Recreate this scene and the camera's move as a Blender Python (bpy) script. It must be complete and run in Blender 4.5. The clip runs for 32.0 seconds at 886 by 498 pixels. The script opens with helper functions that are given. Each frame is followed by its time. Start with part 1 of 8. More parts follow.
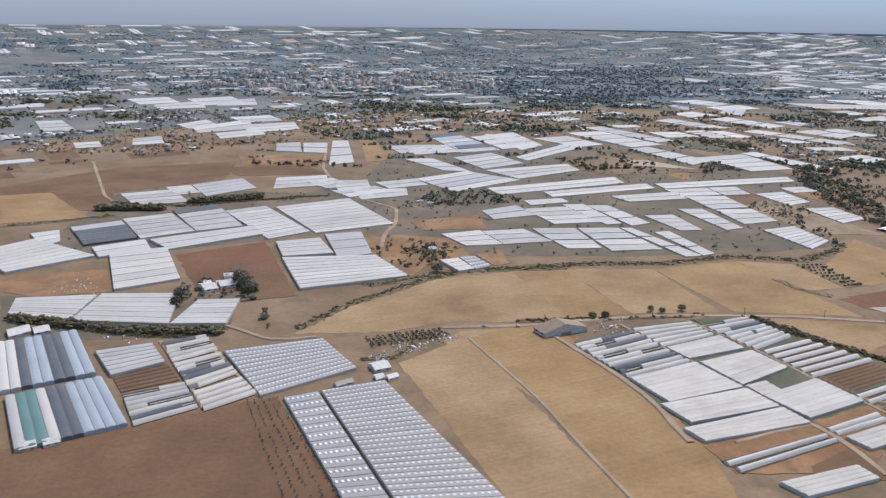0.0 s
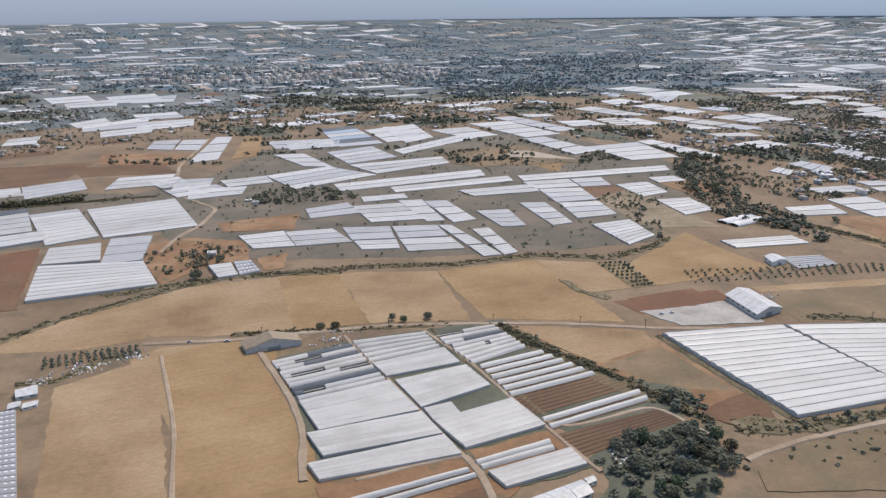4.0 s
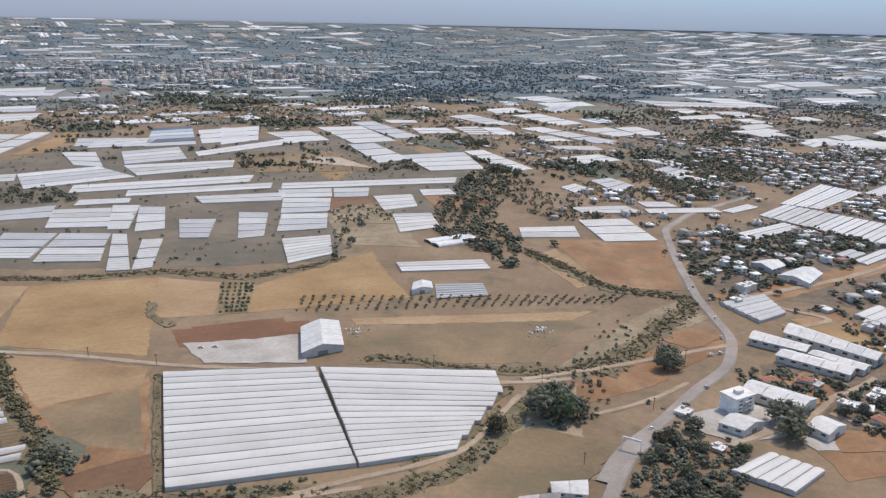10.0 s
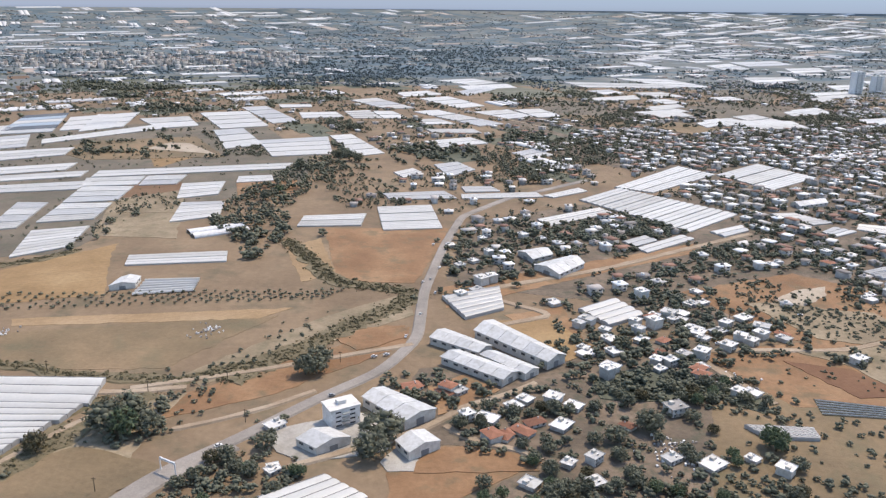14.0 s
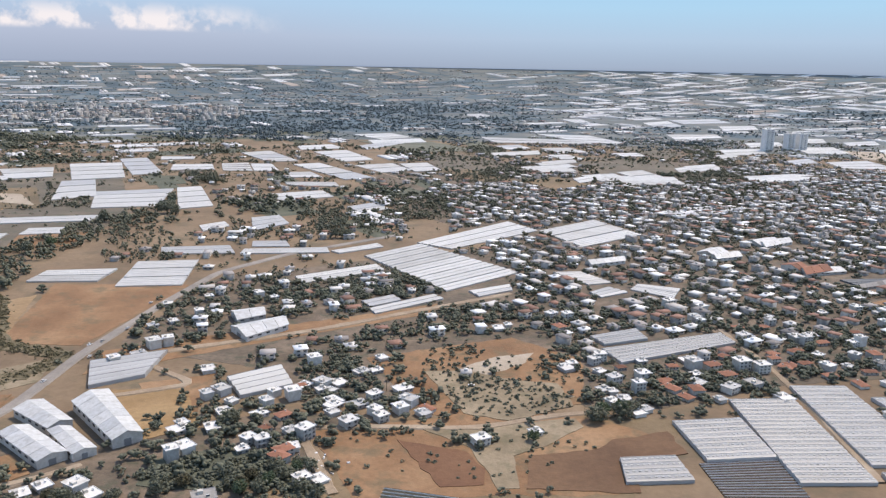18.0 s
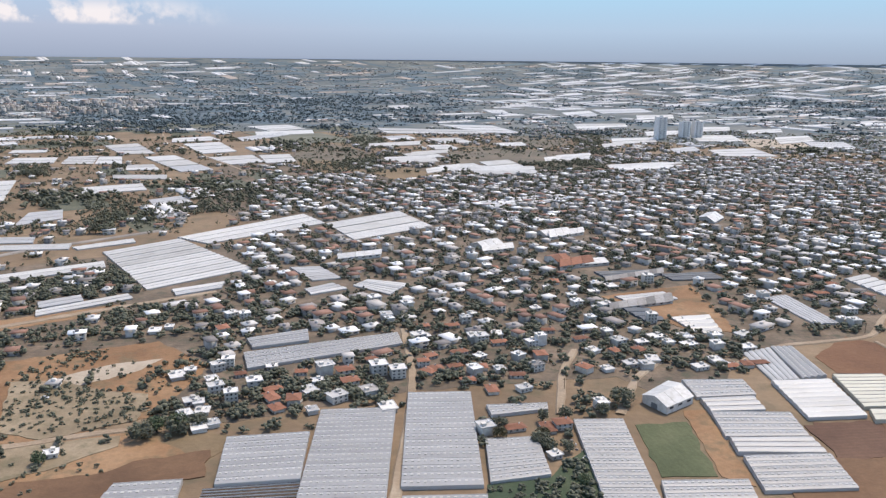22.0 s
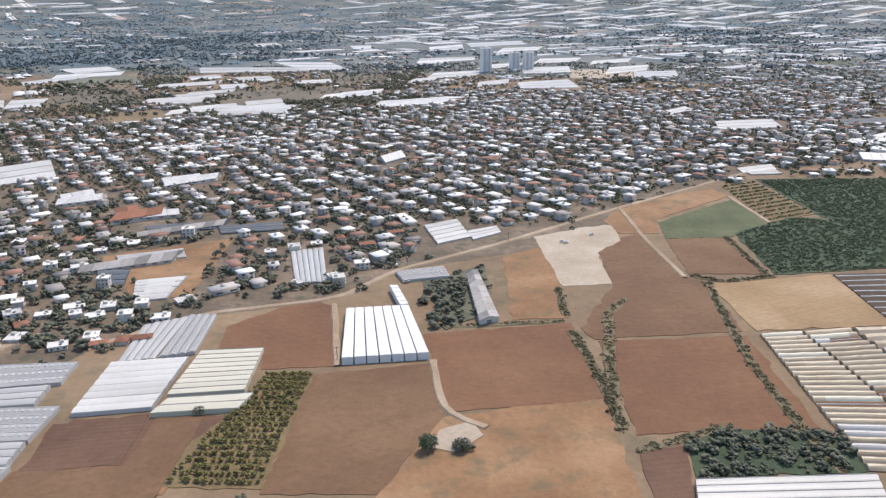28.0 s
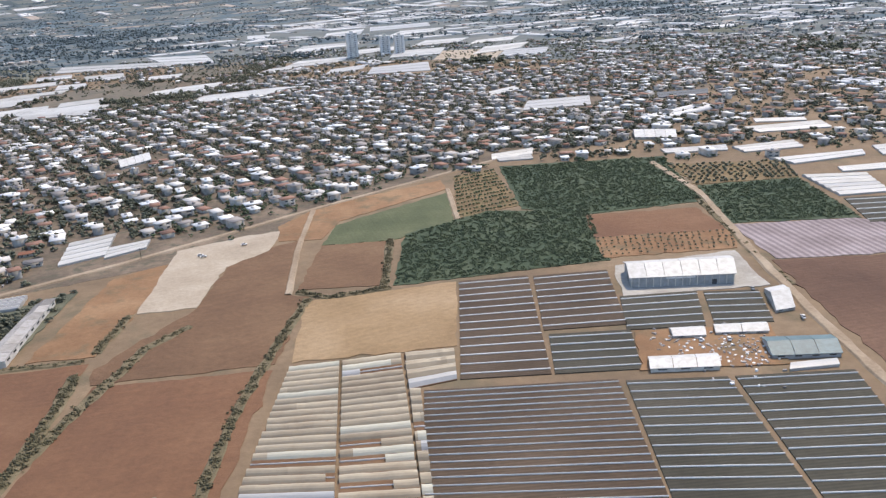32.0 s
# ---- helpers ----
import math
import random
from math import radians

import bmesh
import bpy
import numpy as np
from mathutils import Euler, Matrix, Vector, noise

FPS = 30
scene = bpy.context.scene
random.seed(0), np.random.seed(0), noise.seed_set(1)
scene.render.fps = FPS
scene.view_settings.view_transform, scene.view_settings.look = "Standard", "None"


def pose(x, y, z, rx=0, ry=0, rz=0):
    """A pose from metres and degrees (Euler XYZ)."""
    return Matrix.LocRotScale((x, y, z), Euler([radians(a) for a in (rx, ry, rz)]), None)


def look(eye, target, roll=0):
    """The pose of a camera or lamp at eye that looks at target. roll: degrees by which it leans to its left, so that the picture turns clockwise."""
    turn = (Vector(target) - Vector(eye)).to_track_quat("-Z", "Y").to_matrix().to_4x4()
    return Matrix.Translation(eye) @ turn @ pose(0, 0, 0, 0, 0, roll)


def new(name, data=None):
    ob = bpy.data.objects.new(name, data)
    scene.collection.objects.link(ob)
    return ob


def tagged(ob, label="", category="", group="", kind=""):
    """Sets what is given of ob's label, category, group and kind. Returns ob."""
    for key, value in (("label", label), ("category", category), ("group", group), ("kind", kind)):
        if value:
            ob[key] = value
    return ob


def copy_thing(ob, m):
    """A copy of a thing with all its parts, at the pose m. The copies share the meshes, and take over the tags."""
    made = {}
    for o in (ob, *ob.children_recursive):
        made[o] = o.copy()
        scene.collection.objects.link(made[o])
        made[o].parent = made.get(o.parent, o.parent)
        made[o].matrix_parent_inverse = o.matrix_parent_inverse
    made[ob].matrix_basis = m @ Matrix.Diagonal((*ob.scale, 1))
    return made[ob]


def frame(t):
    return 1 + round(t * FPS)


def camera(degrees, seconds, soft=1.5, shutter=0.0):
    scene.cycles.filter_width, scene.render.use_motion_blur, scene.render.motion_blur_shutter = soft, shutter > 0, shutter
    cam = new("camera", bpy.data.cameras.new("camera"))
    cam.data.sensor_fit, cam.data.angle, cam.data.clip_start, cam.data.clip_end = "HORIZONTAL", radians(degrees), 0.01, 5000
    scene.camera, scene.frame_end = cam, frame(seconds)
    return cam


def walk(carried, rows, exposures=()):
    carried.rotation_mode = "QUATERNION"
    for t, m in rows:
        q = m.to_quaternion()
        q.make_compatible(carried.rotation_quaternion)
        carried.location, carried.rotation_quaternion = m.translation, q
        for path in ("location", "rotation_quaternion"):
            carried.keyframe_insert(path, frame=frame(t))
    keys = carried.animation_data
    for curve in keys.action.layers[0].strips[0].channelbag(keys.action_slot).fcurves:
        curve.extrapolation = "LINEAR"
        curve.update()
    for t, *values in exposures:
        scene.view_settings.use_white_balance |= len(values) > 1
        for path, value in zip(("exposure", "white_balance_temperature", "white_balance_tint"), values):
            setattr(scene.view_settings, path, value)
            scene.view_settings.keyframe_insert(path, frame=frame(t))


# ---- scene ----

cam = camera(58.21, 32.0, soft=1.35)
# a straight, evenly descending approach: metres at s = -1 (start) to 1 (end)
def eye_at(t):
    s = (t - 16) / 16
    return (580.43 + 584.94 * s + 4.13 * s * s + -0.39 * s ** 3,
            198.73 + 189.00 * s + -9.74 * s * s + -0.01 * s ** 3,
            131.48 + -25.82 * s + -0.09 * s * s)
# seconds, yaw, pitch below level, roll
TURNS = [
    (0, 3.36, -16.16, -0.72),
    (0.5, 4.11, -16.25, -0.35),
    (1, 3.33, -16.52, -0.17),
    (1.5, 6.14, -17.11, 1.25),
    (2, 6.66, -16.31, 1.38),
    (2.5, 4.89, -16.35, 0.90),
    (3, 2.80, -16.81, 0.99),
    (3.5, 3.13, -16.60, 0.84),
    (5.5, 4.10, -16.93, 0.01),
    (6, 4.41, -16.86, 0.02),
    (6.5, 5.55, -17.49, 0.43),
    (7, 5.00, -16.69, -1.02),
    (7.5, 5.82, -16.57, -0.86),
    (8, 6.86, -16.60, -0.34),
    (8.5, 6.06, -16.57, -1.00),
    (9, 7.17, -16.77, -0.64),
    (9.5, 5.44, -16.03, -1.26),
    (10, 4.82, -16.13, -1.16),
    (10.5, 6.45, -16.24, -1.44),
    (11, 4.99, -16.30, -1.35),
    (11.5, 6.38, -16.26, -1.77),
    (12, 4.56, -16.49, -1.68),
    (12.5, 4.06, -16.58, -1.45),
    (13, 4.25, -16.81, -1.20),
    (13.5, 4.82, -16.86, -1.23),
    (14, 5.10, -17.09, -0.47),
    (14.5, 4.91, -16.64, -0.72),
    (15, 5.85, -16.06, -0.40),
    (15.5, 5.05, -14.43, -0.97),
    (17.5, 6.15, -13.33, -1.10),
    (18, 5.01, -13.08, -0.95),
    (18.5, 4.68, -12.90, -0.76),
    (19, 4.59, -13.11, -0.66),
    (19.5, 3.47, -13.47, -0.62),
    (20, 3.02, -14.14, -0.76),
    (20.5, 3.94, -14.40, -0.48),
    (21, 2.68, -14.57, -0.80),
    (21.5, 3.57, -13.24, -0.99),
    (22, 3.61, -13.50, -0.56),
    (22.5, 2.47, -13.63, -0.73),
    (23, 2.65, -14.45, -0.57),
    (23.5, 3.46, -14.67, -0.93),
    (24, 1.83, -15.97, -0.71),
    (24.5, 1.39, -16.28, -0.87),
    (26.5, 4.17, -17.53, 0.12),
    (27, 4.68, -17.59, 0.60),
    (27.5, 3.27, -17.78, 0.25),
    (28, 0.96, -17.75, 0.60),
    (28.5, 2.28, -18.10, 1.66),
    (29, 1.65, -18.52, 1.76),
    (29.5, 0.30, -18.60, 1.85),
    (30, 0.73, -18.78, 2.20),
    (30.5, 1.24, -19.10, 3.03),
    (31, -1.24, -19.15, 2.56),
    (31.5, -1.01, -19.03, 3.19),
    (32, -1.46, -18.99, 3.14),
]
walk(cam, [(t, pose(*eye_at(t), 90 + pitch, roll, yaw)) for t, yaw, pitch, roll in TURNS],
     [(0, 0.74, 7120, 13), (6, 0.75, 7120, 13), (10, 0.82, 7170, 13), (13, 1.07, 7220, 13), (18, 0.96, 7220, 13), (24, 0.99, 7220, 13), (28, 1.04, 7220, 13), (32, 1.03, 7220, 13)])


# ---- daylight: a high, slightly hazy summer sun ----
SUN_EL, SUN_AZ = radians(58), radians(35)
world = bpy.data.worlds.new("sky")
scene.world = world
world.use_nodes = True
wn = world.node_tree.nodes
sky = wn.new("ShaderNodeTexSky")
sky.sky_type, sky.sun_disc, sky.sun_elevation, sky.sun_rotation = "NISHITA", False, SUN_EL, SUN_AZ
sky.dust_density, sky.air_density, sky.ozone_density, sky.altitude = 0.5, 1.0, 2.4, 200
wn["Background"].inputs["Strength"].default_value = 0.15
world.node_tree.links.new(sky.outputs["Color"], wn["Background"].inputs["Color"])
sun = new("sun", bpy.data.lights.new("sun", "SUN"))
sun.data.energy, sun.data.angle, sun.data.color = 2.05, radians(1.8), (1.0, 0.92, 0.81)
sun_way = Vector((math.sin(SUN_AZ) * math.cos(SUN_EL), math.cos(SUN_AZ) * math.cos(SUN_EL), math.sin(SUN_EL)))
sun.matrix_world = look(sun_way * 800, (0, 0, 0))


# ---- materials ----
def material(name, rough=0.9, metal=0.0):
    m = bpy.data.materials.new(name)
    m.use_nodes = True
    b = m.node_tree.nodes["Principled BSDF"]
    b.inputs["Roughness"].default_value, b.inputs["Metallic"].default_value = rough, metal
    b.inputs["Specular IOR Level"].default_value = 0.3
    return m, m.node_tree.nodes, m.node_tree.links, b


def noise_node(n, l, vec, scale, detail=4.0, rough=0.6):
    t = n.new("ShaderNodeTexNoise")
    t.inputs["Scale"].default_value, t.inputs["Detail"].default_value, t.inputs["Roughness"].default_value = scale, detail, rough
    l.new(vec, t.inputs["Vector"])
    return t


def ramp(n, l, fac, stops):
    r = n.new("ShaderNodeValToRGB")
    e = r.color_ramp.elements
    while len(e) < len(stops):
        e.new(0.5)
    for el, (p, c) in zip(e, stops):
        el.position, el.color = p, (*c, 1)
    l.new(fac, r.inputs["Fac"])
    return r.outputs["Color"]


def mix(n, l, fac, a, b, mode="MIX"):
    x = n.new("ShaderNodeMix")
    x.data_type, x.blend_type = "RGBA", mode
    for sock, v in ((x.inputs[0], fac), (x.inputs[6], a), (x.inputs[7], b)):
        if isinstance(v, (int, float)):
            sock.default_value = v
        elif isinstance(v, tuple):
            sock.default_value = (*v, 1)
        else:
            l.new(v, sock)
    return x.outputs[2]


def bump(n, l, b, height, strength, distance=0.1):
    k = n.new("ShaderNodeBump")
    k.inputs["Strength"].default_value, k.inputs["Distance"].default_value = strength, distance
    l.new(height, k.inputs["Height"])
    l.new(k.outputs["Normal"], b.inputs["Normal"])


def place_of(n):
    return n.new("ShaderNodeNewGeometry").outputs["Position"]


def chance_of(n, island=False):
    if island:
        return n.new("ShaderNodeNewGeometry").outputs["Random Per Island"]
    return n.new("ShaderNodeObjectInfo").outputs["Random"]


def soil(name, dark, mid, light, big=0.02, fine=0.6, rows=0.0, angle=0.0, row_depth=0.5, tint=(0, 0, 0), tint_amount=0.0):
    """Bare or cropped earth: broad patches, fine grain, and, where rows > 0, drill lines that many metres apart."""
    m, n, l, b = material(name, 0.95)
    pos = place_of(n)
    broad = noise_node(n, l, pos, big, 5.0, 0.6)
    base = ramp(n, l, broad.outputs["Fac"], ((0.32, dark), (0.5, mid), (0.68, light)))
    grain = noise_node(n, l, pos, fine, 6.0, 0.7)
    g = ramp(n, l, grain.outputs["Fac"], ((0.3, (0.8, 0.8, 0.8)), (0.7, (1.13, 1.13, 1.13))))
    col = mix(n, l, 0.8, base, g, "MULTIPLY")
    if tint_amount:
        weeds = noise_node(n, l, pos, big * 3.1, 4.0, 0.65)
        wf = ramp(n, l, weeds.outputs["Fac"], ((0.52, (0, 0, 0)), (0.66, (tint_amount,) * 3)))
        col = mix(n, l, wf, col, tint)
    if rows:
        turn = n.new("ShaderNodeMapping")
        turn.inputs["Rotation"].default_value = (0, 0, -radians(angle))
        l.new(pos, turn.inputs["Vector"])
        wave = n.new("ShaderNodeTexWave")
        wave.bands_direction = "X"
        wave.inputs["Scale"].default_value = 0.314 / rows
        wave.inputs["Distortion"].default_value, wave.inputs["Detail"].default_value = 0.12, 1.0
        wave.inputs["Detail Scale"].default_value = 0.4
        l.new(turn.outputs["Vector"], wave.inputs["Vector"])
        w = ramp(n, l, wave.outputs["Fac"], ((0.2, (1 - row_depth,) * 3), (0.8, (1 + 0.5 * row_depth,) * 3)))
        col = mix(n, l, 0.8, col, w, "MULTIPLY")
        strip = n.new("ShaderNodeMapping")
        strip.inputs["Scale"].default_value = (0.13, 0.006, 0.0)
        l.new(turn.outputs["Vector"], strip.inputs["Vector"])
        swath = noise_node(n, l, strip.outputs["Vector"], 1.0, 3.0, 0.7)
        col = mix(n, l, 1.0, col, ramp(n, l, swath.outputs["Fac"], ((0.35, (0.95, 0.947, 0.94)), (0.5, (0.99, 0.99, 0.99)), (0.66, (1.045, 1.04, 1.035)))), "MULTIPLY")
    l.new(col, b.inputs["Base Color"])
    bump(n, l, b, grain.outputs["Fac"], 0.6, 0.4)
    return m


GROUND = soil("dry_ground", (0.148, 0.103, 0.064), (0.198, 0.137, 0.084), (0.25, 0.178, 0.112), 0.016, 0.3, tint=(0.1, 0.09, 0.056), tint_amount=0.6)
FIELD = {
    "tan": soil("stubble", (0.21, 0.134, 0.07), (0.28, 0.187, 0.101), (0.345, 0.242, 0.144), 0.02, 0.4, 2.6, 118, 0.035),
    "tan2": soil("stubble_gold", (0.205, 0.128, 0.06), (0.272, 0.174, 0.085), (0.335, 0.228, 0.118), 0.018, 0.4, 3.4, 120, 0.03),
    "brown": soil("fallow_brown", (0.112, 0.063, 0.036), (0.15, 0.086, 0.048), (0.186, 0.112, 0.063), 0.02, 0.4, 4.2, 120, 0.012),
    "red": soil("red_earth", (0.13, 0.065, 0.037), (0.163, 0.083, 0.045), (0.196, 0.105, 0.058), 0.02, 0.4, 2.2, 100, 0.01),
    "redtan": soil("red_dry_earth", (0.184, 0.099, 0.050), (0.243, 0.138, 0.072), (0.305, 0.187, 0.103), 0.03, 0.5, tint=(0.125, 0.102, 0.06), tint_amount=0.7),
    "dark": soil("grazed_ground", (0.125, 0.093, 0.055), (0.185, 0.132, 0.076), (0.255, 0.175, 0.102), 0.016, 0.5, tint=(0.12, 0.11, 0.065), tint_amount=0.5),
    "deep": soil("tilled_dark", (0.093, 0.051, 0.034), (0.128, 0.072, 0.047), (0.162, 0.093, 0.061), 0.02, 0.4, 2.0, 100, 0.06),
    "green": soil("green_crop", (0.066, 0.078, 0.038), (0.088, 0.1, 0.05), (0.122, 0.128, 0.068), 0.03, 0.6, 1.8, 15, 0.04),
    "sand": soil("pale_sand", (0.313, 0.253, 0.189), (0.368, 0.304, 0.230), (0.419, 0.354, 0.276), 0.04, 0.6),
    "yard": soil("concrete_yard", (0.27, 0.245, 0.21), (0.35, 0.325, 0.285), (0.43, 0.4, 0.355), 0.06, 0.6),
    "scrub": soil("scrub_grass", (0.175, 0.134, 0.085), (0.24, 0.186, 0.12), (0.305, 0.24, 0.162), 0.04, 0.5, tint=(0.13, 0.114, 0.066), tint_amount=0.65),
    "mauve": soil("mauve_net", (0.20, 0.16, 0.16), (0.27, 0.22, 0.22), (0.34, 0.29, 0.29), 0.05, 0.6, 3.0, 8, 0.35),
    "orch": soil("orchard_soil", (0.15, 0.115, 0.06), (0.21, 0.155, 0.085), (0.27, 0.20, 0.11), 0.04, 0.6),
    "orchfloor": soil("orchard_weeds", (0.13, 0.088, 0.046), (0.172, 0.12, 0.062), (0.22, 0.155, 0.082), 0.05, 0.6, tint=(0.14, 0.122, 0.05), tint_amount=0.7),
    "bed": soil("tilled_bed", (0.062, 0.043, 0.028), (0.082, 0.057, 0.038), (0.104, 0.074, 0.05), 0.03, 0.5, 1.1, 94, 0.2),
    "weeds": soil("verge_weeds", (0.115, 0.092, 0.052), (0.15, 0.12, 0.07), (0.2, 0.16, 0.1), 0.09, 0.7, tint=(0.09, 0.086, 0.05), tint_amount=0.6),
    "cropbed": soil("green_grey_bed", (0.047, 0.043, 0.031), (0.062, 0.057, 0.042), (0.082, 0.073, 0.055), 0.03, 0.5, 1.1, 94, 0.2),
    "town": soil("town_ground", (0.1, 0.078, 0.056), (0.145, 0.11, 0.078), (0.215, 0.16, 0.115), 0.05, 0.4, tint=(0.075, 0.076, 0.05), tint_amount=0.85),
    "fallow": soil("grey_fallow", (0.105, 0.09, 0.066), (0.14, 0.116, 0.085), (0.185, 0.148, 0.107), 0.02, 0.4, tint=(0.085, 0.09, 0.06), tint_amount=0.7),
    "olive": soil("olive_parcel", (0.105, 0.108, 0.078), (0.14, 0.14, 0.102), (0.175, 0.17, 0.128), 0.03, 0.4),
    "copse": soil("copse_floor", (0.075, 0.08, 0.055), (0.1, 0.104, 0.072), (0.135, 0.132, 0.09), 0.05, 0.5),
    "wood": soil("woodland_floor", (0.036, 0.056, 0.032), (0.05, 0.072, 0.04), (0.07, 0.088, 0.05), 0.03, 0.6),
}
TRACK = soil("dirt_track", (0.245, 0.18, 0.12), (0.305, 0.232, 0.16), (0.37, 0.295, 0.215), 0.05, 0.8)
ASPHALT = soil("worn_asphalt", (0.20, 0.175, 0.15), (0.255, 0.225, 0.195), (0.31, 0.275, 0.24), 0.05, 1.2)


def let_through(n, l, b, col, share):
    """Thin sheet or leaf: a share of the light comes out on the other side."""
    t, x = n.new("ShaderNodeBsdfTranslucent"), n.new("ShaderNodeMixShader")
    l.new(col, t.inputs["Color"])
    x.inputs[0].default_value = share
    l.new(b.outputs[0], x.inputs[1])
    l.new(t.outputs[0], x.inputs[2])
    l.new(x.outputs[0], n["Material Output"].inputs["Surface"])


def film(name, base, dirty, rough=0.4, spread=0.12, streak=0.5, thin=0.0):
    """Greenhouse plastic: dust streaks along and across, a little change from bay to bay."""
    m, n, l, b = material(name, rough)
    pos = place_of(n)
    broad = noise_node(n, l, pos, 0.06, 4.0, 0.6)
    fine = noise_node(n, l, pos, 1.1, 4.0, 0.7)
    col = mix(n, l, ramp(n, l, broad.outputs["Fac"], ((0.45, (0, 0, 0)), (0.75, (streak,) * 3))), base, dirty)
    col = mix(n, l, 0.5, col, ramp(n, l, fine.outputs["Fac"], ((0.3, (0.86,) * 3), (0.6, (1.04,) * 3))), "MULTIPLY")
    col = mix(n, l, 1.0, col, ramp(n, l, chance_of(n), ((0.0, (1 - spread,) * 3), (1.0, (1.0,) * 3))), "MULTIPLY")
    l.new(col, b.inputs["Base Color"])
    bump(n, l, b, fine.outputs["Fac"], 0.35, 0.15)
    if thin:
        let_through(n, l, b, col, thin)
    return m


FILM = {
    "w": film("white_film", (0.70, 0.68, 0.635), (0.56, 0.535, 0.48), spread=0.16, thin=0.25),
    "g": film("grey_film", (0.52, 0.51, 0.49), (0.40, 0.385, 0.36), thin=0.2),
    "b": film("blue_grey_film", (0.315, 0.365, 0.405), (0.25, 0.28, 0.3)),
    "d": film("black_shade_net", (0.09, 0.104, 0.119), (0.18, 0.171, 0.153), 0.7),
    "s": film("silver_film", (0.41, 0.402, 0.39), (0.345, 0.336, 0.32), 0.42, 0.14, thin=0.2),
    "l": film("dull_white_film", (0.625, 0.605, 0.56), (0.47, 0.445, 0.4), 0.45, 0.16, 0.9, thin=0.25),
    "v": film("vent_film", (0.8, 0.79, 0.77), (0.68, 0.67, 0.65), 0.3),
    "y": film("cream_film", (0.52, 0.485, 0.38), (0.44, 0.41, 0.32)),
    "o": film("aged_film", (0.43, 0.355, 0.25), (0.3, 0.225, 0.145), spread=0.25, streak=0.9),
    "W": film("roof_panel_white", (0.62, 0.615, 0.595), (0.55, 0.545, 0.52), 0.5, 0.05),
    "t": film("teal_film", (0.1, 0.2, 0.18), (0.17, 0.23, 0.21)),
}
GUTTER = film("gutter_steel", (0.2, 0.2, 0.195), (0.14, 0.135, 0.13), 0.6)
STEEL = film("galvanised_frame", (0.62, 0.61, 0.59), (0.5, 0.48, 0.45), 0.5)


def leafy(name, dark, mid, light, island=True):
    m, n, l, b = material(name, 0.8)
    pos = place_of(n)
    fine = noise_node(n, l, pos, 0.9, 4.0, 0.7)
    col = ramp(n, l, fine.outputs["Fac"], ((0.3, dark), (0.5, mid), (0.72, light)))
    col = mix(n, l, 1.0, col, ramp(n, l, chance_of(n, island), ((0.0, (0.6,) * 3), (1.0, (1.35, 1.3, 1.2)))), "MULTIPLY")
    l.new(col, b.inputs["Base Color"])
    bump(n, l, b, noise_node(n, l, pos, 3.0, 3.0).outputs["Fac"], 0.4, 0.2)
    let_through(n, l, b, col, 0.3)
    return m


LEAF = leafy("foliage", (0.118, 0.126, 0.093), (0.155, 0.162, 0.118), (0.198, 0.202, 0.148))
LEAF_DRY = leafy("dry_foliage", (0.075, 0.07, 0.042), (0.11, 0.10, 0.06), (0.16, 0.135, 0.085))
LEAF_ORCHARD = leafy("orchard_foliage", (0.08, 0.11, 0.068), (0.105, 0.14, 0.083), (0.138, 0.175, 0.104))
LEAF_HEDGE = leafy("hedge_foliage", (0.11, 0.098, 0.058), (0.145, 0.128, 0.075), (0.19, 0.165, 0.1))
LEAF_YELLOW = leafy("yellowing_foliage", (0.135, 0.13, 0.048), (0.185, 0.172, 0.065), (0.25, 0.222, 0.09))
BARK = film("bark", (0.10, 0.075, 0.05), (0.06, 0.045, 0.03), 0.9)


def wall_paint(name, a, spread=0.25, rough=0.85, island=False):
    m, n, l, b = material(name, rough)
    pos = place_of(n)
    stain = noise_node(n, l, pos, 0.5, 5.0, 0.7)
    col = mix(n, l, 1.0, a, ramp(n, l, stain.outputs["Fac"], ((0.3, (0.72, 0.70, 0.66)), (0.6, (1.0, 1.0, 1.0)))), "MULTIPLY")
    col = mix(n, l, 1.0, col, ramp(n, l, chance_of(n, island), ((0.0, (1 - spread,) * 3), (0.6, (1.0, 0.98, 0.95)), (1.0, (1.0, 1.0, 1.0)))), "MULTIPLY")
    l.new(col, b.inputs["Base Color"])
    return m


PLASTER = wall_paint("plaster", (0.62, 0.59, 0.54), 0.35)
ROOF_PALE = wall_paint("pale_roof_slab", (0.70, 0.69, 0.67), 0.4)
ROOF_GREY = wall_paint("grey_roof_slab", (0.36, 0.345, 0.33), 0.5)
ROOF_RED = wall_paint("clay_tile_roof", (0.30, 0.135, 0.085), 0.4)
ROOF_BARN = wall_paint("earth_brown_roof", (0.30, 0.24, 0.17), 0.2)
ROOF_SHEET = wall_paint("white_roof_sheet", (0.54, 0.54, 0.53), 0.15, 0.5)
WALL_BLUE = wall_paint("grey_blue_cladding", (0.36, 0.375, 0.385), 0.2, 0.6)
DARK_GLASS = wall_paint("dark_window", (0.075, 0.08, 0.09), 0.3, 0.2)
TANK = wall_paint("white_tank", (0.75, 0.75, 0.75), 0.1, 0.4)
TEAL_ROOF = wall_paint("teal_roof_sheet", (0.10, 0.17, 0.19), 0.2, 0.5)
MANY_PALE = wall_paint("pale_block", (0.52, 0.49, 0.45), 0.5, island=True)
MANY_RED = wall_paint("clay_block", (0.27, 0.15, 0.11), 0.4, island=True)
MANY_WHITE = wall_paint("far_film", (0.66, 0.66, 0.66), 0.3, island=True)
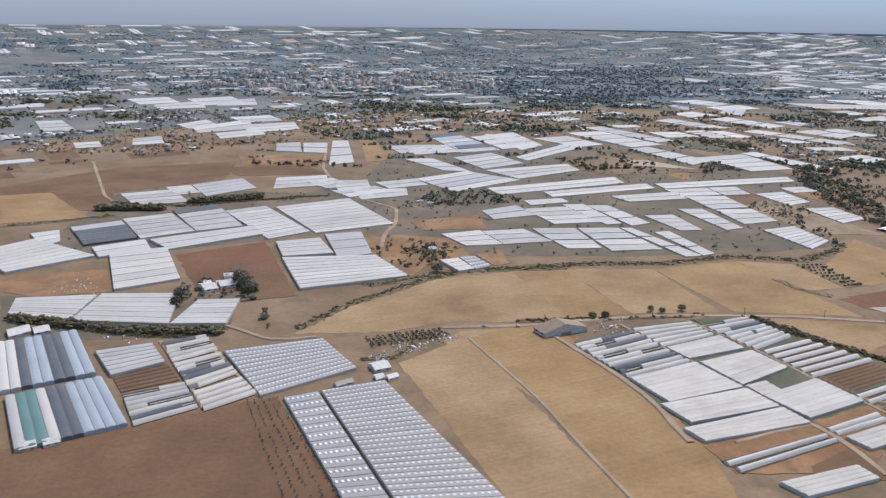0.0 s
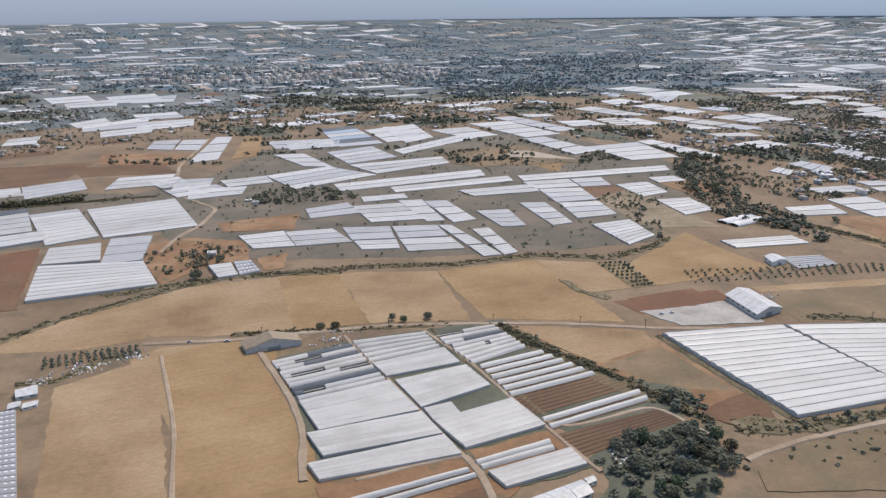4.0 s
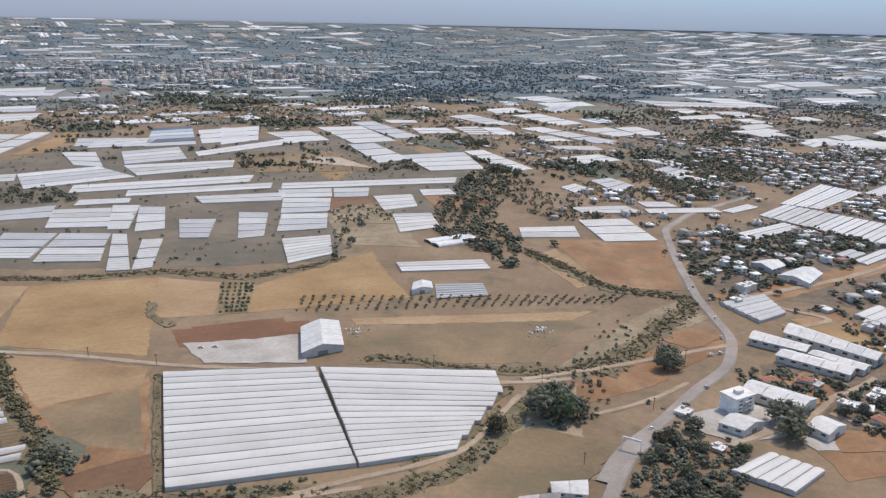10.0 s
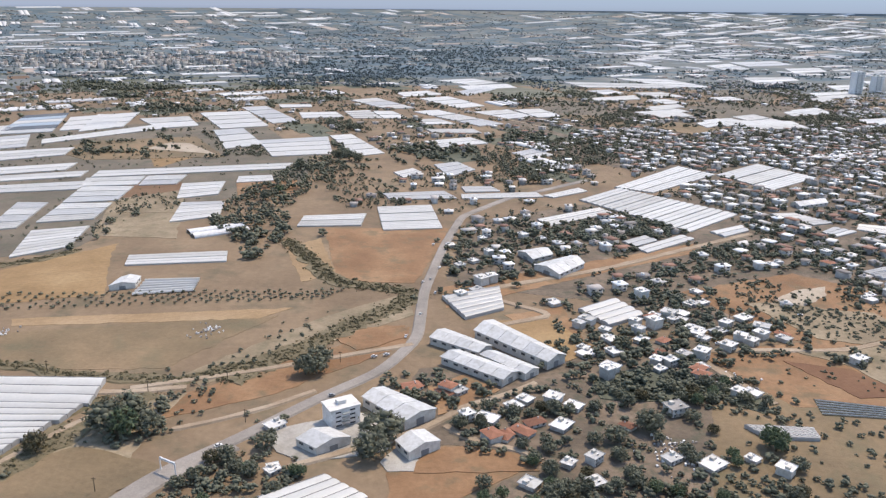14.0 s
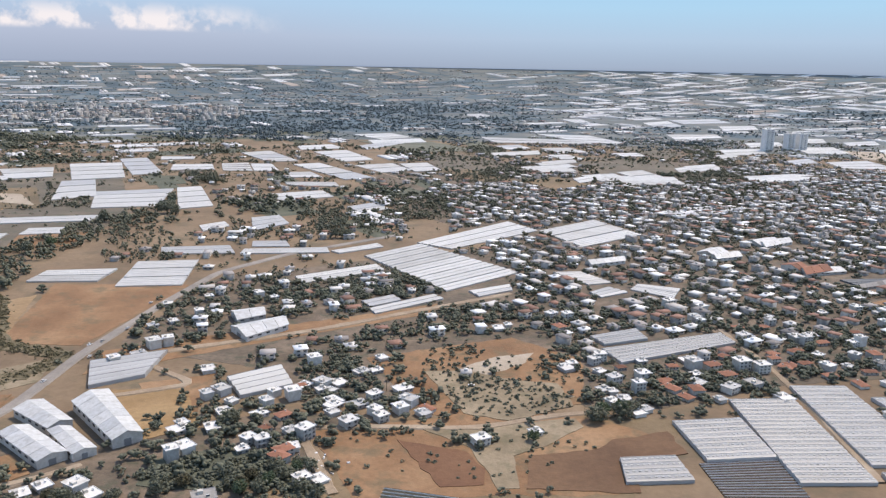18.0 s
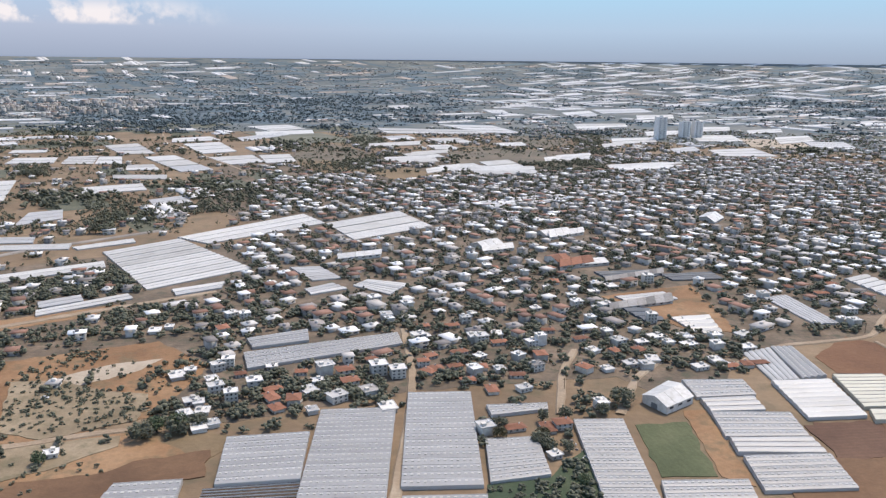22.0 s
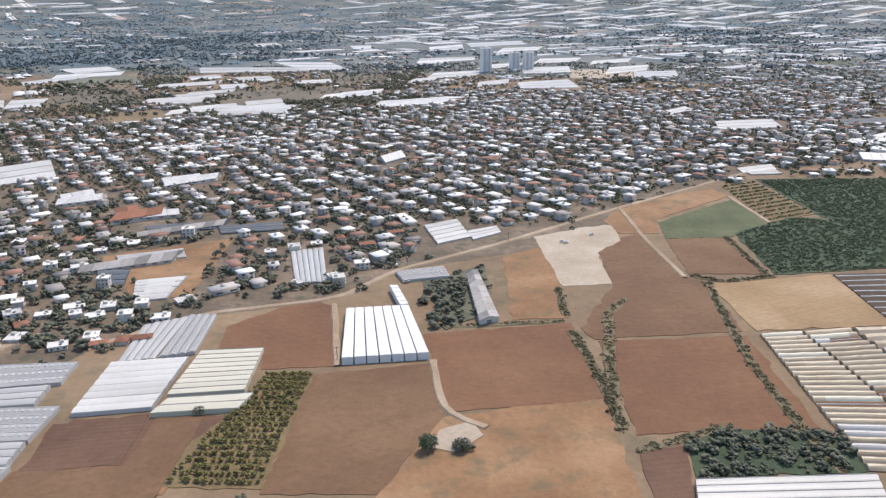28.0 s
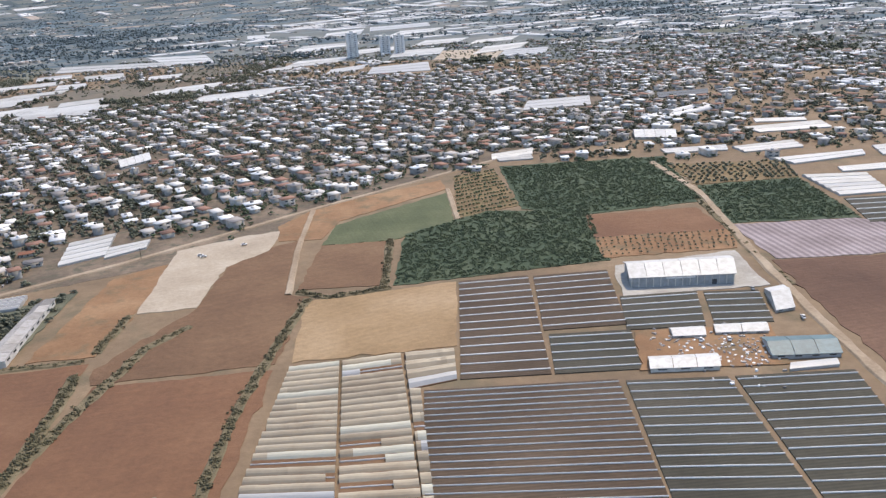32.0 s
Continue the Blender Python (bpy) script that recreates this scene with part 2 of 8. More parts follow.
CAR_PAINT = wall_paint("car_paint", (0.6, 0.6, 0.6), 0.8, 0.3)
MANY_ROOF = wall_paint("mixed_roofs", (0.8, 0.79, 0.77), 0.0, island=True)
_n, _l = MANY_ROOF.node_tree.nodes, MANY_ROOF.node_tree.links
_tone = ramp(_n, _l, chance_of(_n, True), ((0.0, (0.17, 0.155, 0.145)), (0.25, (0.3, 0.27, 0.25)), (0.45, (0.45, 0.42, 0.39)), (0.7, (0.62, 0.6, 0.57)), (0.9, (0.78, 0.77, 0.75))))
_l.new(_tone, _n["Principled BSDF"].inputs["Base Color"])


def far_cover(name, a, b, c):
    m, n, l, bs = material(name, 0.95)
    pos = place_of(n)
    fine = noise_node(n, l, pos, 0.05, 5.0, 0.7)
    col = ramp(n, l, fine.outputs["Fac"], ((0.35, a), (0.5, b), (0.66, c)))
    col = mix(n, l, 1.0, col, ramp(n, l, chance_of(n, True), ((0.0, (0.7,) * 3), (1.0, (1.25,) * 3))), "MULTIPLY")
    l.new(col, bs.inputs["Base Color"])
    return m


# distance haze painted into the far base colours: paler, greyer and bluer
HAZED_EARTH = far_cover("far_earth", (0.27, 0.225, 0.185), (0.34, 0.28, 0.235), (0.40, 0.33, 0.28))
HAZED_OLIVE = far_cover("far_olive", (0.105, 0.132, 0.135), (0.14, 0.166, 0.168), (0.19, 0.21, 0.208))
HAZED_WOOD = far_cover("hazed_wood", (0.064, 0.096, 0.112), (0.08, 0.114, 0.132), (0.102, 0.138, 0.152))
HAZED_LEAF = leafy("hazed_foliage", (0.095, 0.13, 0.146), (0.124, 0.162, 0.18), (0.158, 0.2, 0.218))
# soil of the outer plain, part of the distance haze mixed into its colour
HAZED_GROUND = soil("hazed_ground", (0.095, 0.112, 0.11), (0.13, 0.143, 0.135), (0.19, 0.185, 0.165), 0.009, 0.03)
TYRE = wall_paint("tyre_rubber", (0.03, 0.03, 0.03), 0.2)


# ---- building blocks ----
MID = Vector((585.0, 190.0, 0.0))
FLAT, EDGE, RIM = 2300.0, 4100.0, 110.0


def ground_z(x, y):
    """The plain is level, and climbs gently to its far rim."""
    r = np.hypot(np.asarray(x) - MID.x, np.asarray(y) - MID.y)
    s = np.clip((r - FLAT) / (EDGE - FLAT), 0, 1)
    return RIM * s * s * (1.5 - 0.5 * s) - np.clip(r - EDGE - 20, 0, None) * 0.3


def mesh_of(name, verts, faces, mats, index=None, smooth=False):
    me = bpy.data.meshes.new(name)
    me.from_pydata([tuple(v) for v in verts], [], [tuple(f) for f in faces])
    for m in mats if isinstance(mats, (list, tuple)) else [mats]:
        me.materials.append(m)
    if index is not None:
        me.polygons.foreach_set("material_index", index)
    if smooth:
        me.polygons.foreach_set("use_smooth", [True] * len(me.polygons))
    return me


def part(name, me, parent, label=""):
    ob = new(name, me)
    ob.parent = parent
    return tagged(ob, label) if label else ob


def box_faces(o=0):
    return [(o, o + 3, o + 2, o + 1), (o + 4, o + 5, o + 6, o + 7), (o, o + 1, o + 5, o + 4), (o + 1, o + 2, o + 6, o + 5), (o + 2, o + 3, o + 7, o + 6), (o + 3, o, o + 4, o + 7)]


def box_verts(x0, y0, z0, x1, y1, z1):
    return [(x0, y0, z0), (x1, y0, z0), (x1, y1, z0), (x0, y1, z0), (x0, y0, z1), (x1, y0, z1), (x1, y1, z1), (x0, y1, z1)]


def box_mesh(name, boxes, mat):
    v, f = [], []
    for b in boxes:
        f += box_faces(len(v))
        v += box_verts(*b)
    return mesh_of(name, v, f, mat)


# ---- what ground is taken, in 2 m cells ----
GX, GY, CELL = -1500.0, 150.0, 2.0
TAKEN = np.zeros((2200, 2100), dtype=np.uint8)


def inside(poly, px, py):
    hit = np.zeros(px.shape, bool)
    j = len(poly) - 1
    for i in range(len(poly)):
        (xi, yi), (xj, yj) = poly[i], poly[j]
        if yi != yj:
            hit ^= ((yi > py) != (yj > py)) & (px < (xj - xi) * (py - yi) / (yj - yi) + xi)
        j = i
    return hit


def claim(poly, value=1, grow=0.0):
    xs, ys = [q[0] for q in poly], [q[1] for q in poly]
    cx, cy = sum(xs) / len(xs), sum(ys) / len(ys)
    if grow:
        poly = [(x + grow * (x - cx) / max(1.0, math.hypot(x - cx, y - cy)), y + grow * (y - cy) / max(1.0, math.hypot(x - cx, y - cy))) for x, y in poly]
        xs, ys = [q[0] for q in poly], [q[1] for q in poly]
    i0, i1 = int((min(xs) - GX) / CELL), int((max(xs) - GX) / CELL) + 1
    j0, j1 = int((min(ys) - GY) / CELL), int((max(ys) - GY) / CELL) + 1
    i0, j0, i1, j1 = max(i0, 0), max(j0, 0), min(i1, TAKEN.shape[0]), min(j1, TAKEN.shape[1])
    if i1 <= i0 or j1 <= j0:
        return
    px, py = np.meshgrid(GX + CELL * (np.arange(i0, i1) + 0.5), GY + CELL * (np.arange(j0, j1) + 0.5), indexing="ij")
    TAKEN[i0:i1, j0:j1][inside(poly, px, py)] = value


def taken(x, y):
    i, j = int((x - GX) / CELL), int((y - GY) / CELL)
    return TAKEN[i, j] if 0 <= i < TAKEN.shape[0] and 0 <= j < TAKEN.shape[1] else 0


# ---- ground ----
def build_ground():
    radii = [0, 60, 120, 200, 300, 400, 500, 650, 800, 1000, 1200, 1400, 1600, 1800, 2000, 2200, 2400, 2500]
    radii = [r for r in radii if r < 2300] + [2300 + 75 * k for k in range(0, 26)]
    seg = 160
    v = [(MID.x, MID.y, 0)]
    for r in radii[1:]:
        for k in range(seg):
            a = 2 * math.pi * k / seg
            x, y = MID.x + r * math.cos(a), MID.y + r * math.sin(a)
            v.append((x, y, float(ground_z(x, y))))
    f = [(0, 1 + k, 1 + (k + 1) % seg) for k in range(seg)]
    for i in range(len(radii) - 2):
        for k in range(seg):
            a, b = 1 + i * seg + k, 1 + i * seg + (k + 1) % seg
            f.append((a, a + seg, b + seg, b))
    # beyond 1500 m the ground takes the soil colour with haze painted in
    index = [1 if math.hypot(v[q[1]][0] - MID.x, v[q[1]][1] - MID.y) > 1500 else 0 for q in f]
    tagged(new("ground", mesh_of("ground", v, f, [GROUND, HAZED_GROUND], index, smooth=True)), "dry plain of mixed farmland, scrub and bare soil", "ground", kind="structure")


build_ground()

FIELD_NAMES = {"tan": ("stubble_field", "harvested golden stubble field with faint drill lines"), "tan2": ("dry_field", "dry golden-brown harvested field"),
               "brown": ("fallow_field", "fallow brown field with crop rows"), "red": ("red_earth_field", "tilled field of reddish-brown earth"),
               "redtan": ("bare_ground", "bare orange-red earth with dry weeds"), "dark": ("grazed_field", "grazed grey-green and brown field"),
               "deep": ("tilled_field", "freshly tilled dark brown field"), "green": ("green_field", "low green crop on level ground"),
               "sand": ("sand_lot", "cleared lot of pale sand"), "yard": ("concrete_yard", "pale dusty concrete yard"),
               "mauve": ("netted_field", "field under strips of mauve-grey netting"), "orch": ("orchard_ground", "bare orchard ground between tree rows"), "orchfloor": ("orchard_floor", "weedy brown orchard ground"), "bed": ("soil_bed", "tilled bed"), "cropbed": ("crop_bed", "grey-green bed"), "town": ("town_ground", "trodden ground with weeds between the houses"), "olive": ("olive_parcel", "grey-green parcel"), "copse": ("copse_floor", "shaded ground of a copse"), "scrub": ("scrubland", "rough scrub and dry grass"), "fallow": ("fallow_ground", "grey-brown fallow ground with weeds between greenhouses"), "wood": ("woodland_floor", "dark shaded woodland floor")}
LAYER = [0]


def field(kind, *poly):
    LAYER[0] += 1
    z0 = 0.05 + 0.0022 * LAYER[0]
    claim(poly, {"scrub": 3, "town": 5}.get(kind, 2))
    rnd, rim = random.Random(LAYER[0] + 900), []
    for (x0, y0), (x1, y1) in zip(poly, (*poly[1:], poly[0])):
        d = math.hypot(x1 - x0, y1 - y0)
        k = max(1, min(40, int(d / 4)))
        rim.append((x0, y0))
        for i in range(1, k):
            o = rnd.gauss(0, 0.45) / d
            rim.append((x0 + (x1 - x0) * i / k - (y1 - y0) * o, y0 + (y1 - y0) * i / k + (x1 - x0) * o))
    poly = rim
    n = len(poly)
    v = [(x, y, z0) for x, y in poly] + [(x, y, -0.3) for x, y in poly]
    area = sum(poly[i - 1][0] * poly[i][1] - poly[i][0] * poly[i - 1][1] for i in range(n))
    ring = range(n) if area > 0 else range(n - 1, -1, -1)
    f = [tuple(ring)] + [(i, i + n, (i + 1) % n + n, (i + 1) % n) for i in range(n)]
    name, label = FIELD_NAMES[kind]
    return tagged(new(name, mesh_of(name, v, f, FIELD[kind])), label, "field", kind="structure")


def track(width, *line, paved=False):
    """A road or dirt track of that width along a line, with slightly ragged edges."""
    LAYER[0] += 1
    z0 = 0.45 + 0.004 * (LAYER[0] % 60)
    rnd = random.Random(LAYER[0])
    pts = []
    for (x0, y0), (x1, y1) in zip(line, line[1:]):
        k = max(1, int(math.hypot(x1 - x0, y1 - y0) / 5))
        pts += [(x0 + (x1 - x0) * i / k, y0 + (y1 - y0) * i / k) for i in range(k)]
    pts.append(line[-1])
    for _ in range(3):
        pts = [pts[0]] + [((a[0] + 2 * b[0] + c[0]) / 4, (a[1] + 2 * b[1] + c[1]) / 4) for a, b, c in zip(pts, pts[1:], pts[2:])] + [pts[-1]]
    v, f = [], []
    for i, (x, y) in enumerate(pts):
        a, b = pts[max(0, i - 1)], pts[min(len(pts) - 1, i + 1)]
        d = math.hypot(b[0] - a[0], b[1] - a[1]) or 1.0
        nx, ny = -(b[1] - a[1]) / d, (b[0] - a[0]) / d
        w0, w1 = (width / 2 * (1 + (0 if paved else rnd.uniform(-0.22, 0.22))) for _ in range(2))
        v += [(x + nx * w0, y + ny * w0, z0), (x - nx * w1, y - ny * w1, z0), (x + nx * (w0 + 0.5), y + ny * (w0 + 0.5), 0), (x - nx * (w1 + 0.5), y - ny * (w1 + 0.5), 0)]
        claim([(x - width * 0.7, y - width * 0.7), (x + width * 0.7, y - width * 0.7), (x + width * 0.7, y + width * 0.7), (x - width * 0.7, y + width * 0.7)], 4)
    for i in range(len(pts) - 1):
        o = 4 * i
        f += [(o, o + 1, o + 5, o + 4), (o + 2, o, o + 4, o + 6), (o + 1, o + 3, o + 7, o + 5)]
    name = "road" if paved else "dirt_track"
    return tagged(new(name, mesh_of(name, v, f, ASPHALT if paved else TRACK)), "worn grey asphalt road" if paved else "pale dusty dirt track", "road", kind="structure")


# ---- greenhouses ----
GREEN_LABEL = {"T": "close rows of dull white plastic tunnels", "P": "patched low tunnels in white, grey and bare soil", "m": "bare tilled beds of an uncovered tunnel plot", "w": "multi-bay greenhouse under white plastic film", "g": "multi-bay greenhouse under weathered grey film", "b": "greenhouse with blue-grey and black shade covers",
               "s": "silvery greenhouse with rows of white roof vents", "p": "patched plastic tunnels, partly bare", "t": "row of separate white plastic tunnels",
               "y": "greenhouse under cream-coloured film", "o": "low tunnels under torn, yellowed film", "n": "open tunnel frames over dark soil", "d": "greenhouse under black shade net", "f": "low greenhouse block under flat white film", "N": "open tunnel frames over grey-green crop", "W": "packing hall with a panelled white roof and grey walls"}


def arch(a, b, c, d, eave, rise, steps, cuts, jitter, rnd, tuck=0.0):
    """A tunnel roof from edge a-d to edge b-c... a->b is its length, a->d its width; returns vertices and faces, closed at both ends down to the ground."""
    v, f, idx = [], [], []
    prof = [(0.0, 0.0)] + [(k / steps, eave + rise * math.sin(math.pi * k / steps) ** 0.8) for k in range(steps + 1)] + [(1.0, 0.0)]
    np_ = len(prof)
    for i in range(cuts + 1):
        s = i / cuts
        lx, ly = a[0] + (b[0] - a[0]) * s, a[1] + (b[1] - a[1]) * s
        rx, ry = d[0] + (c[0] - d[0]) * s, d[1] + (c[1] - d[1]) * s
        dz = rnd.uniform(-jitter, jitter)
        for w, z in prof:
            u = tuck + (1 - 2 * tuck) * w
            v.append((lx + (rx - lx) * u, ly + (ry - ly) * u, z + (dz if z else 0)))
    for i in range(cuts):
        for k in range(np_ - 1):
            o = i * np_ + k
            f.append((o, o + 1, o + np_ + 1, o + np_))
            idx.append(1 if k in (0, np_ - 2) else 0)
    f += [tuple(range(np_ - 1, -1, -1)), tuple(cuts * np_ + k for k in range(np_))]
    idx += [1, 1]
    return v, f, idx


def ribbed(a, b, c, d, eave, rise, steps, cuts, jitter, rnd, tuck, ribs):
    """One bay under a corrugated skin: ridges side by side, joined by narrow gutters."""
    prof, kinds = [(tuck, 0.0)], [1]
    for r in range(ribs):
        w0, w1 = (r + tuck) / ribs, (r + 1 - tuck) / ribs
        if r == 0:
            w0 = tuck
        if r == ribs - 1:
            w1 = 1 - tuck
        for k in range(steps + 1):
            prof.append((w0 + (w1 - w0) * k / steps, eave + rise * math.sin(math.pi * k / steps) ** 0.8))
            kinds.append(0 if k < steps else 2)
    prof.append((1 - tuck, 0.0))
    kinds[-1] = 1
    n, v, f, idx = len(prof), [], [], []
    for i in range(cuts + 1):
        l0, r0 = lerp(a, b, i / cuts), lerp(d, c, i / cuts)
        dz = rnd.uniform(-jitter, jitter)
        v += [(*lerp(l0, r0, w), z + (dz if z else 0)) for w, z in prof]
    for i in range(cuts):
        for k in range(n - 1):
            o = i * n + k
            f.append((o, o + 1, o + n + 1, o + n))
            idx.append(kinds[k])
    f += [tuple(range(n - 1, -1, -1)), tuple(cuts * n + k for k in range(n))]
    return v, f, idx + [1, 1]


def lerp(p, q, s):
    return (p[0] + (q[0] - p[0]) * s, p[1] + (q[1] - p[1]) * s)


SEED = [0]


def greenhouse(x0, y0, x1, y1, x2, y2, x3, y3, bays, cover, skins=""):
    """Corners in order; the bays run along the first edge and lie side by side towards the third."""
    SEED[0] += 1
    rnd = random.Random(SEED[0])
    p = [(x0, y0), (x1, y1), (x2, y2), (x3, y3)]
    if (x1 - x0) * (y3 - y0) - (y1 - y0) * (x3 - x0) < 0:
        p = [p[1], p[0], p[3], p[2]]
    claim(p, 1, 2.0)
    base = (sum(q[0] for q in p) / 4, sum(q[1] for q in p) / 4)
    names = {"T": "plastic_tunnels", "P": "patched_tunnels", "m": "tilled_beds", "t": "plastic_tunnels", "p": "patched_tunnels", "o": "aged_tunnels", "n": "tunnel_frames", "N": "tunnel_frames"}
    top = tagged(new(names.get(cover, "greenhouse")), GREEN_LABEL[cover], "soil bed" if cover == "m" else "greenhouse", group="greenhouses of the plain")
    top.location = (*base, 0)
    p = [(x - base[0], y - base[1]) for x, y in p]
    length = math.hypot(p[1][0] - p[0][0], p[1][1] - p[0][1])
    width = math.hypot(p[3][0] - p[0][0], p[3][1] - p[0][1]) / bays
    near = base[1] < 560
    eave, rise = (2.6, 0.35) if cover == "W" else (1.4, 0.3) if cover == "f" else (1.3, 0.24) if cover == "s" else ((1.6, min(0.11 * width, 0.7)) if near else (0.8, min(0.08 * width, 0.6))) if cover in "wgbsydW" else (0.25, min((0.3 if cover == "o" else 0.34) * width, 1.3))
    steps, cuts = (6 if near else 4), max(1, min(14, int(length / (7 if near else 16))))
    for k in range(bays):
        s0, s1 = k / bays, (k + 1) / bays
        a, b, c, d = lerp(p[0], p[3], s0), lerp(p[1], p[2], s0), lerp(p[1], p[2], s1), lerp(p[0], p[3], s1)
        if cover in "wgbsydWf":
            skin = "l" if cover == "f" else rnd.choices("wlg", (6, 2.2, 1.2))[0] if cover == "w" and not near else cover
            if skins:
                skin = skins[k]
            elif cover == "b":
                skin = rnd.choices("bdgwt", (5, 1.8, 2.0, 1.5, 0.5))[0]
            ribs = max(1, min(10, round(width / 4.6)))
            v, f, idx = ribbed(a, b, c, d, eave, 0.1 if cover in "Wy" else max(0.3, rise / ribs ** 0.5), steps, cuts, 0.05, rnd, 0.012 if cover == "f" else 0.03 if near else 0.05, ribs)
            ob = part("roof_bay", mesh_of("roof_bay", v, f, [FILM[skin], FILM["g" if skin in "wsgl" else skin], GUTTER], idx), top)
            if near and cover != "f":
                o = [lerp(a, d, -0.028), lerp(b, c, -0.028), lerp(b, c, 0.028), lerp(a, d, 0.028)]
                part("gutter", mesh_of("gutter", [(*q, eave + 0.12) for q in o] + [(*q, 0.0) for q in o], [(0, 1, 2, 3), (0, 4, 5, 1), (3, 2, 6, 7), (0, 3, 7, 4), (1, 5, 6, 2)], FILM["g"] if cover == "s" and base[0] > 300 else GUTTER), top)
            if cover == "s":
                count = max(3, int(length / 1.9))
                vv, ff = [], []
                for i in range(count):
                    e0, e1 = (i + 0.26) / count, (i + 0.74) / count
                    q = [lerp(lerp(a, b, e0), lerp(d, c, e0), 0.38), lerp(lerp(a, b, e1), lerp(d, c, e1), 0.38), lerp(lerp(a, b, e1), lerp(d, c, e1), 0.62), lerp(lerp(a, b, e0), lerp(d, c, e0), 0.62)]
                    o = len(vv)
                    z = eave + rise
                    vv += [(*g, z - 0.25) for g in q] + [(*lerp(g, lerp(q[0], q[2], 0.5), 0.12), z + 0.22) for g in q]
                    ff += box_faces(o)
                tagged(part("roof_vents", mesh_of("roof_vents", vv, ff, FILM["v" if base[0] < 300 else "l"]), ob), kind="stuff")
        else:
            spans = [(0.0, 1.0)]
            if cover in "poP":
                marks = sorted(rnd.random() for _ in range(rnd.choice((0, 1, 1, 2) if cover in "pP" else (0, 0, 1, 1, 2))))
                marks = [0.0] + marks + [1.0]
                spans = [(m0, m1) for m0, m1 in zip(marks, marks[1:]) if m1 - m0 > 0.05]
            for m0, m1 in spans:
                skin = "w"
                if cover == "p":
                    skin = rnd.choices("wg-", (5, 3, 3))[0]
                if cover == "o":
                    skin = rnd.choices("oyg-", (9, 1.2, 0.8, 1.0))[0]
                if cover == "P":
                    skin = rnd.choices("lgd-", (6, 2.5, 1.2, 2.2))[0]
                if cover in "tT":
                    skin = "l" if cover == "T" else "w"
                if cover in "nN":
                    skin = "-"
                a2, b2, c2, d2 = lerp(a, b, m0), lerp(a, b, m1), lerp(d, c, m1), lerp(d, c, m0)
                if skin == "-":
                    v, f, idx = arch(a2, b2, c2, d2, 0.5, 0.12, 3, max(1, int(length * (m1 - m0) / 12)), 0.05, rnd, 0.462)
                    part("foot_rail", mesh_of("foot_rail", v, f, [STEEL, STEEL], idx), top)
                    continue
                if cover == "m":
                    v, f, idx = arch(a2, b2, c2, d2, 0.32, 0.16, 3, max(1, int(length / 12)), 0.04, rnd, 0.2)
                    part("soil_ridge", mesh_of("soil_ridge", v, f, [FIELD["brown"], FIELD["brown"]], idx), top)
                    continue
                tuck = {"t": 0.2, "o": 0.06, "T": 0.09, "P": 0.05}.get(cover, 0.08)
                v, f, idx = arch(a2, b2, c2, d2, eave, rise, steps, max(1, int((length / 1.7 if cover == "o" else cuts) * (m1 - m0))), 0.08 if cover == "o" else 0.1, rnd, tuck)
                part("tunnel", mesh_of("tunnel", v, f, [FILM[skin], FILM[skin]], idx), top)
    if cover in "potnNPTm":
        z = 0.3
        part("soil_bed", mesh_of("soil_bed", [(*q, z) for q in p] + [(*q, -0.2) for q in p], [(0, 1, 2, 3), (0, 4, 5, 1), (1, 5, 6, 2), (2, 6, 7, 3), (3, 7, 4, 0)], FIELD["bed" if cover in "ntm" else "cropbed" if cover in "NPT" else "brown"]), top)
    return top


# ---- sheds and halls ----
SHED_LABEL = {"sheet": "shed with a white metal sheet roof", "grey": "long shed with a weathered grey roof", "red": "building with a clay-tile roof", "teal": "shed with a dark teal roof",
              "barn": "long low barn with an earth-brown roof", "hall": "large packing hall with a white roof and grey-blue walls"}


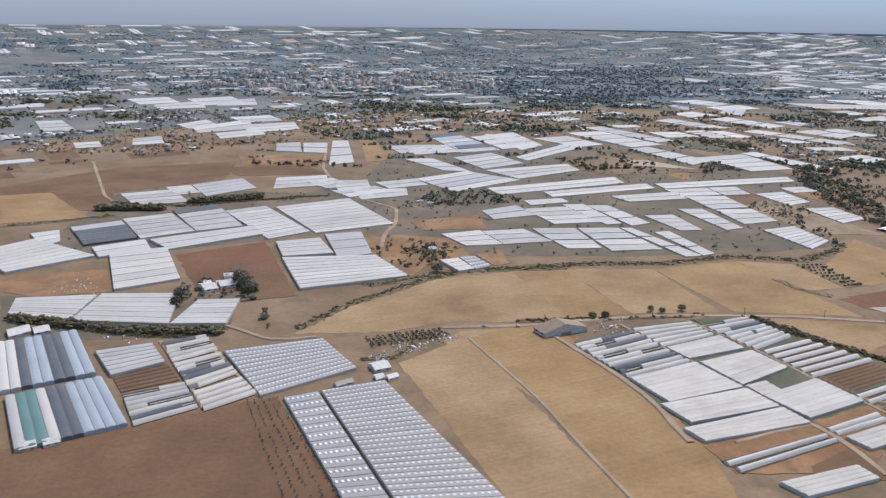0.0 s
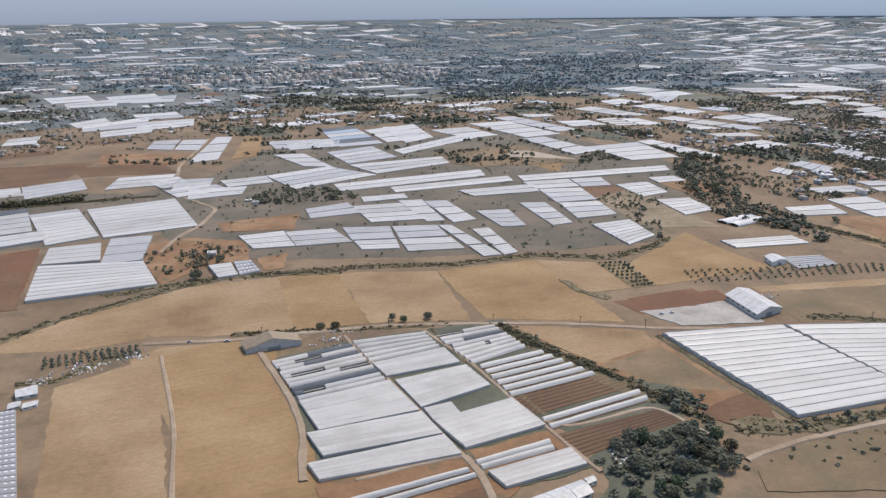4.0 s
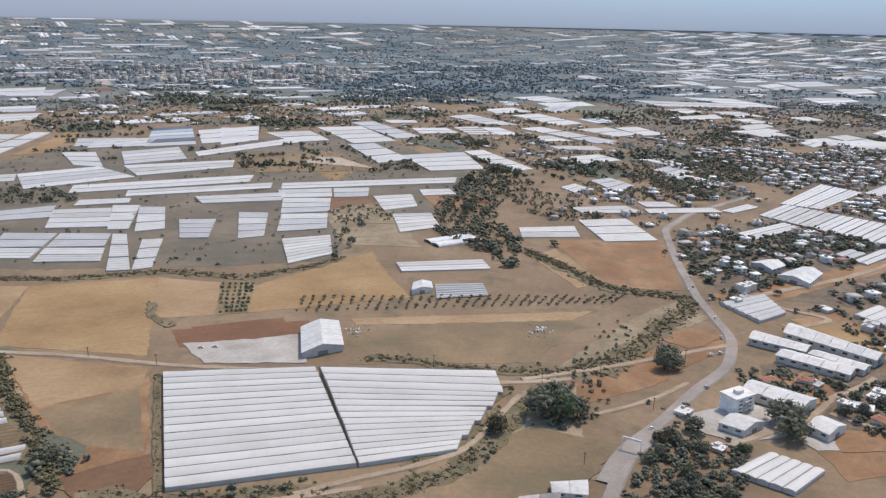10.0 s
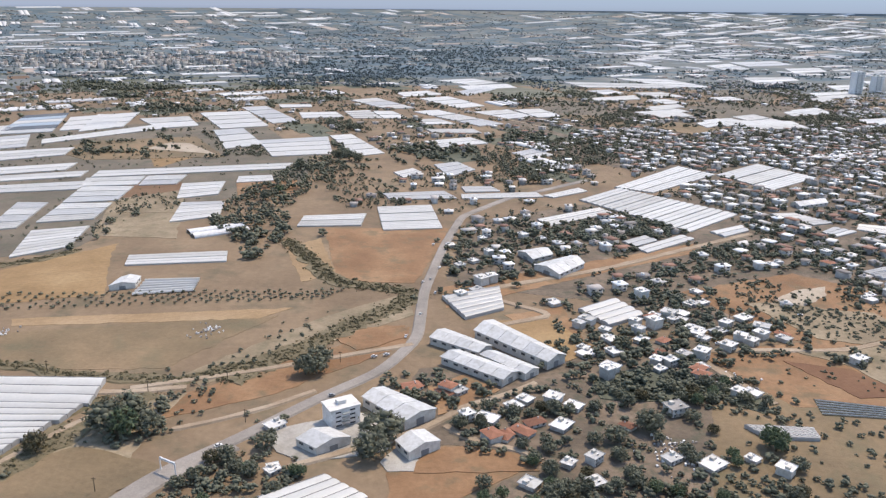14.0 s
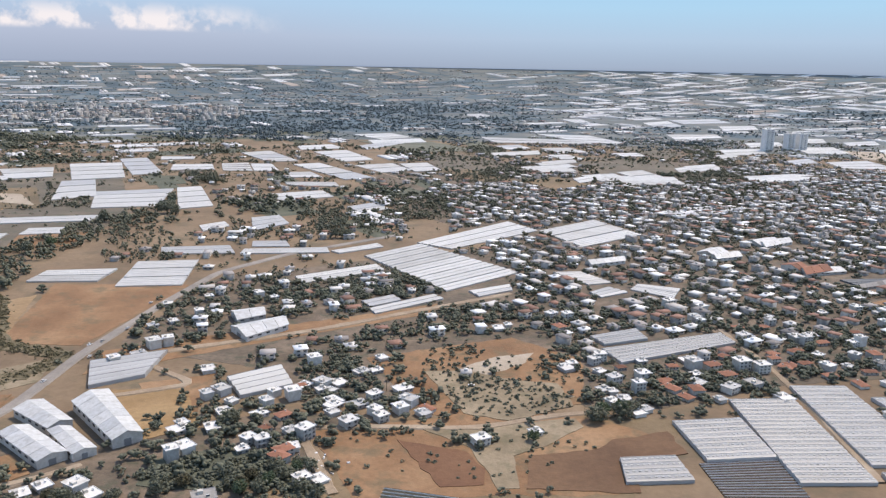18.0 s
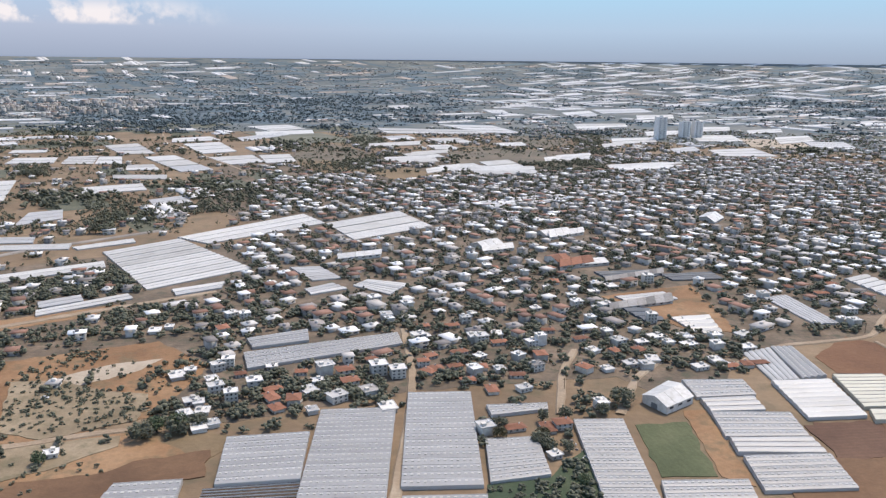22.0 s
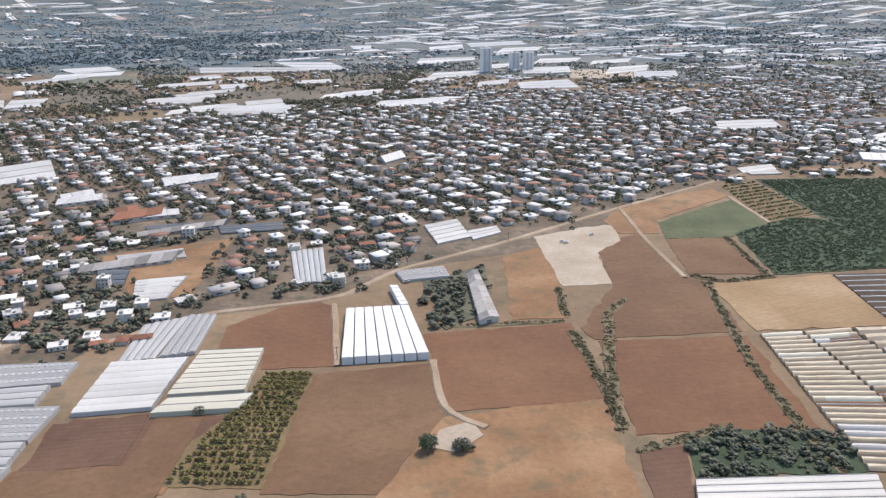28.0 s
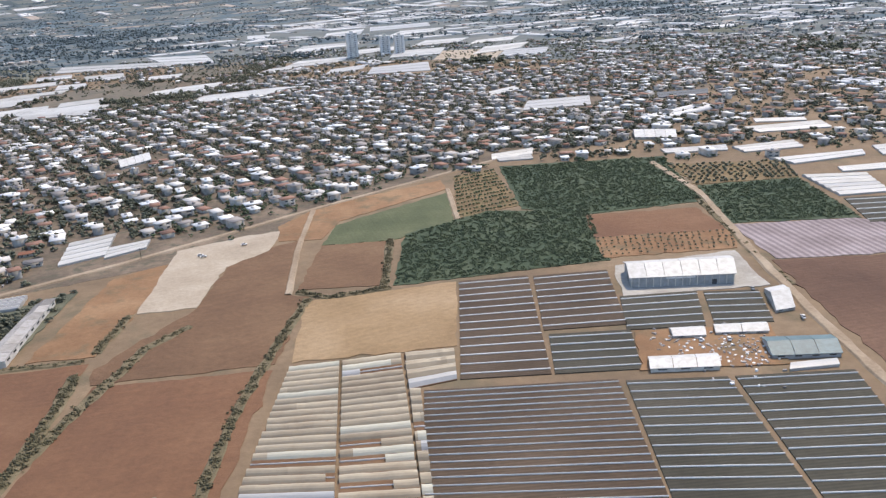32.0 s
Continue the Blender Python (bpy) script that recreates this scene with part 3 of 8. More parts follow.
def shed(x0, y0, x1, y1, x2, y2, x3, y3, eave, kind):
    """A pitched-roof building: corners of the roof in order; the ridge runs along the first edge."""
    p = [(x0, y0), (x1, y1), (x2, y2), (x3, y3)]
    if (x1 - x0) * (y3 - y0) - (y1 - y0) * (x3 - x0) < 0:
        p = [p[1], p[0], p[3], p[2]]
    claim(p, 1, 3.0)
    bx, by = sum(q[0] for q in p) / 4, sum(q[1] for q in p) / 4
    top = tagged(new("packing_hall" if kind == "hall" else "barn" if kind == "barn" else "shed"), SHED_LABEL[kind], "building")
    top.location = (bx, by, 0)
    p = [(x - bx, y - by) for x, y in p]
    w = math.hypot(p[3][0] - p[0][0], p[3][1] - p[0][1])
    length = math.hypot(p[1][0] - p[0][0], p[1][1] - p[0][1])
    rise = 0.13 * w
    e, g = lerp(p[0], p[3], 0.5), lerp(p[1], p[2], 0.5)
    q = [lerp(c, (0, 0), 0.04) for c in p]
    eq, gq = lerp(q[0], q[3], 0.5), lerp(q[1], q[2], 0.5)
    walls = {"sheet": PLASTER, "grey": PLASTER, "red": PLASTER, "teal": WALL_BLUE, "barn": PLASTER, "hall": WALL_BLUE}[kind]
    v = [(*c, 0) for c in q] + [(*c, eave) for c in q] + [(*eq, eave + rise * 0.96), (*gq, eave + rise * 0.96)]
    part("wall", mesh_of("wall", v, [(0, 1, 5, 4), (1, 2, 6, 9, 5), (2, 3, 7, 6), (3, 0, 4, 8, 7)], walls), top)
    roof = {"sheet": ROOF_SHEET, "grey": ROOF_GREY, "red": ROOF_RED, "teal": TEAL_ROOF, "barn": ROOF_BARN, "hall": ROOF_SHEET}[kind]
    bays = max(1, int(length / 6))
    for side, (a, b) in enumerate(((p[0], p[1]), (p[3], p[2]))):
        for k in range(bays):
            s0, s1 = (k + 0.012) / bays, (k + 0.988) / bays
            pts = [lerp(a, b, s0), lerp(a, b, s1), lerp(e, g, s1), lerp(e, g, s0)]
            zs = (eave, eave, eave + rise, eave + rise)
            vv = [(*c, z + 0.1) for c, z in zip(pts, zs)] + [(*c, z - 0.08) for c, z in zip(pts, zs)]
            ff = box_faces(0) if side else [tuple(reversed(t)) for t in box_faces(0)]
            part("roof_panel", mesh_of("roof_panel", vv, [tuple(reversed(t)) for t in ff] if side == 0 else ff, roof), top)
    # openings along the long sides and a gate in each gable
    def opening(name, a, b, s0, s1, z0, z1, mat):
        nx, ny = (b[1] - a[1]), -(b[0] - a[0])
        d = math.hypot(nx, ny)
        nx, ny = nx / d * 0.12, ny / d * 0.12
        c0, c1 = lerp(a, b, s0), lerp(a, b, s1)
        vv = [(c0[0] + nx, c0[1] + ny, z0), (c1[0] + nx, c1[1] + ny, z0), (c1[0] + nx, c1[1] + ny, z1), (c0[0] + nx, c0[1] + ny, z1), (c0[0] - nx, c0[1] - ny, z0), (c1[0] - nx, c1[1] - ny, z0), (c1[0] - nx, c1[1] - ny, z1), (c0[0] - nx, c0[1] - ny, z1)]
        part(name, mesh_of(name, vv, box_faces(0), mat), top)
    n = max(2, int(length / 5))
    for a, b in ((q[0], q[1]), (q[2], q[3])):
        if kind == "hall":
            for k in range(2 * n + 1):
                s = 0.005 + 0.99 * k / (2 * n)
                opening("pilaster", a, b, max(0.0, s - 0.004), min(1.0, s + 0.004), 0.0, eave, PLASTER)
            opening("sign_band", a, b, 0.34, 0.62, eave * 0.78, eave * 0.9, TANK)
            opening("roller_door", a, b, 0.78, 0.83, 0.0, eave * 0.55, DARK_GLASS)
            continue
        for k in range(n):
            opening("window", a, b, (k + 0.3) / n, (k + 0.7) / n, eave * 0.55, eave * 0.8, DARK_GLASS)
    for a, b in ((q[1], q[2]), (q[3], q[0])):
        opening("gate", a, b, 0.38, 0.62, 0.0, eave * 0.7, GUTTER)
    return top


# ---- trees ----
ICO_V, ICO_F = None, None


def ico():
    bm = bmesh.new()
    bmesh.ops.create_icosphere(bm, subdivisions=1, radius=1.0)
    v = np.array([x.co for x in bm.verts])
    f = np.array([[q.index for q in x.verts] for x in bm.faces])
    bm.free()
    return v, f


ICO_V, ICO_F = ico()
OCT_V = np.array([(1, 0, 0), (-1, 0, 0), (0, 1, 0), (0, -1, 0), (0, 0, 1), (0, 0, -1)], float)
OCT_F = np.array([(0, 2, 4), (2, 1, 4), (1, 3, 4), (3, 0, 4), (2, 0, 5), (1, 2, 5), (3, 1, 5), (0, 3, 5)])


def fast_mesh(name, v, f, mats, index=None):
    """A triangle or quad mesh from arrays."""
    v, f = np.asarray(v, np.float32), np.asarray(f, np.int32)
    me = bpy.data.meshes.new(name)
    me.vertices.add(len(v))
    me.vertices.foreach_set("co", v.ravel())
    me.loops.add(f.size)
    me.loops.foreach_set("vertex_index", f.ravel())
    me.polygons.add(len(f))
    me.polygons.foreach_set("loop_start", np.arange(0, f.size, f.shape[1], dtype=np.int32))
    for m in mats if isinstance(mats, (list, tuple)) else [mats]:
        me.materials.append(m)
    if index is not None:
        me.polygons.foreach_set("material_index", np.asarray(index, np.int32))
    me.update(calc_edges=True)
    me.validate()
    return me


def clumps(rng, count, spread, height, base, size, shape=(ICO_V, ICO_F)):
    """An uneven crown of many small leafy clumps round a centre line."""
    vv, ff, o = [], [], 0
    V, F = shape
    for _ in range(count):
        a, r = rng.uniform(0, 2 * math.pi), spread * math.sqrt(rng.uniform(0, 1))
        z = base + height * rng.uniform(0, 1) * (1 - 0.45 * (r / spread) ** 2)
        s = size * rng.uniform(0.6, 1.25)
        w = V * (s * rng.uniform(0.75, 1.3, 3)) * rng.uniform(0.75, 1.2, (len(V), 1))
        t = rng.uniform(0, 2 * math.pi)
        c, sn = math.cos(t), math.sin(t)
        w = np.stack([w[:, 0] * c - w[:, 1] * sn, w[:, 0] * sn + w[:, 1] * c, w[:, 2] * 0.8], 1)
        vv.append(w + (r * math.cos(a), r * math.sin(a), z))
        ff.append(F + o)
        o += len(V)
    return np.concatenate(vv), np.concatenate(ff)


def leaf_tufts(rng, count, spread, height, base, size):
    """Loose sprays of leaves that break the outline."""
    a, r = rng.uniform(0, 2 * math.pi, count), spread * 1.12 * np.sqrt(rng.uniform(0.15, 1, count))
    z = base + height * rng.uniform(0, 1.1, count) * (1 - 0.4 * (r / spread) ** 2)
    c = np.stack([r * np.cos(a), r * np.sin(a), z], 1)
    d = rng.normal(0, size, (count, 3, 3))
    return (c[:, None, :] + d).reshape(-1, 3), np.arange(count * 3).reshape(-1, 3)


def tree_proto(seed, spread, height, leaf):
    """tree > trunk with limbs, crown."""
    rng = np.random.default_rng(seed)
    top = new("tree")
    v, f = [], []

    def limb(p, q, r0, r1):
        o = len(v)
        d = (Vector(q) - Vector(p)).normalized()
        u = d.orthogonal().normalized()
        w = d.cross(u)
        for c, r in ((p, r0), (q, r1)):
            for k in range(6):
                a = k * math.pi / 3
                v.append(tuple(Vector(c) + (u * math.cos(a) + w * math.sin(a)) * r))
        f.extend((o + k, o + (k + 1) % 6, o + 6 + (k + 1) % 6, o + 6 + k) for k in range(6))
    limb((0, 0, -0.2), (0.1, 0, height * 0.45), 0.28, 0.18)
    for k in range(5):
        a = k * 1.26 + rng.uniform(0, 0.5)
        limb((0.1, 0, height * rng.uniform(0.3, 0.45)), (spread * 0.6 * math.cos(a), spread * 0.6 * math.sin(a), height * rng.uniform(0.55, 0.8)), 0.12, 0.04)
    part("trunk", mesh_of("trunk", v, f, BARK), top)
    cv, cf = clumps(rng, 46, spread * 0.85, height * 0.62, height * 0.34, spread * 0.24)
    tv, tf = leaf_tufts(rng, 420, spread, height * 0.7, height * 0.3, 0.26)
    part("crown", fast_mesh("crown", np.concatenate([cv, tv]), np.concatenate([cf, tf + len(cv)]), leaf), top)
    return tagged(top, "leafy broad-crowned tree on dry ground", "tree", group="trees")


TREE_LIST, HEDGE_LIST = [], []          # x, y, size, and whether it stands alone


def plant(x, y, size):
    TREE_LIST.append((x, y, size, True))


def grove(density, size, *poly):
    """Trees at that many per 100 square metres inside an outline, off buildings and roads."""
    rnd = random.Random(len(TREE_LIST) + 11)
    xs, ys = [q[0] for q in poly], [q[1] for q in poly]
    n = int((max(xs) - min(xs)) * (max(ys) - min(ys)) / 100 * density * 2.2)
    for _ in range(min(n, 9000)):
        x, y = rnd.uniform(min(xs), max(xs)), rnd.uniform(min(ys), max(ys))
        if inside(poly, np.array([x]), np.array([y]))[0] and taken(x, y) in (0, 2, 3, 5):
            TREE_LIST.append((x, y, size * rnd.uniform(0.45, 1.1), False))


def verge(width, *line):
    """A strip of rough grass and weeds along a field's edge."""
    LAYER[0] += 1
    z0 = 0.38 + 0.001 * (LAYER[0] % 40)
    rnd = random.Random(LAYER[0])
    v, f = [], []
    pts = []
    for (x0, y0), (x1, y1) in zip(line, line[1:]):
        k = max(1, int(math.hypot(x1 - x0, y1 - y0) / 4))
        pts += [(x0 + (x1 - x0) * i / k, y0 + (y1 - y0) * i / k) for i in range(k)]
    pts.append(line[-1])
    for i, (x, y) in enumerate(pts):
        a, b = pts[max(0, i - 1)], pts[min(len(pts) - 1, i + 1)]
        d = math.hypot(b[0] - a[0], b[1] - a[1]) or 1.0
        nx, ny = -(b[1] - a[1]) / d, (b[0] - a[0]) / d
        w0, w1 = (width / 2 * rnd.uniform(0.6, 1.4) for _ in range(2))
        v += [(x + nx * w0, y + ny * w0, z0), (x - nx * w1, y - ny * w1, z0), (x + nx * (w0 + 0.6), y + ny * (w0 + 0.6), 0), (x - nx * (w1 + 0.6), y - ny * (w1 + 0.6), 0)]
    for i in range(len(pts) - 1):
        o = 4 * i
        f += [(o, o + 1, o + 5, o + 4), (o + 2, o, o + 4, o + 6), (o + 1, o + 3, o + 7, o + 5)]
    tagged(new("verge", mesh_of("verge", v, f, FIELD["weeds"])), "weedy verge along a field", "verge", kind="structure")


def hedge(width, step, size, *line):
    """A ragged line of bushes and small trees."""
    rnd = random.Random(len(HEDGE_LIST) + 5)
    verge(width * 0.8, *line)
    for (x0, y0), (x1, y1) in zip(line, line[1:]):
        d = math.hypot(x1 - x0, y1 - y0)
        for _ in range(int(11 * d / step)):
            s = rnd.random()
            x, y = x0 + (x1 - x0) * s + rnd.gauss(0, width / 4.5), y0 + (y1 - y0) * s + rnd.gauss(0, width / 4.5)
            if taken(x, y) not in (1, 4):
                HEDGE_LIST.append((x, y, size * rnd.choice((0.16, 0.2, 0.25, 0.3, 0.46))))


def orchard(kind, x0, y0, x1, y1, x2, y2, x3, y3, rows, cols):
    """A planted quadrangle: rows across, each of so many trees."""
    rng = np.random.default_rng(rows * 100 + cols)
    size = {"olive": 1.0, "yellow": 0.8, "row": 0.75, "bush": 0.5}[kind]
    leaf = {"olive": LEAF, "yellow": LEAF_YELLOW, "row": LEAF_ORCHARD, "bush": LEAF}[kind]
    top = tagged(new("orchard"), {"olive": "orchard of small dark green trees in rows", "yellow": "citrus orchard with yellowing foliage", "row": "young orchard in dark green rows on brown soil", "bush": "rows of young bushes on red earth"}[kind], "orchard", group="orchards")
    top.location = ((x0 + x1 + x2 + x3) / 4, (y0 + y1 + y2 + y3) / 4, 0)
    protos = [fast_mesh("fruit_tree", *clumps(rng, 11, size * 0.75, size * 1.1, 0.55, size * 0.45), leaf) for _ in range(4)]
    claim([(x0, y0), (x1, y1), (x2, y2), (x3, y3)], 6)
    count = 0
    for i in range(rows):
        for k in range(cols):
            if rng.uniform() < 0.06:
                continue
            a, b = lerp((x0, y0), (x3, y3), (i + 0.5) / rows), lerp((x1, y1), (x2, y2), (i + 0.5) / rows)
            x, y = lerp(a, b, (k + 0.5) / cols)
            x, y = x + rng.normal(0, 0.25) - top.location.x, y + rng.normal(0, 0.25) - top.location.y
            ob = part("fruit_tree", protos[int(rng.integers(4))], top)
            ob.matrix_basis = Matrix.LocRotScale((x, y, 0), Euler((0, 0, rng.uniform(0, 6))), Vector((1, 1, 1)) * rng.uniform(0.75, 1.2))
    return top

# fields and tracks
field('fallow', (-49.1, 533.8), (9.7, 529.3), (94.6, 536.2), (195, 555.9), (260.1, 578.3), (264.4, 663.5), (346.9, 773), (322, 884.4), (198.1, 1115.4), (19.2, 1030), (-117.8, 938.3), (-124.8, 801), (-178.4, 690.6))
field('fallow', (-305.8, 501.1), (-264.5, 505.2), (-209.1, 524.8), (-156.3, 552.7), (-75.3, 602.9), (-156.2, 708.8), (-302.5, 729.9), (-337.9, 687.6), (-321.6, 576.3))
field('fallow', (-278.5, 417.5), (-141.6, 435.4), (-133.3, 378.5), (-157.8, 364.9), (-199.9, 361.1), (-241.7, 357.4))
field('town', (509.2, 975.5), (490.9, 1264.1), (941.1, 1396), (1423, 1094.8), (1315.9, 884.3), (1209.2, 843.4), (1109.2, 754.6), (1039.5, 690), (994.8, 653.7), (974.8, 622.4), (924.8, 606.1), (897.7, 574.4), (884.6, 545.6), (867.7, 546))
field('town', (645.3, 581), (624.6, 744.9), (757.7, 805.5), (919.7, 1074.7), (1221.2, 1315.5), (1092.3, 700.5), (987.8, 651.7), (907.8, 606.1), (849.6, 565.1), (795.4, 551.8), (771.4, 544.8), (714.4, 513.8), (685.4, 511.7))
field('town', (479.4, 672), (562.1, 732.5), (737.8, 838), (789.6, 801.6), (653.1, 503.7), (579.4, 501.6), (556.1, 533.8), (507.2, 543.5), (476.4, 557.4))
field('town', (474.3, 453.7), (501, 462.7), (535.9, 465.8), (565, 492.9), (585.3, 472.5), (601.2, 443.5), (622.2, 437.5), (591.7, 372), (494, 364.9), (519.9, 391.8), (499.1, 399.9), (472.2, 396.8))
field('town', (526, 462.8), (546, 476.8), (577.4, 494.5), (611.4, 488.6), (584.3, 476.5), (604.2, 435.5), (547.9, 429.9))
field('tan', (-11, 388.7), (23.5, 396.4), (51.7, 350.2), (69.8, 313.4), (77.9, 280.7), (48, 278.5), (-20, 375.4))
field('tan', (-39.7, 345.8), (-16, 371.5), (-7, 370.9), (25.2, 302.9), (52.1, 239.8), (10.6, 236.5))
field('tan2', (-6, 379.8), (10.8, 394.8), (39.4, 400.8), (47.5, 378), (79.8, 326.7), (87, 288.9), (89.2, 243.1), (53.1, 239.8), (25.9, 308.3))
field('brown', (-179.6, 255.2), (-136.8, 277.2), (-115, 293.1), (-88.2, 306.1), (-45.1, 232.1), (-169.6, 222.6), (-187.5, 250.2))
field('tan', (-97.4, 376), (-75.7, 419.4), (-40.2, 457.9), (-27.3, 443.2), (-23.1, 398), (-48.8, 384.1))
field('tan', (-47.1, 450), (-32.4, 473.6), (18, 493.2), (48.4, 413.6), (16.4, 404.4), (-20.1, 400), (-49, 426.4))
field('tan2', (18, 493.2), (50.9, 503.5), (83.3, 422.8), (47.4, 411.6))
field('tan', (50.9, 503.5), (111, 507.9), (134.3, 429.6), (83.3, 422.8))
field('tan2', (111, 507.9), (171.4, 532.6), (211.8, 429.3), (141.3, 431.4))
field('tan', (171.4, 532.6), (209.6, 528.5), (222.5, 480.9), (191.1, 470.3))
field('tan2', (223.8, 519.5), (280.9, 600.6), (286.1, 580.4), (314, 519), (237.8, 485.7))
field('red', (209.8, 459.2), (269.9, 479.6), (273.9, 462.7), (221.5, 440.1))
field('tan', (151.3, 421.5), (219.5, 419.1), (214.7, 394.4), (188, 371.5), (171.2, 391.7))
field('tan', (214.7, 394.4), (246.8, 347.4), (239.4, 326.5), (203.7, 367.5))
field('dark', (291.9, 468.7), (405.1, 501.3), (376.8, 443.7), (298.9, 431.9))
field('tan', (288.9, 484.6), (409.1, 511.2), (396.9, 496.5), (293.9, 476.6))
field('brown', (166.1, 318.8), (205.7, 339.5), (213.7, 325.6), (174, 303.8))
field('brown', (152.2, 343.6), (191, 364.6), (202, 354.7), (160.1, 329.7))
field('red', (-210.7, 508.1), (-159.3, 548.4), (-112.5, 440.9), (-169, 435.7))
field('tan2', (202.8, 821.5), (154.5, 913), (219.1, 865.6), (208.8, 822.5))
field('dark', (581.2, 435.4), (615.3, 465.6), (694.4, 505.7), (722.4, 503.7), (663.8, 383.3), (566.7, 371.9))
field('redtan', (392.4, 646.7), (468.6, 656.1), (467.5, 607.2), (460.5, 551.4), (420.3, 549.1))
field('tan', (379.1, 605.4), (394.3, 625), (419.4, 559), (403.2, 546.9))
field('red', (590.4, 484.6), (647, 490.6), (624.2, 441.5), (603.3, 448.5))
field('redtan', (471.2, 393.8), (499.1, 399.9), (519.9, 391.8), (495, 369.9), (476.1, 362.8))
field('redtan', (474.4, 546.4), (616.8, 639.4), (614.7, 621.3), (555.2, 576.7), (479.3, 518.5))
field('redtan', (506.1, 512.6), (533.1, 526.7), (540, 489.8), (533, 472.8))
field('redtan', (389.8, 403), (425.9, 428), (455.2, 462.4), (466.3, 475.6), (465.4, 494.5), (431.2, 464.8), (388.8, 419.9))
field('scrub', (358.3, 356.1), (371.8, 415.8), (393.8, 424.9), (390.8, 396.1), (399.7, 355.3), (358.3, 348.2))
field('scrub', (385.9, 438.8), (426.2, 502.5), (459.5, 538.4), (465.4, 508.5), (431.2, 470.8), (396.8, 429.9))
field('brown', (208.8, 758.3), (251, 763.9), (273.2, 711.8), (229.7, 702.8))
field('brown', (292.1, 775), (336.4, 781.6), (342.3, 741.2), (310.3, 727.3))
field('scrub', (228.7, 695.9), (276.2, 702), (310, 614.1), (256.9, 614.5))
field('red', (270.9, 450.8), (226.5, 447), (217.5, 463.9), (256.7, 481.6))
field('yard', (223.5, 443), (269.9, 461.7), (280.9, 440.8), (233.8, 430))
field('orch', (208.6, 528.5), (227.8, 530.5), (237.8, 485.7), (224.5, 480.9))
field('redtan', (584.4, 480.5), (626.3, 493.7), (683.4, 506.7), (713.3, 485.6), (692.4, 453.5), (690.4, 447.5), (609.2, 436.5))
field('redtan', (592.6, 552.8), (657, 589), (688.4, 563), (685.4, 514.8), (643.3, 491.8), (624.3, 498.7))
field('sand', (635.5, 547), (650.2, 561.9), (667, 569), (660.9, 552.9), (644.2, 537.8))
field('tan2', (498.1, 505.6), (528.1, 508.7), (546, 476.8), (526, 462.8))
field('red', (938.8, 595.3), (962.8, 622.5), (974.8, 613.4), (982.9, 563.3), (959, 561.3), (955.9, 576.3), (940.9, 577.3))
field('brown', (976, 557.4), (1011.9, 565.3), (1017, 531.3), (1002.1, 495.3), (974.1, 495.3))
field('deep', (912.4, 506.4), (913.5, 530.4), (935, 530.1), (935.1, 505))
field('redtan', (935.1, 505), (935, 530.1), (948, 530.2), (951.1, 495.2), (916.3, 492.5))
field('redtan', (1017, 531.3), (1063.4, 543), (1063.8, 492.5), (1001.1, 492.3))
field('orchfloor', (948, 530.2), (960, 535.2), (961, 559.3), (976, 559.5), (974.1, 497.3), (949.1, 498.2))
field('red', (1008.9, 588.4), (1061.3, 597.5), (1066.4, 542), (1019, 534.3))
field('red', (1068.4, 582.3), (1119.2, 585.9), (1118.3, 525.2), (1068.4, 521.8))
field('brown', (1064.3, 593.5), (1083.3, 635.5), (1085.2, 689.4), (1109.3, 708.7), (1114.4, 644.5), (1122.1, 641.7), (1119.2, 589.9), (1067.4, 583.3))
field('redtan', (1040.6, 600.2), (1041.5, 672.8), (1059.2, 686.6), (1063.3, 639), (1061.3, 602.6))
field('sand', (1057.5, 703.2), (1085.2, 720), (1099.1, 723.1), (1098.2, 696.6), (1084.2, 678.2), (1083.3, 637.5), (1063.3, 634.9))
field('brown', (1120, 698.8), (1148.9, 700.6), (1147, 648.7), (1117.1, 648.9))
field('green', (1123, 727.3), (1175.9, 774.2), (1177, 719.9), (1149.9, 700.6), (1120, 698.8))
field('redtan', (1096.1, 730.3), (1114.2, 762.8), (1172.8, 800.9), (1174.8, 780.3), (1124, 733.4), (1119, 708), (1100.2, 707.8))
field('orchfloor', (1179.9, 806.9), (1203.1, 817.8), (1209.2, 741.9), (1179, 726))
field('wood', (1207.1, 824.9), (1301.8, 826.3), (1293.5, 731.5), (1237.4, 721.1), (1209.2, 735.8))
field('wood', (1155, 707.6), (1193.1, 736), (1239.4, 726.2), (1234.4, 660.2), (1152, 647.6))
field('tan', (1122.1, 636.6), (1175, 647.6), (1173.1, 594.8), (1124.2, 589.9))
field('red', (1236.4, 720.1), (1286.5, 721.5), (1290.4, 687.9), (1233.4, 687.6))
field('redtan', (1233.4, 687.6), (1290.4, 687.9), (1284.4, 665.7), (1231.4, 663.2))
field('deep', (1291.4, 650.4), (1356, 647.7), (1303.1, 565.6), (1288.2, 567.7), (1289.3, 597.9))
field('mauve', (1292.5, 694), (1344.3, 693.3), (1364, 673.9), (1349.1, 649.8), (1293.4, 651.4))
field('orchfloor', (1297.7, 804.9), (1360.6, 799.7), (1352.5, 763.2), (1299.6, 759.9))
field('wood', (1299.6, 758.9), (1351.5, 762.2), (1347.3, 693.3), (1293.5, 696))
field('yard', (1234.4, 654.1), (1282.4, 662.7), (1281.3, 627.3), (1230.3, 623.7))
field('deep', (1067.4, 513.8), (1080.4, 517.1), (1076.5, 492.6), (1066.5, 492.7))
field('wood', (1080.4, 518.1), (1092.5, 525.1), (1112.5, 524.1), (1123.3, 520.1), (1121.3, 505), (1078.5, 501.7))
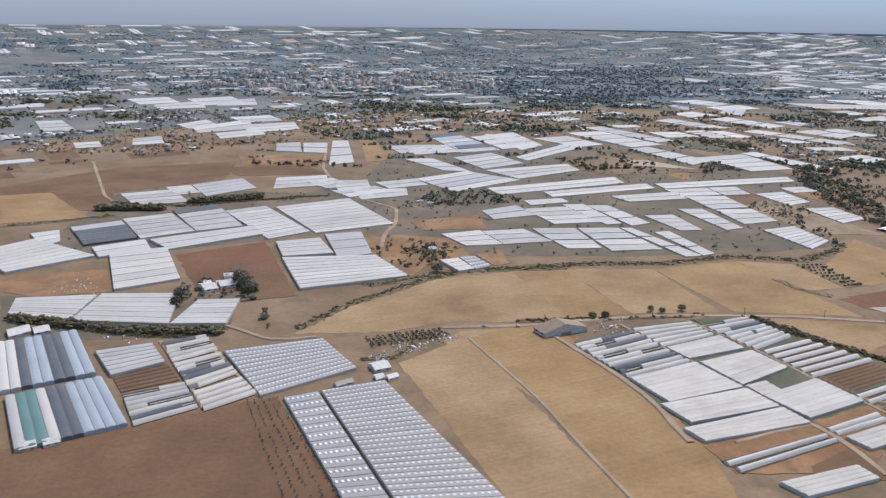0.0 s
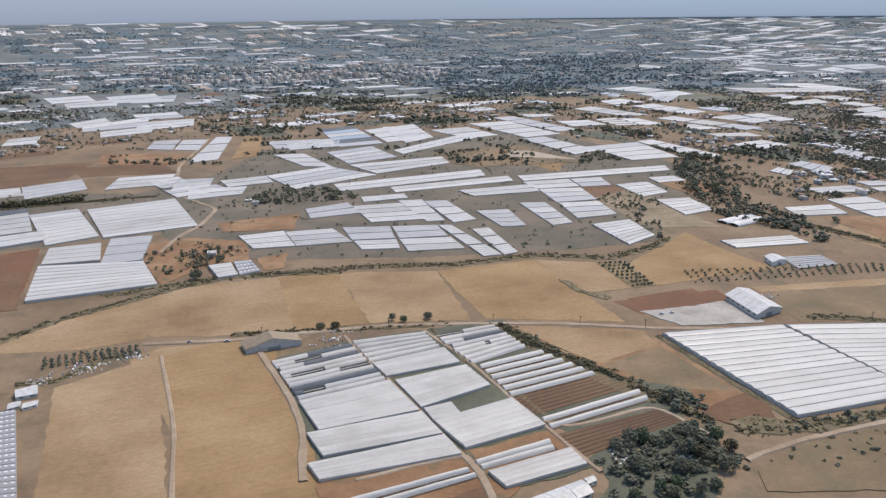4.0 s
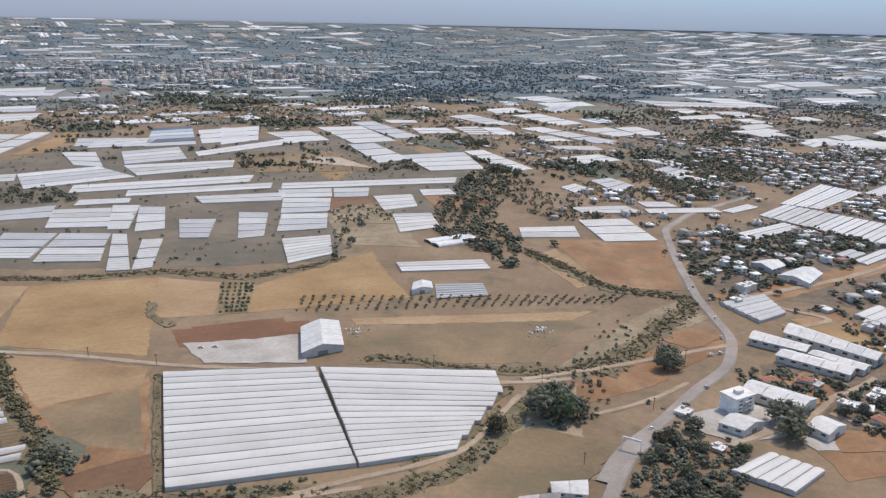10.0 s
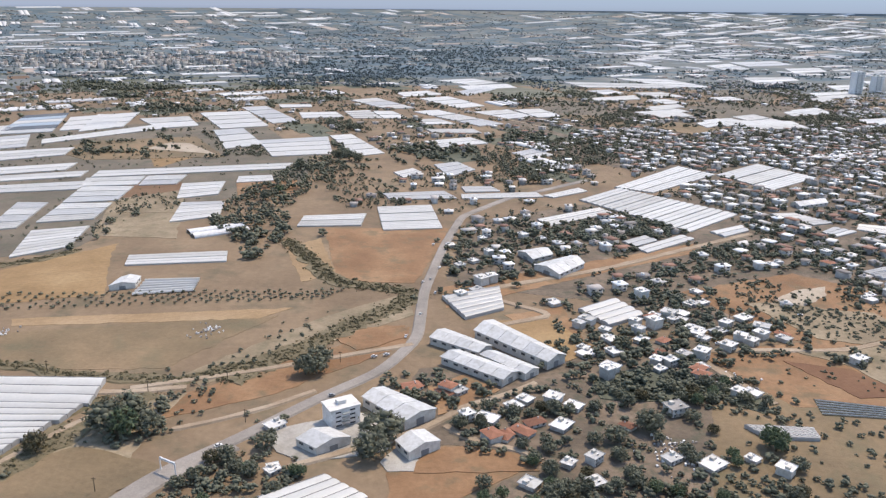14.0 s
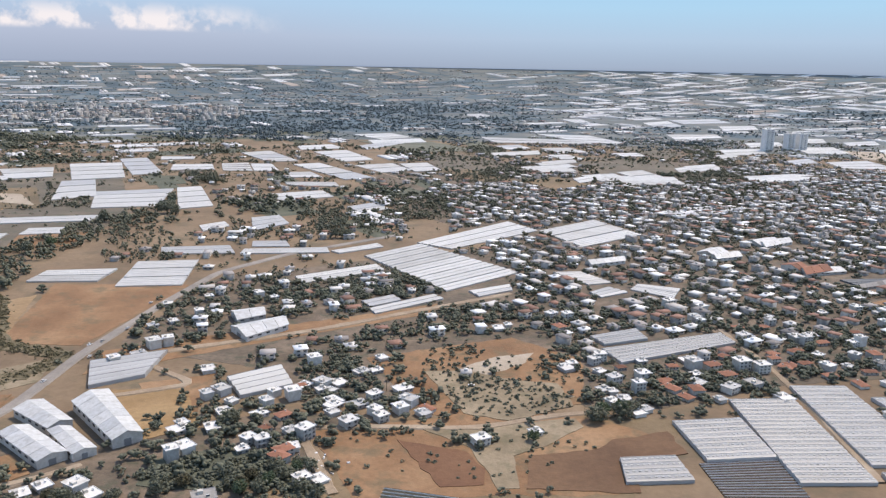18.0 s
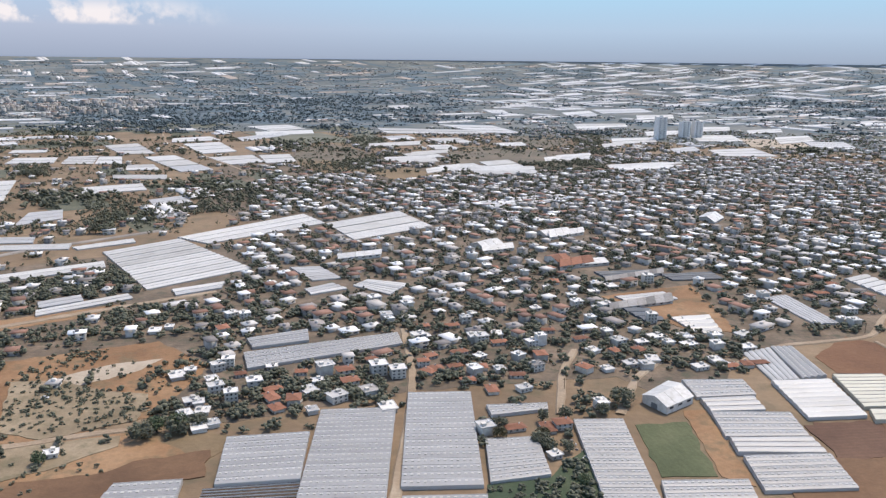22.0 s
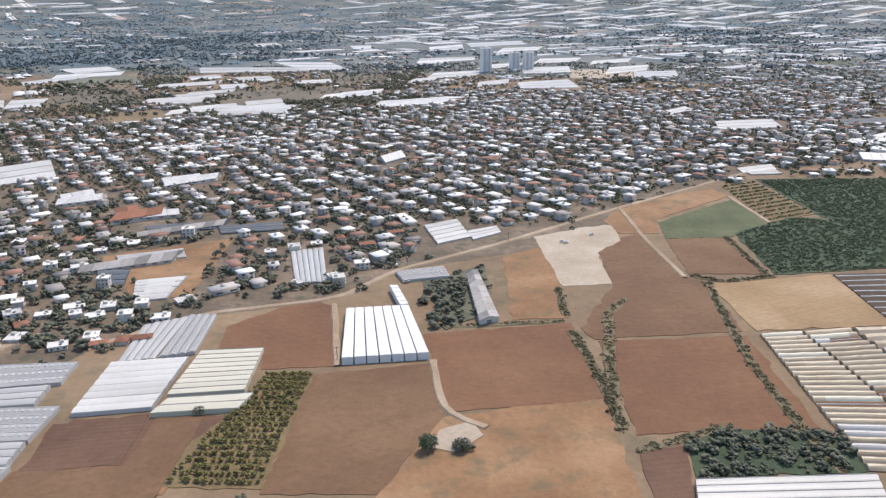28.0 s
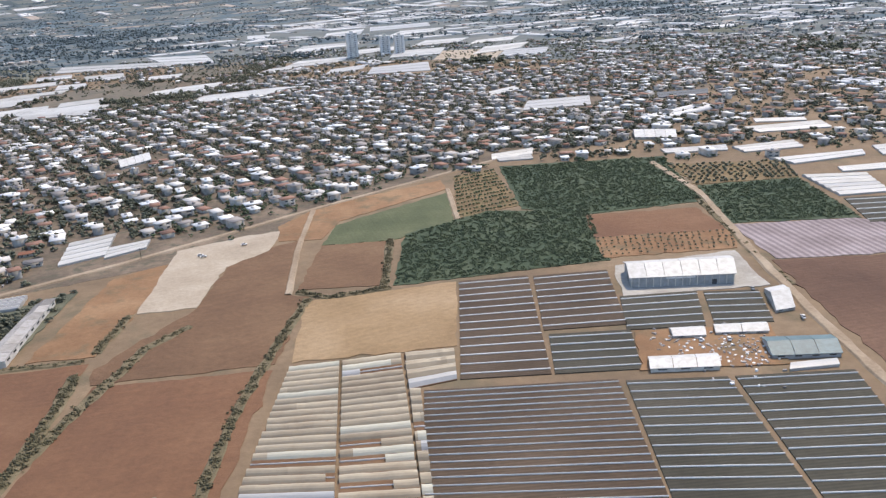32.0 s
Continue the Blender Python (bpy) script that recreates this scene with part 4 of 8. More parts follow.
field('green', (851.5, 523.1), (869.7, 527), (870.5, 490), (853.4, 488.1))
field('redtan', (870.7, 536), (878.6, 537.7), (880.4, 484.8), (871.5, 490))
field('deep', (913.5, 529.4), (935, 530.1), (958, 533.3), (933.1, 490), (911.3, 487.5))
field('redtan', (859.1, 676), (912.6, 703.2), (915.8, 623), (891.9, 627.2))
field('sand', (1193.6, 1586.2), (1286, 1571.9), (1259.2, 1434.8), (1178.1, 1460.5))
field('fallow', (528.5, 1224.9), (612.9, 1303.1), (647.3, 1216), (573.2, 1164.4))
field('brown', (-280.9, 830.7), (-209.2, 867.7), (-166.8, 811.8), (-254.4, 786.4))
field('tan2', (-171.3, 1048.5), (-149.6, 1051.2), (-113, 905.6), (-135.5, 883.3))
field('brown', (-455.7, 707.1), (-393.2, 817.8), (-279.9, 866.5), (-261.3, 770.8), (-341.2, 694.9), (-311.7, 620), (-421.3, 650.8))
field('redtan', (-296.6, 922.3), (-193.5, 914.9), (-187.5, 852.3), (-268.1, 850.1))
field('redtan', (-298.9, 449.9), (-241.4, 472.7), (-218.6, 431.5), (-258.3, 417.6), (-283.1, 425.4))
field('tan2', (-435.1, 672.1), (-396.5, 688.8), (-316.6, 600.5), (-376, 575.9))
field('copse', (46.5, 379), (80.4, 402), (150.3, 430.5), (168.2, 400.7), (197, 371.6), (212.7, 347.6), (218.7, 329.6), (181, 302.9), (183, 295.9), (150, 278.9), (144, 283.9), (91, 277.9))
field('redtan', (86, 281.9), (133.9, 301.8), (169.1, 320.8), (174.1, 316.8), (181, 302.9), (157.1, 284.8), (143.1, 265), (93.1, 260))
field('brown', (122.1, 267), (144, 282.9), (148, 267), (146.1, 260), (121.2, 259.1))
field('copse', (181, 302.9), (206.7, 320.6), (228.4, 325.5), (214.6, 265.7), (173, 262.9), (184, 286.9))
field('redtan', (-89.2, 561.4), (-64.5, 576.2), (-24.8, 569.4), (-3.6, 509.9), (-32.6, 514.7), (-46.3, 475.5), (-76.1, 520.4))
field('redtan', (-60.7, 617.1), (-6.5, 647.8), (0.9, 601), (-47.8, 591.8))
field('redtan', (-5.6, 528.6), (10.8, 543.4), (16.9, 510.9), (7, 505.1))
field('brown', (-169.1, 489.7), (-141.4, 498.6), (-108.5, 435), (-131.3, 425.1))
field('copse', (238.7, 1080.4), (280.7, 1092.2), (311.5, 1034.7), (278.4, 1016.4))
field('redtan', (291.1, 774), (337.4, 784.5), (349.2, 739.4), (309.3, 725.3))
field('dark', (81.5, 876.1), (80.2, 938.8), (177.1, 980.5), (246, 873.5), (131, 842.3))
field('sand', (157.4, 905.1), (165.4, 941), (187.9, 938.1), (232.1, 886.3), (192.9, 894.6))
field('scrub', (222.7, 698.9), (262, 738.2), (293.1, 673.3), (245.9, 668))
field('fallow', (540.7, 1291.1), (606.9, 1323.3), (630.9, 1194.8), (587.2, 1169.7))
field('copse', (183.6, 1187.1), (214.1, 1157), (315.4, 1008.4), (302.4, 990.6))
field('fallow', (531.8, 1334.5), (572.9, 1397.8), (632.2, 1313.4), (628.9, 1229.3), (583.6, 1227.4))
field('fallow', (758.2, 1394), (857.1, 1374.5), (883.4, 1287.8), (921.2, 1259.8), (923.4, 1196.1), (865, 1151.8), (806.1, 1304.4))
field('dark', (551.5, 1207.1), (602.6, 1216.6), (670.5, 1117.7), (627.7, 1097.4))
field('olive', (393.7, 1549.3), (517.4, 1567), (611.1, 1438.4), (507.9, 1404.9))
field('olive', (559.2, 1601.1), (589.2, 1627.6), (654.9, 1389.8), (620.1, 1372.5))
field('dark', (665.4, 1130.9), (708, 1165), (744.8, 1110.8), (703.3, 1065.8))
field('fallow', (830.7, 1555.5), (898.2, 1609), (914.8, 1466), (867.8, 1372.1), (829.4, 1469.6))
field('fallow', (745, 1326), (789.5, 1348.5), (833.8, 1252.8), (761, 1181.7))
field('redtan', (152.3, 422.5), (218.5, 418.1), (246.8, 351.4), (244.8, 324.5), (227.5, 330.5), (196, 371.6))
field('tan', (152.3, 422.5), (218.5, 416.1), (222.5, 401.2), (193, 379.5), (174.2, 397.7))
field('dark', (194, 377.6), (222.5, 399.2), (244.8, 354.3), (219.7, 355.6), (204.7, 367.5))
field('brown', (224.5, 335.5), (247.8, 353.3), (254.7, 341.3), (251.8, 329.4), (236.4, 325.5))
field('copse', (142.3, 420.4), (155.3, 415.5), (186, 378.5), (203.7, 364.5), (224.5, 355.4), (227.5, 340.4), (219.7, 334.6), (208.7, 344.5), (191, 365.6), (155.2, 401.6))
field('copse', (198.9, 317.7), (219.7, 328.6), (224.5, 313.5), (191.9, 309.7))
field('redtan', (339.1, 336.2), (369.2, 344.2), (371.2, 334.3), (337, 328.3))
field('redtan', (368.2, 372), (383.7, 379.1), (385.7, 365.2), (375.7, 356.2), (368.2, 361.1))
field('yard', (430.1, 401.1), (457.1, 417.6), (473.2, 406.8), (471.2, 393.8), (446, 383.3), (437, 389.2))
field('yard', (470.2, 386.8), (474.2, 395.8), (482.2, 388.9), (482.2, 382.9), (473.2, 381.8))
field('redtan', (479.2, 438.7), (492.1, 449.8), (506, 438.7), (494.1, 422.8), (485.1, 417.8))
field('redtan', (481.2, 387.9), (489.1, 397.8), (511.9, 396.8), (518.9, 386.9), (481.1, 381.9))
field('redtan', (436.2, 478.8), (447.3, 491.3), (463.4, 495.5), (465.4, 482.6), (447.2, 467.3))
field('copse', (539.9, 451.8), (561.9, 463.9), (580.3, 457.4), (602.2, 441.5), (598.2, 429.4), (585.2, 439.4), (555.9, 434.9), (541.9, 435.8))
field('scrub', (638.5, 536), (662.9, 534.8), (682.4, 520.8), (662.8, 505.7), (638.4, 510.8))
field('scrub', (619.5, 539.9), (637.5, 543), (657.2, 535.8), (675.9, 533.8), (680.9, 511.8), (656.1, 495.7), (639.3, 499.8))
field('scrub', (625.3, 484.7), (680.9, 500.7), (683.4, 493.6), (668.8, 476.6), (658, 468.6), (659.9, 447.5), (652.9, 446.5), (643.3, 472.7))
field('red', (617.4, 475.6), (642.3, 469.7), (649, 458.5), (648.9, 448.5), (635.2, 445.5))
field('brown', (663, 469.6), (687.4, 477.6), (692.4, 484.6), (713.4, 493.7), (717.4, 477.6), (696.4, 469.6), (697.4, 449.5), (661.9, 447.5))
field('wood', (801.2, 479.3), (820.3, 485.3), (832.3, 504.2), (836.2, 475.1), (827.2, 458.2), (801.3, 457.4))
field('redtan', (1227.3, 597.4), (1268.3, 596.1), (1263.3, 570.9), (1222.3, 572.2))
field('dark', (235.4, 295.6), (255.8, 312.5), (318, 336.2), (331, 343.2), (348.1, 367.1), (374.7, 386), (405.7, 378.2), (358.1, 291.4), (234.4, 282.6))
field('yard', (221.5, 444), (270.9, 457.7), (280.9, 430.9), (238.8, 425))
field('redtan', (332, 328.3), (352.1, 335.2), (348.1, 326.3), (333, 323.3))
field('brown', (910.4, 504.5), (937.1, 507.1), (937, 531.1), (950, 531.3), (950.1, 495.2), (943.1, 476.1), (889.3, 471.7), (889.4, 482.7), (909.3, 485.5))
field('deep', (909.5, 527.4), (934, 533.1), (936.1, 507.1), (911.4, 504.5))
field('copse', (1006.8, 640.5), (1032.5, 660.6), (1034.6, 610.2), (1016.9, 591.4), (1010.8, 623.5))
field('sand', (1016, 524.3), (1024.8, 528.7), (1027.8, 521.6), (1020, 513.3), (1015, 515.2))
track(2.8, (-21.1, 392.1), (22.4, 398.4), (48.4, 407.7), (92.3, 419.8), (140.3, 424.4), (183.1, 425.4), (225.5, 421.1), (271.9, 421.9), (310, 421.7), (368.8, 421.8), (391.8, 428.9))
track(1.1, (-7, 378.8), (12.1, 340.5), (25.9, 311.3), (35, 285.5), (53.1, 239.8))
track(2.5, (-126.2, 708.3), (-76.7, 661.9), (-71.6, 610.3), (-76.4, 580), (-74.2, 540))
track(4.5, (396.7, 353.3), (404.7, 373.3), (421.9, 395.1), (441.1, 425.1), (460.2, 449.5), (470.3, 481.6), (466.5, 539.5), (469.5, 618.2), (475.5, 685.9), (504.6, 740.1), (568.4, 812.2), paved=True)
track(3.2, (499.1, 497.6), (530.1, 514.7), (492.2, 537.5))
track(4, (490.2, 541.4), (560.2, 585.7), (617.7, 633.4), (656.1, 664.5))
track(3, (581.4, 480.5), (612.4, 485.6), (645, 487.6), (673.9, 502.7), (687.4, 506.7))
track(3.2, (580.4, 480.5), (603.2, 437.5))
track(2.6, (775.3, 464.5), (773.4, 533.7), (770.5, 563.9), (761.5, 614.1))
track(2.4, (896.7, 576.4), (924.8, 606.1), (974.8, 622.4), (994.8, 654.8), (1039.5, 691), (1109.2, 756.7), (1210.2, 845.4))
track(1.8, (973.8, 616.4), (982.9, 563.3))
track(1.8, (1012.9, 567.3), (1017, 532.3), (1028.8, 525.6))
track(1.8, (1109.2, 754.6), (1110.3, 694.4), (1114.4, 644.5))
track(2.9, (1291.7, 813.1), (1296.6, 743.7), (1288.4, 661.6), (1284.3, 598), (1283.2, 555.6))
track(1.8, (1179, 725), (1175.8, 780.3))
track(2.6, (826.3, 529.2), (830.4, 569.3), (837.6, 594.2))
track(2.6, (847.5, 531.1), (858.8, 566), (876.8, 590.9))
track(2.8, (371.8, 425.8), (409, 442.7), (432.1, 455.9), (469.3, 475.6))
track(4.5, (389.6, 315.5), (397.7, 344.4), (406.7, 370.3), (422.9, 391.2), paved=True)
track(2.5, (-435.4, 847.6), (-343.2, 682.2), (-325.4, 660.9))
track(2.5, (-209.3, 1023.4), (-177.7, 842.7), (-151.9, 768.3))
track(3.2, (276.5, 1510), (330.4, 1390.1), (404.2, 1298.4), (468.9, 1202), (551.2, 1086.6))
track(2.2, (300.9, 335.4), (318, 346.2), (337.1, 356.1), (352.3, 367), (360.3, 387.9), (370.8, 411.9))
track(2.5, (443, 381.3), (458.1, 391.6), (471.2, 398.8), (485.1, 411.8), (493.1, 424.8), (510, 435.8), (519, 445.8))
track(2.5, (488.1, 410.8), (496.1, 401.8), (503.9, 398.8), (515.9, 399.8), (519.9, 392.8))
track(2, (398.8, 399.1), (413, 407), (430.1, 421), (439.1, 431.1))
track(2.2, (233.4, 301.6), (253.8, 314.5), (289.9, 329.4), (321, 341.2))
track(1.8, (325, 327.3), (331, 315.4), (331, 302.4))
track(1.6, (73.4, 405.4), (87.8, 379.9), (100.5, 359.7), (116.8, 331.4), (134, 300.4), (142.1, 288.4))
track(1.5, (111.4, 413.6), (136, 376.4), (152.2, 344.8), (166.2, 320.2), (177.9, 297.9), (182, 291.4))
track(2.4, (35.1, 388.7), (54.1, 356.1), (63, 340.2), (72.8, 318), (76.5, 305.3), (78.7, 290.3), (81.9, 281.3))
track(1.4, (134.2, 299.8), (114.3, 290.5), (99.5, 282.7))
track(1.4, (163.5, 326.5), (168.5, 318.5), (189.1, 328.8), (208.8, 341.4), (218.5, 327.2), (225.3, 317.7))
track(2.2, (135.5, 299.5), (140.6, 290), (145.2, 277.6), (147.4, 263))
track(2, (-137.3, 386.1), (-120.5, 375.8), (-106, 365.8), (-84.7, 373.6))
track(1.5, (-161.2, 360.9), (-138.5, 329.4), (-114.9, 292.6))
track(1.5, (-134.6, 358.2), (-110.9, 325.7), (-94.9, 306.1))
# greenhouses: corners, bays, cover
greenhouse(45.4, 374.6, 77.6, 395.9, 99.8, 357.7, 67.1, 337.8, 10, 'P')
greenhouse(67.3, 336.2, 101.2, 356.5, 116.4, 330.9, 80.3, 313.5, 8, 'f')
greenhouse(76.1, 311.3, 117.3, 329.8, 126.5, 313.3, 85.5, 295.8, 6, 'f')
greenhouse(81.1, 290.6, 127.1, 312.6, 134.2, 299.6, 87.4, 280.9, 5, 'f')
greenhouse(77.7, 399, 111.4, 411.3, 120.5, 393, 90.5, 375.2, 5, 'T')
greenhouse(91.4, 373.4, 122.2, 391.7, 130.5, 375.8, 99.7, 360.4, 4, 'f')
greenhouse(103.6, 356.7, 133, 373.3, 144, 354, 117, 333.1, 6, 'f')
greenhouse(117.9, 332.3, 128.4, 338.2, 132.7, 328.9, 122.4, 323.3, 3, 'f')
greenhouse(122.6, 322.9, 152.6, 342.7, 165, 321.5, 135.5, 303.7, 7, 'f')
greenhouse(138.6, 296.3, 164.8, 312.2, 168.5, 305.5, 142, 290.8, 2, 'P')
greenhouse(143.5, 288.8, 172.8, 305.5, 177.6, 295.1, 149.7, 279.9, 4, 'f')
greenhouse(115.4, 408.3, 144.6, 421.9, 160.5, 394.9, 136.3, 375.5, 8, 'P')
greenhouse(138.2, 375.6, 165.5, 392.3, 190, 366.1, 153.2, 344.4, 6, 't')
greenhouse(163.1, 328.7, 204.1, 354.6, 207.9, 343.7, 167.6, 319, 2, 't')
greenhouse(153.3, 344.8, 190, 366.4, 204.4, 356.9, 162.5, 330.7, 6, 'm')
greenhouse(169.5, 316.2, 210.5, 337.6, 218.4, 328.6, 177.4, 300.6, 7, 'm')
greenhouse(90, 268.1, 135.4, 292, 140.4, 285.8, 95.6, 260, 2, 't')
greenhouse(106.4, 254, 138.9, 268, 143.2, 259.3, 113.3, 245.7, 4, 'f')
greenhouse(-186.1, 343.9, -163.2, 355.7, -148, 334.7, -166.3, 318.4, 6, 'g')
greenhouse(-166.2, 319.2, -146.8, 334.3, -134.7, 318.3, -155.2, 304.2, 5, 'm')
greenhouse(-154, 302.4, -132, 315.9, -117.3, 293, -137.2, 276, 7, 'P')
greenhouse(-159.6, 358.7, -141.8, 370.6, -128.6, 352.2, -145, 336.1, 5, 'P')
greenhouse(-144.4, 335.1, -127.2, 349.8, -111.1, 326.8, -126.1, 308.2, 6, 'P')
greenhouse(-125.1, 307.5, -109.1, 323.7, -96.5, 307.8, -113.5, 290.3, 4, 'T')
greenhouse(-125, 350, -80.9, 369.6, -57.9, 336.2, -94.2, 304.8, 11, 's')
greenhouse(-84, 304.1, -70.7, 310.6, -18.1, 210.5, -32.7, 208, 16, 's')
greenhouse(-69.5, 311.8, -43.4, 324.2, 23, 213.6, -15.4, 209.3, 32, 's')
greenhouse(-241.9, 346.6, -209.1, 295.6, -174.1, 320.6, -208, 368.8, 10, 'b', 'wwwdbbddbb')
greenhouse(-200.8, 294.2, -172.3, 253.2, -139.5, 276.2, -169.6, 316.8, 10, 'b', 'gttwddbbbb')
greenhouse(439, 363.4, 455.1, 376.7, 470.1, 366.8, 456, 352.7, 5, 'w')
greenhouse(313, 365.1, 350.3, 376, 349.1, 366.1, 318, 353.2, 3, 'w')
greenhouse(308, 378, 354.3, 386.9, 352.3, 376, 313, 365.1, 3, 'w')
greenhouse(226.5, 412.2, 285.9, 424.9, 317, 353.2, 261.7, 332.4, 15, 'w')
greenhouse(301.9, 392.1, 358.3, 397.9, 356.3, 386.9, 308, 378, 3, 'w')
greenhouse(295.9, 407, 362.3, 410.8, 360.3, 398.9, 301.9, 392.1, 3, 'w')
greenhouse(-265.2, 411.7, -222.5, 421.7, -218.5, 381.4, -255.3, 387.1, 5, 'w')
greenhouse(-162, 419, -139.2, 423.1, -135.1, 384.7, -163.9, 381.6, 5, 'w')
greenhouse(-220.6, 423.7, -176.9, 428.8, -164.9, 381.6, -217.5, 381.4, 6, 'w')
greenhouse(587.8, 420, 610.2, 420.4, 610.1, 413.4, 592.8, 413, 4, 's')
greenhouse(287.9, 424.9, 360.3, 430.6, 364.2, 410.8, 295.9, 407, 3, 'w')
greenhouse(618.2, 443.5, 644.2, 439.5, 644.1, 430.5, 617.2, 431.5, 6, 'N')
greenhouse(719.4, 470.6, 746.4, 476.6, 749.4, 448.5, 723.3, 446.5, 16, 'n')
greenhouse(693.4, 469.6, 712.3, 473.6, 715.3, 457.5, 693.4, 453.5, 4, 's')
greenhouse(777.3, 469.5, 801.3, 472.4, 802.3, 460.4, 777.3, 456.4, 4, 's')
greenhouse(852.4, 484.1, 878.5, 487, 877.5, 469, 851.3, 466.1, 5, 's')
greenhouse(-255.3, 505, -221.6, 521.8, -186.9, 455.3, -217.6, 431.6, 6, 'w')
greenhouse(716.4, 500.7, 742.4, 506.7, 746.4, 476.6, 722.4, 471.6, 8, 's')
greenhouse(-136.5, 505.5, -75.1, 517.5, -48.2, 474.5, -109.5, 443.8, 9, 'w')
greenhouse(1077.5, 499.7, 1121.3, 501.9, 1117.5, 486.8, 1074.5, 485.6, 5, 'w')
greenhouse(742.5, 523.7, 768.4, 527.7, 773.3, 462.5, 748.4, 459.5, 20, 's')
greenhouse(881.4, 501.7, 909.4, 505.5, 909.3, 484.5, 881.4, 480.8, 6, 's')
greenhouse(800.3, 506.4, 817.3, 509.4, 820.3, 485.3, 802.2, 479.3, 7, 's')
greenhouse(830.3, 523.2, 847.5, 525.1, 850.3, 473.1, 834.2, 472.1, 15, 's')
greenhouse(-347.5, 491.8, -323.6, 533.1, -261.2, 497.1, -298.9, 456.7, 8, 'w')
greenhouse(-30.6, 509.8, -18.6, 516.5, -6.5, 493.2, -16.5, 487.1, 3, 'w')
greenhouse(771.4, 540.8, 794.4, 543.7, 800.3, 477.5, 776.3, 474.5, 16, 's')
greenhouse(880.5, 513.7, 907.5, 516.5, 908.4, 505.5, 880.4, 503.7, 3, 'g')
greenhouse(-17.7, 519.4, -7.6, 522.7, 4.3, 502, -5.5, 493.2, 4, 's')
greenhouse(540.1, 520.7, 558.1, 536.8, 569, 516.9, 552, 502.8, 4, 'w')
greenhouse(-273.1, 516.6, -245.4, 540.2, -230.5, 515.8, -257.3, 494.2, 2, 'w')
greenhouse(1246.3, 566, 1278.3, 565.7, 1267.2, 482.4, 1244.3, 484.5, 20, 'N')
greenhouse(1217.3, 567.2, 1244.3, 566, 1243.3, 484.5, 1213.4, 487.6, 19, 'N')
greenhouse(879.6, 533.7, 907.5, 535.4, 907.5, 517.5, 879.5, 514.7, 4, 's')
greenhouse(476.3, 530.5, 503.2, 547.5, 506.1, 518.6, 489.3, 504.7, 3, 'g')
greenhouse(1163.1, 568.5, 1215.3, 568.2, 1213.4, 487.6, 1163.3, 491.8, 26, 'n')
greenhouse(800.3, 532.5, 822.3, 536.3, 822.3, 531.3, 802.3, 524.4, 2, 's')
greenhouse(1159.1, 569.6, 1162.1, 569.6, 1166.3, 500.8, 1164.2, 500.8, 16, 'o')
greenhouse(325.2, 540.6, 351.3, 545.6, 355, 526.8, 328.1, 517.9, 6, 't')
greenhouse(937, 540.1, 961, 543.2, 959, 534.2, 935, 531.1, 2, 'y')
greenhouse(-150.4, 543.6, -121.8, 557.4, -103.8, 519.3, -136.5, 508.4, 4, 'w')
greenhouse(878.6, 544.6, 898.6, 548.4, 899.5, 536.5, 879.6, 533.7, 3, 'g')
greenhouse(1124.2, 586.8, 1138.3, 588.8, 1145.2, 502.9, 1121.3, 505, 26, 'o')
greenhouse(1139.3, 588.7, 1156.1, 591.7, 1164.2, 500.8, 1146.2, 501.9, 26, 'o')
greenhouse(-334.5, 546.7, -318.6, 558.5, -301.8, 528.3, -307.8, 514.5, 3, 'w')
greenhouse(910.6, 564.3, 933.9, 568.2, 934, 535.1, 912.5, 531.4, 4, 'f', 'wwww')
greenhouse(-119.8, 568.1, -94.2, 578, -77.1, 520.4, -98.9, 508.6, 3, 'g')
greenhouse(875.8, 561.9, 899.6, 564.4, 900.6, 550.4, 877.7, 545.9, 3, 's')
greenhouse(936.9, 572.2, 956.9, 574.3, 958, 545.2, 936, 542.1, 9, 'y')
greenhouse(-242.4, 540.3, -179.2, 587.4, -164.3, 564, -218.7, 516.9, 2, 'w')
greenhouse(-314.7, 567.3, -286, 590.9, -252.3, 544.1, -281.1, 521.5, 4, 'g', 'gddd')
greenhouse(49.6, 570.5, 78.6, 575.1, 83.6, 553.3, 58.8, 549.6, 2, 'w')
greenhouse(80.5, 576, 115.6, 581.8, 126.7, 554.1, 89.9, 546.6, 2, 'w')
greenhouse(1263.3, 570.9, 1276.3, 571.8, 1275.3, 567.8, 1261.3, 566.9, 1, 'w')
greenhouse(129.6, 603.8, 141.6, 608, 161.4, 546.4, 152.4, 540.3, 3, 'w')
greenhouse(-33.9, 580.2, -5.3, 594.7, 12.8, 556.2, -13.7, 549.2, 3, 'w')
greenhouse(298, 578.4, 349.1, 592.1, 355, 573.4, 304, 560.6, 2, 'w')
greenhouse(104.5, 614.5, 113.5, 615.4, 151.4, 540.3, 139.5, 536.1, 3, 'w')
greenhouse(1157.1, 591.7, 1172.1, 592.8, 1172.2, 573.5, 1159.1, 569.6, 4, 'o')
greenhouse(698.4, 576.2, 759.5, 607.1, 763.5, 593, 705.4, 558.9, 5, 's')
greenhouse(908.7, 595.1, 911.6, 565.2, 922.9, 568, 922.8, 603.1, 5, 'g')
greenhouse(-3.3, 591.8, 28.5, 602.2, 49.6, 567.5, 13.7, 556.2, 3, 'w')
greenhouse(1201.3, 598.6, 1226.3, 598.4, 1223.3, 573.2, 1199.3, 573.3, 5, 'N')
greenhouse(922.8, 603.1, 923.9, 568, 934.9, 572.2, 932.8, 604.2, 4, 's')
greenhouse(1002.9, 609.4, 1011.9, 568.3, 983.9, 564.3, 979.9, 606.4, 7, 'W')
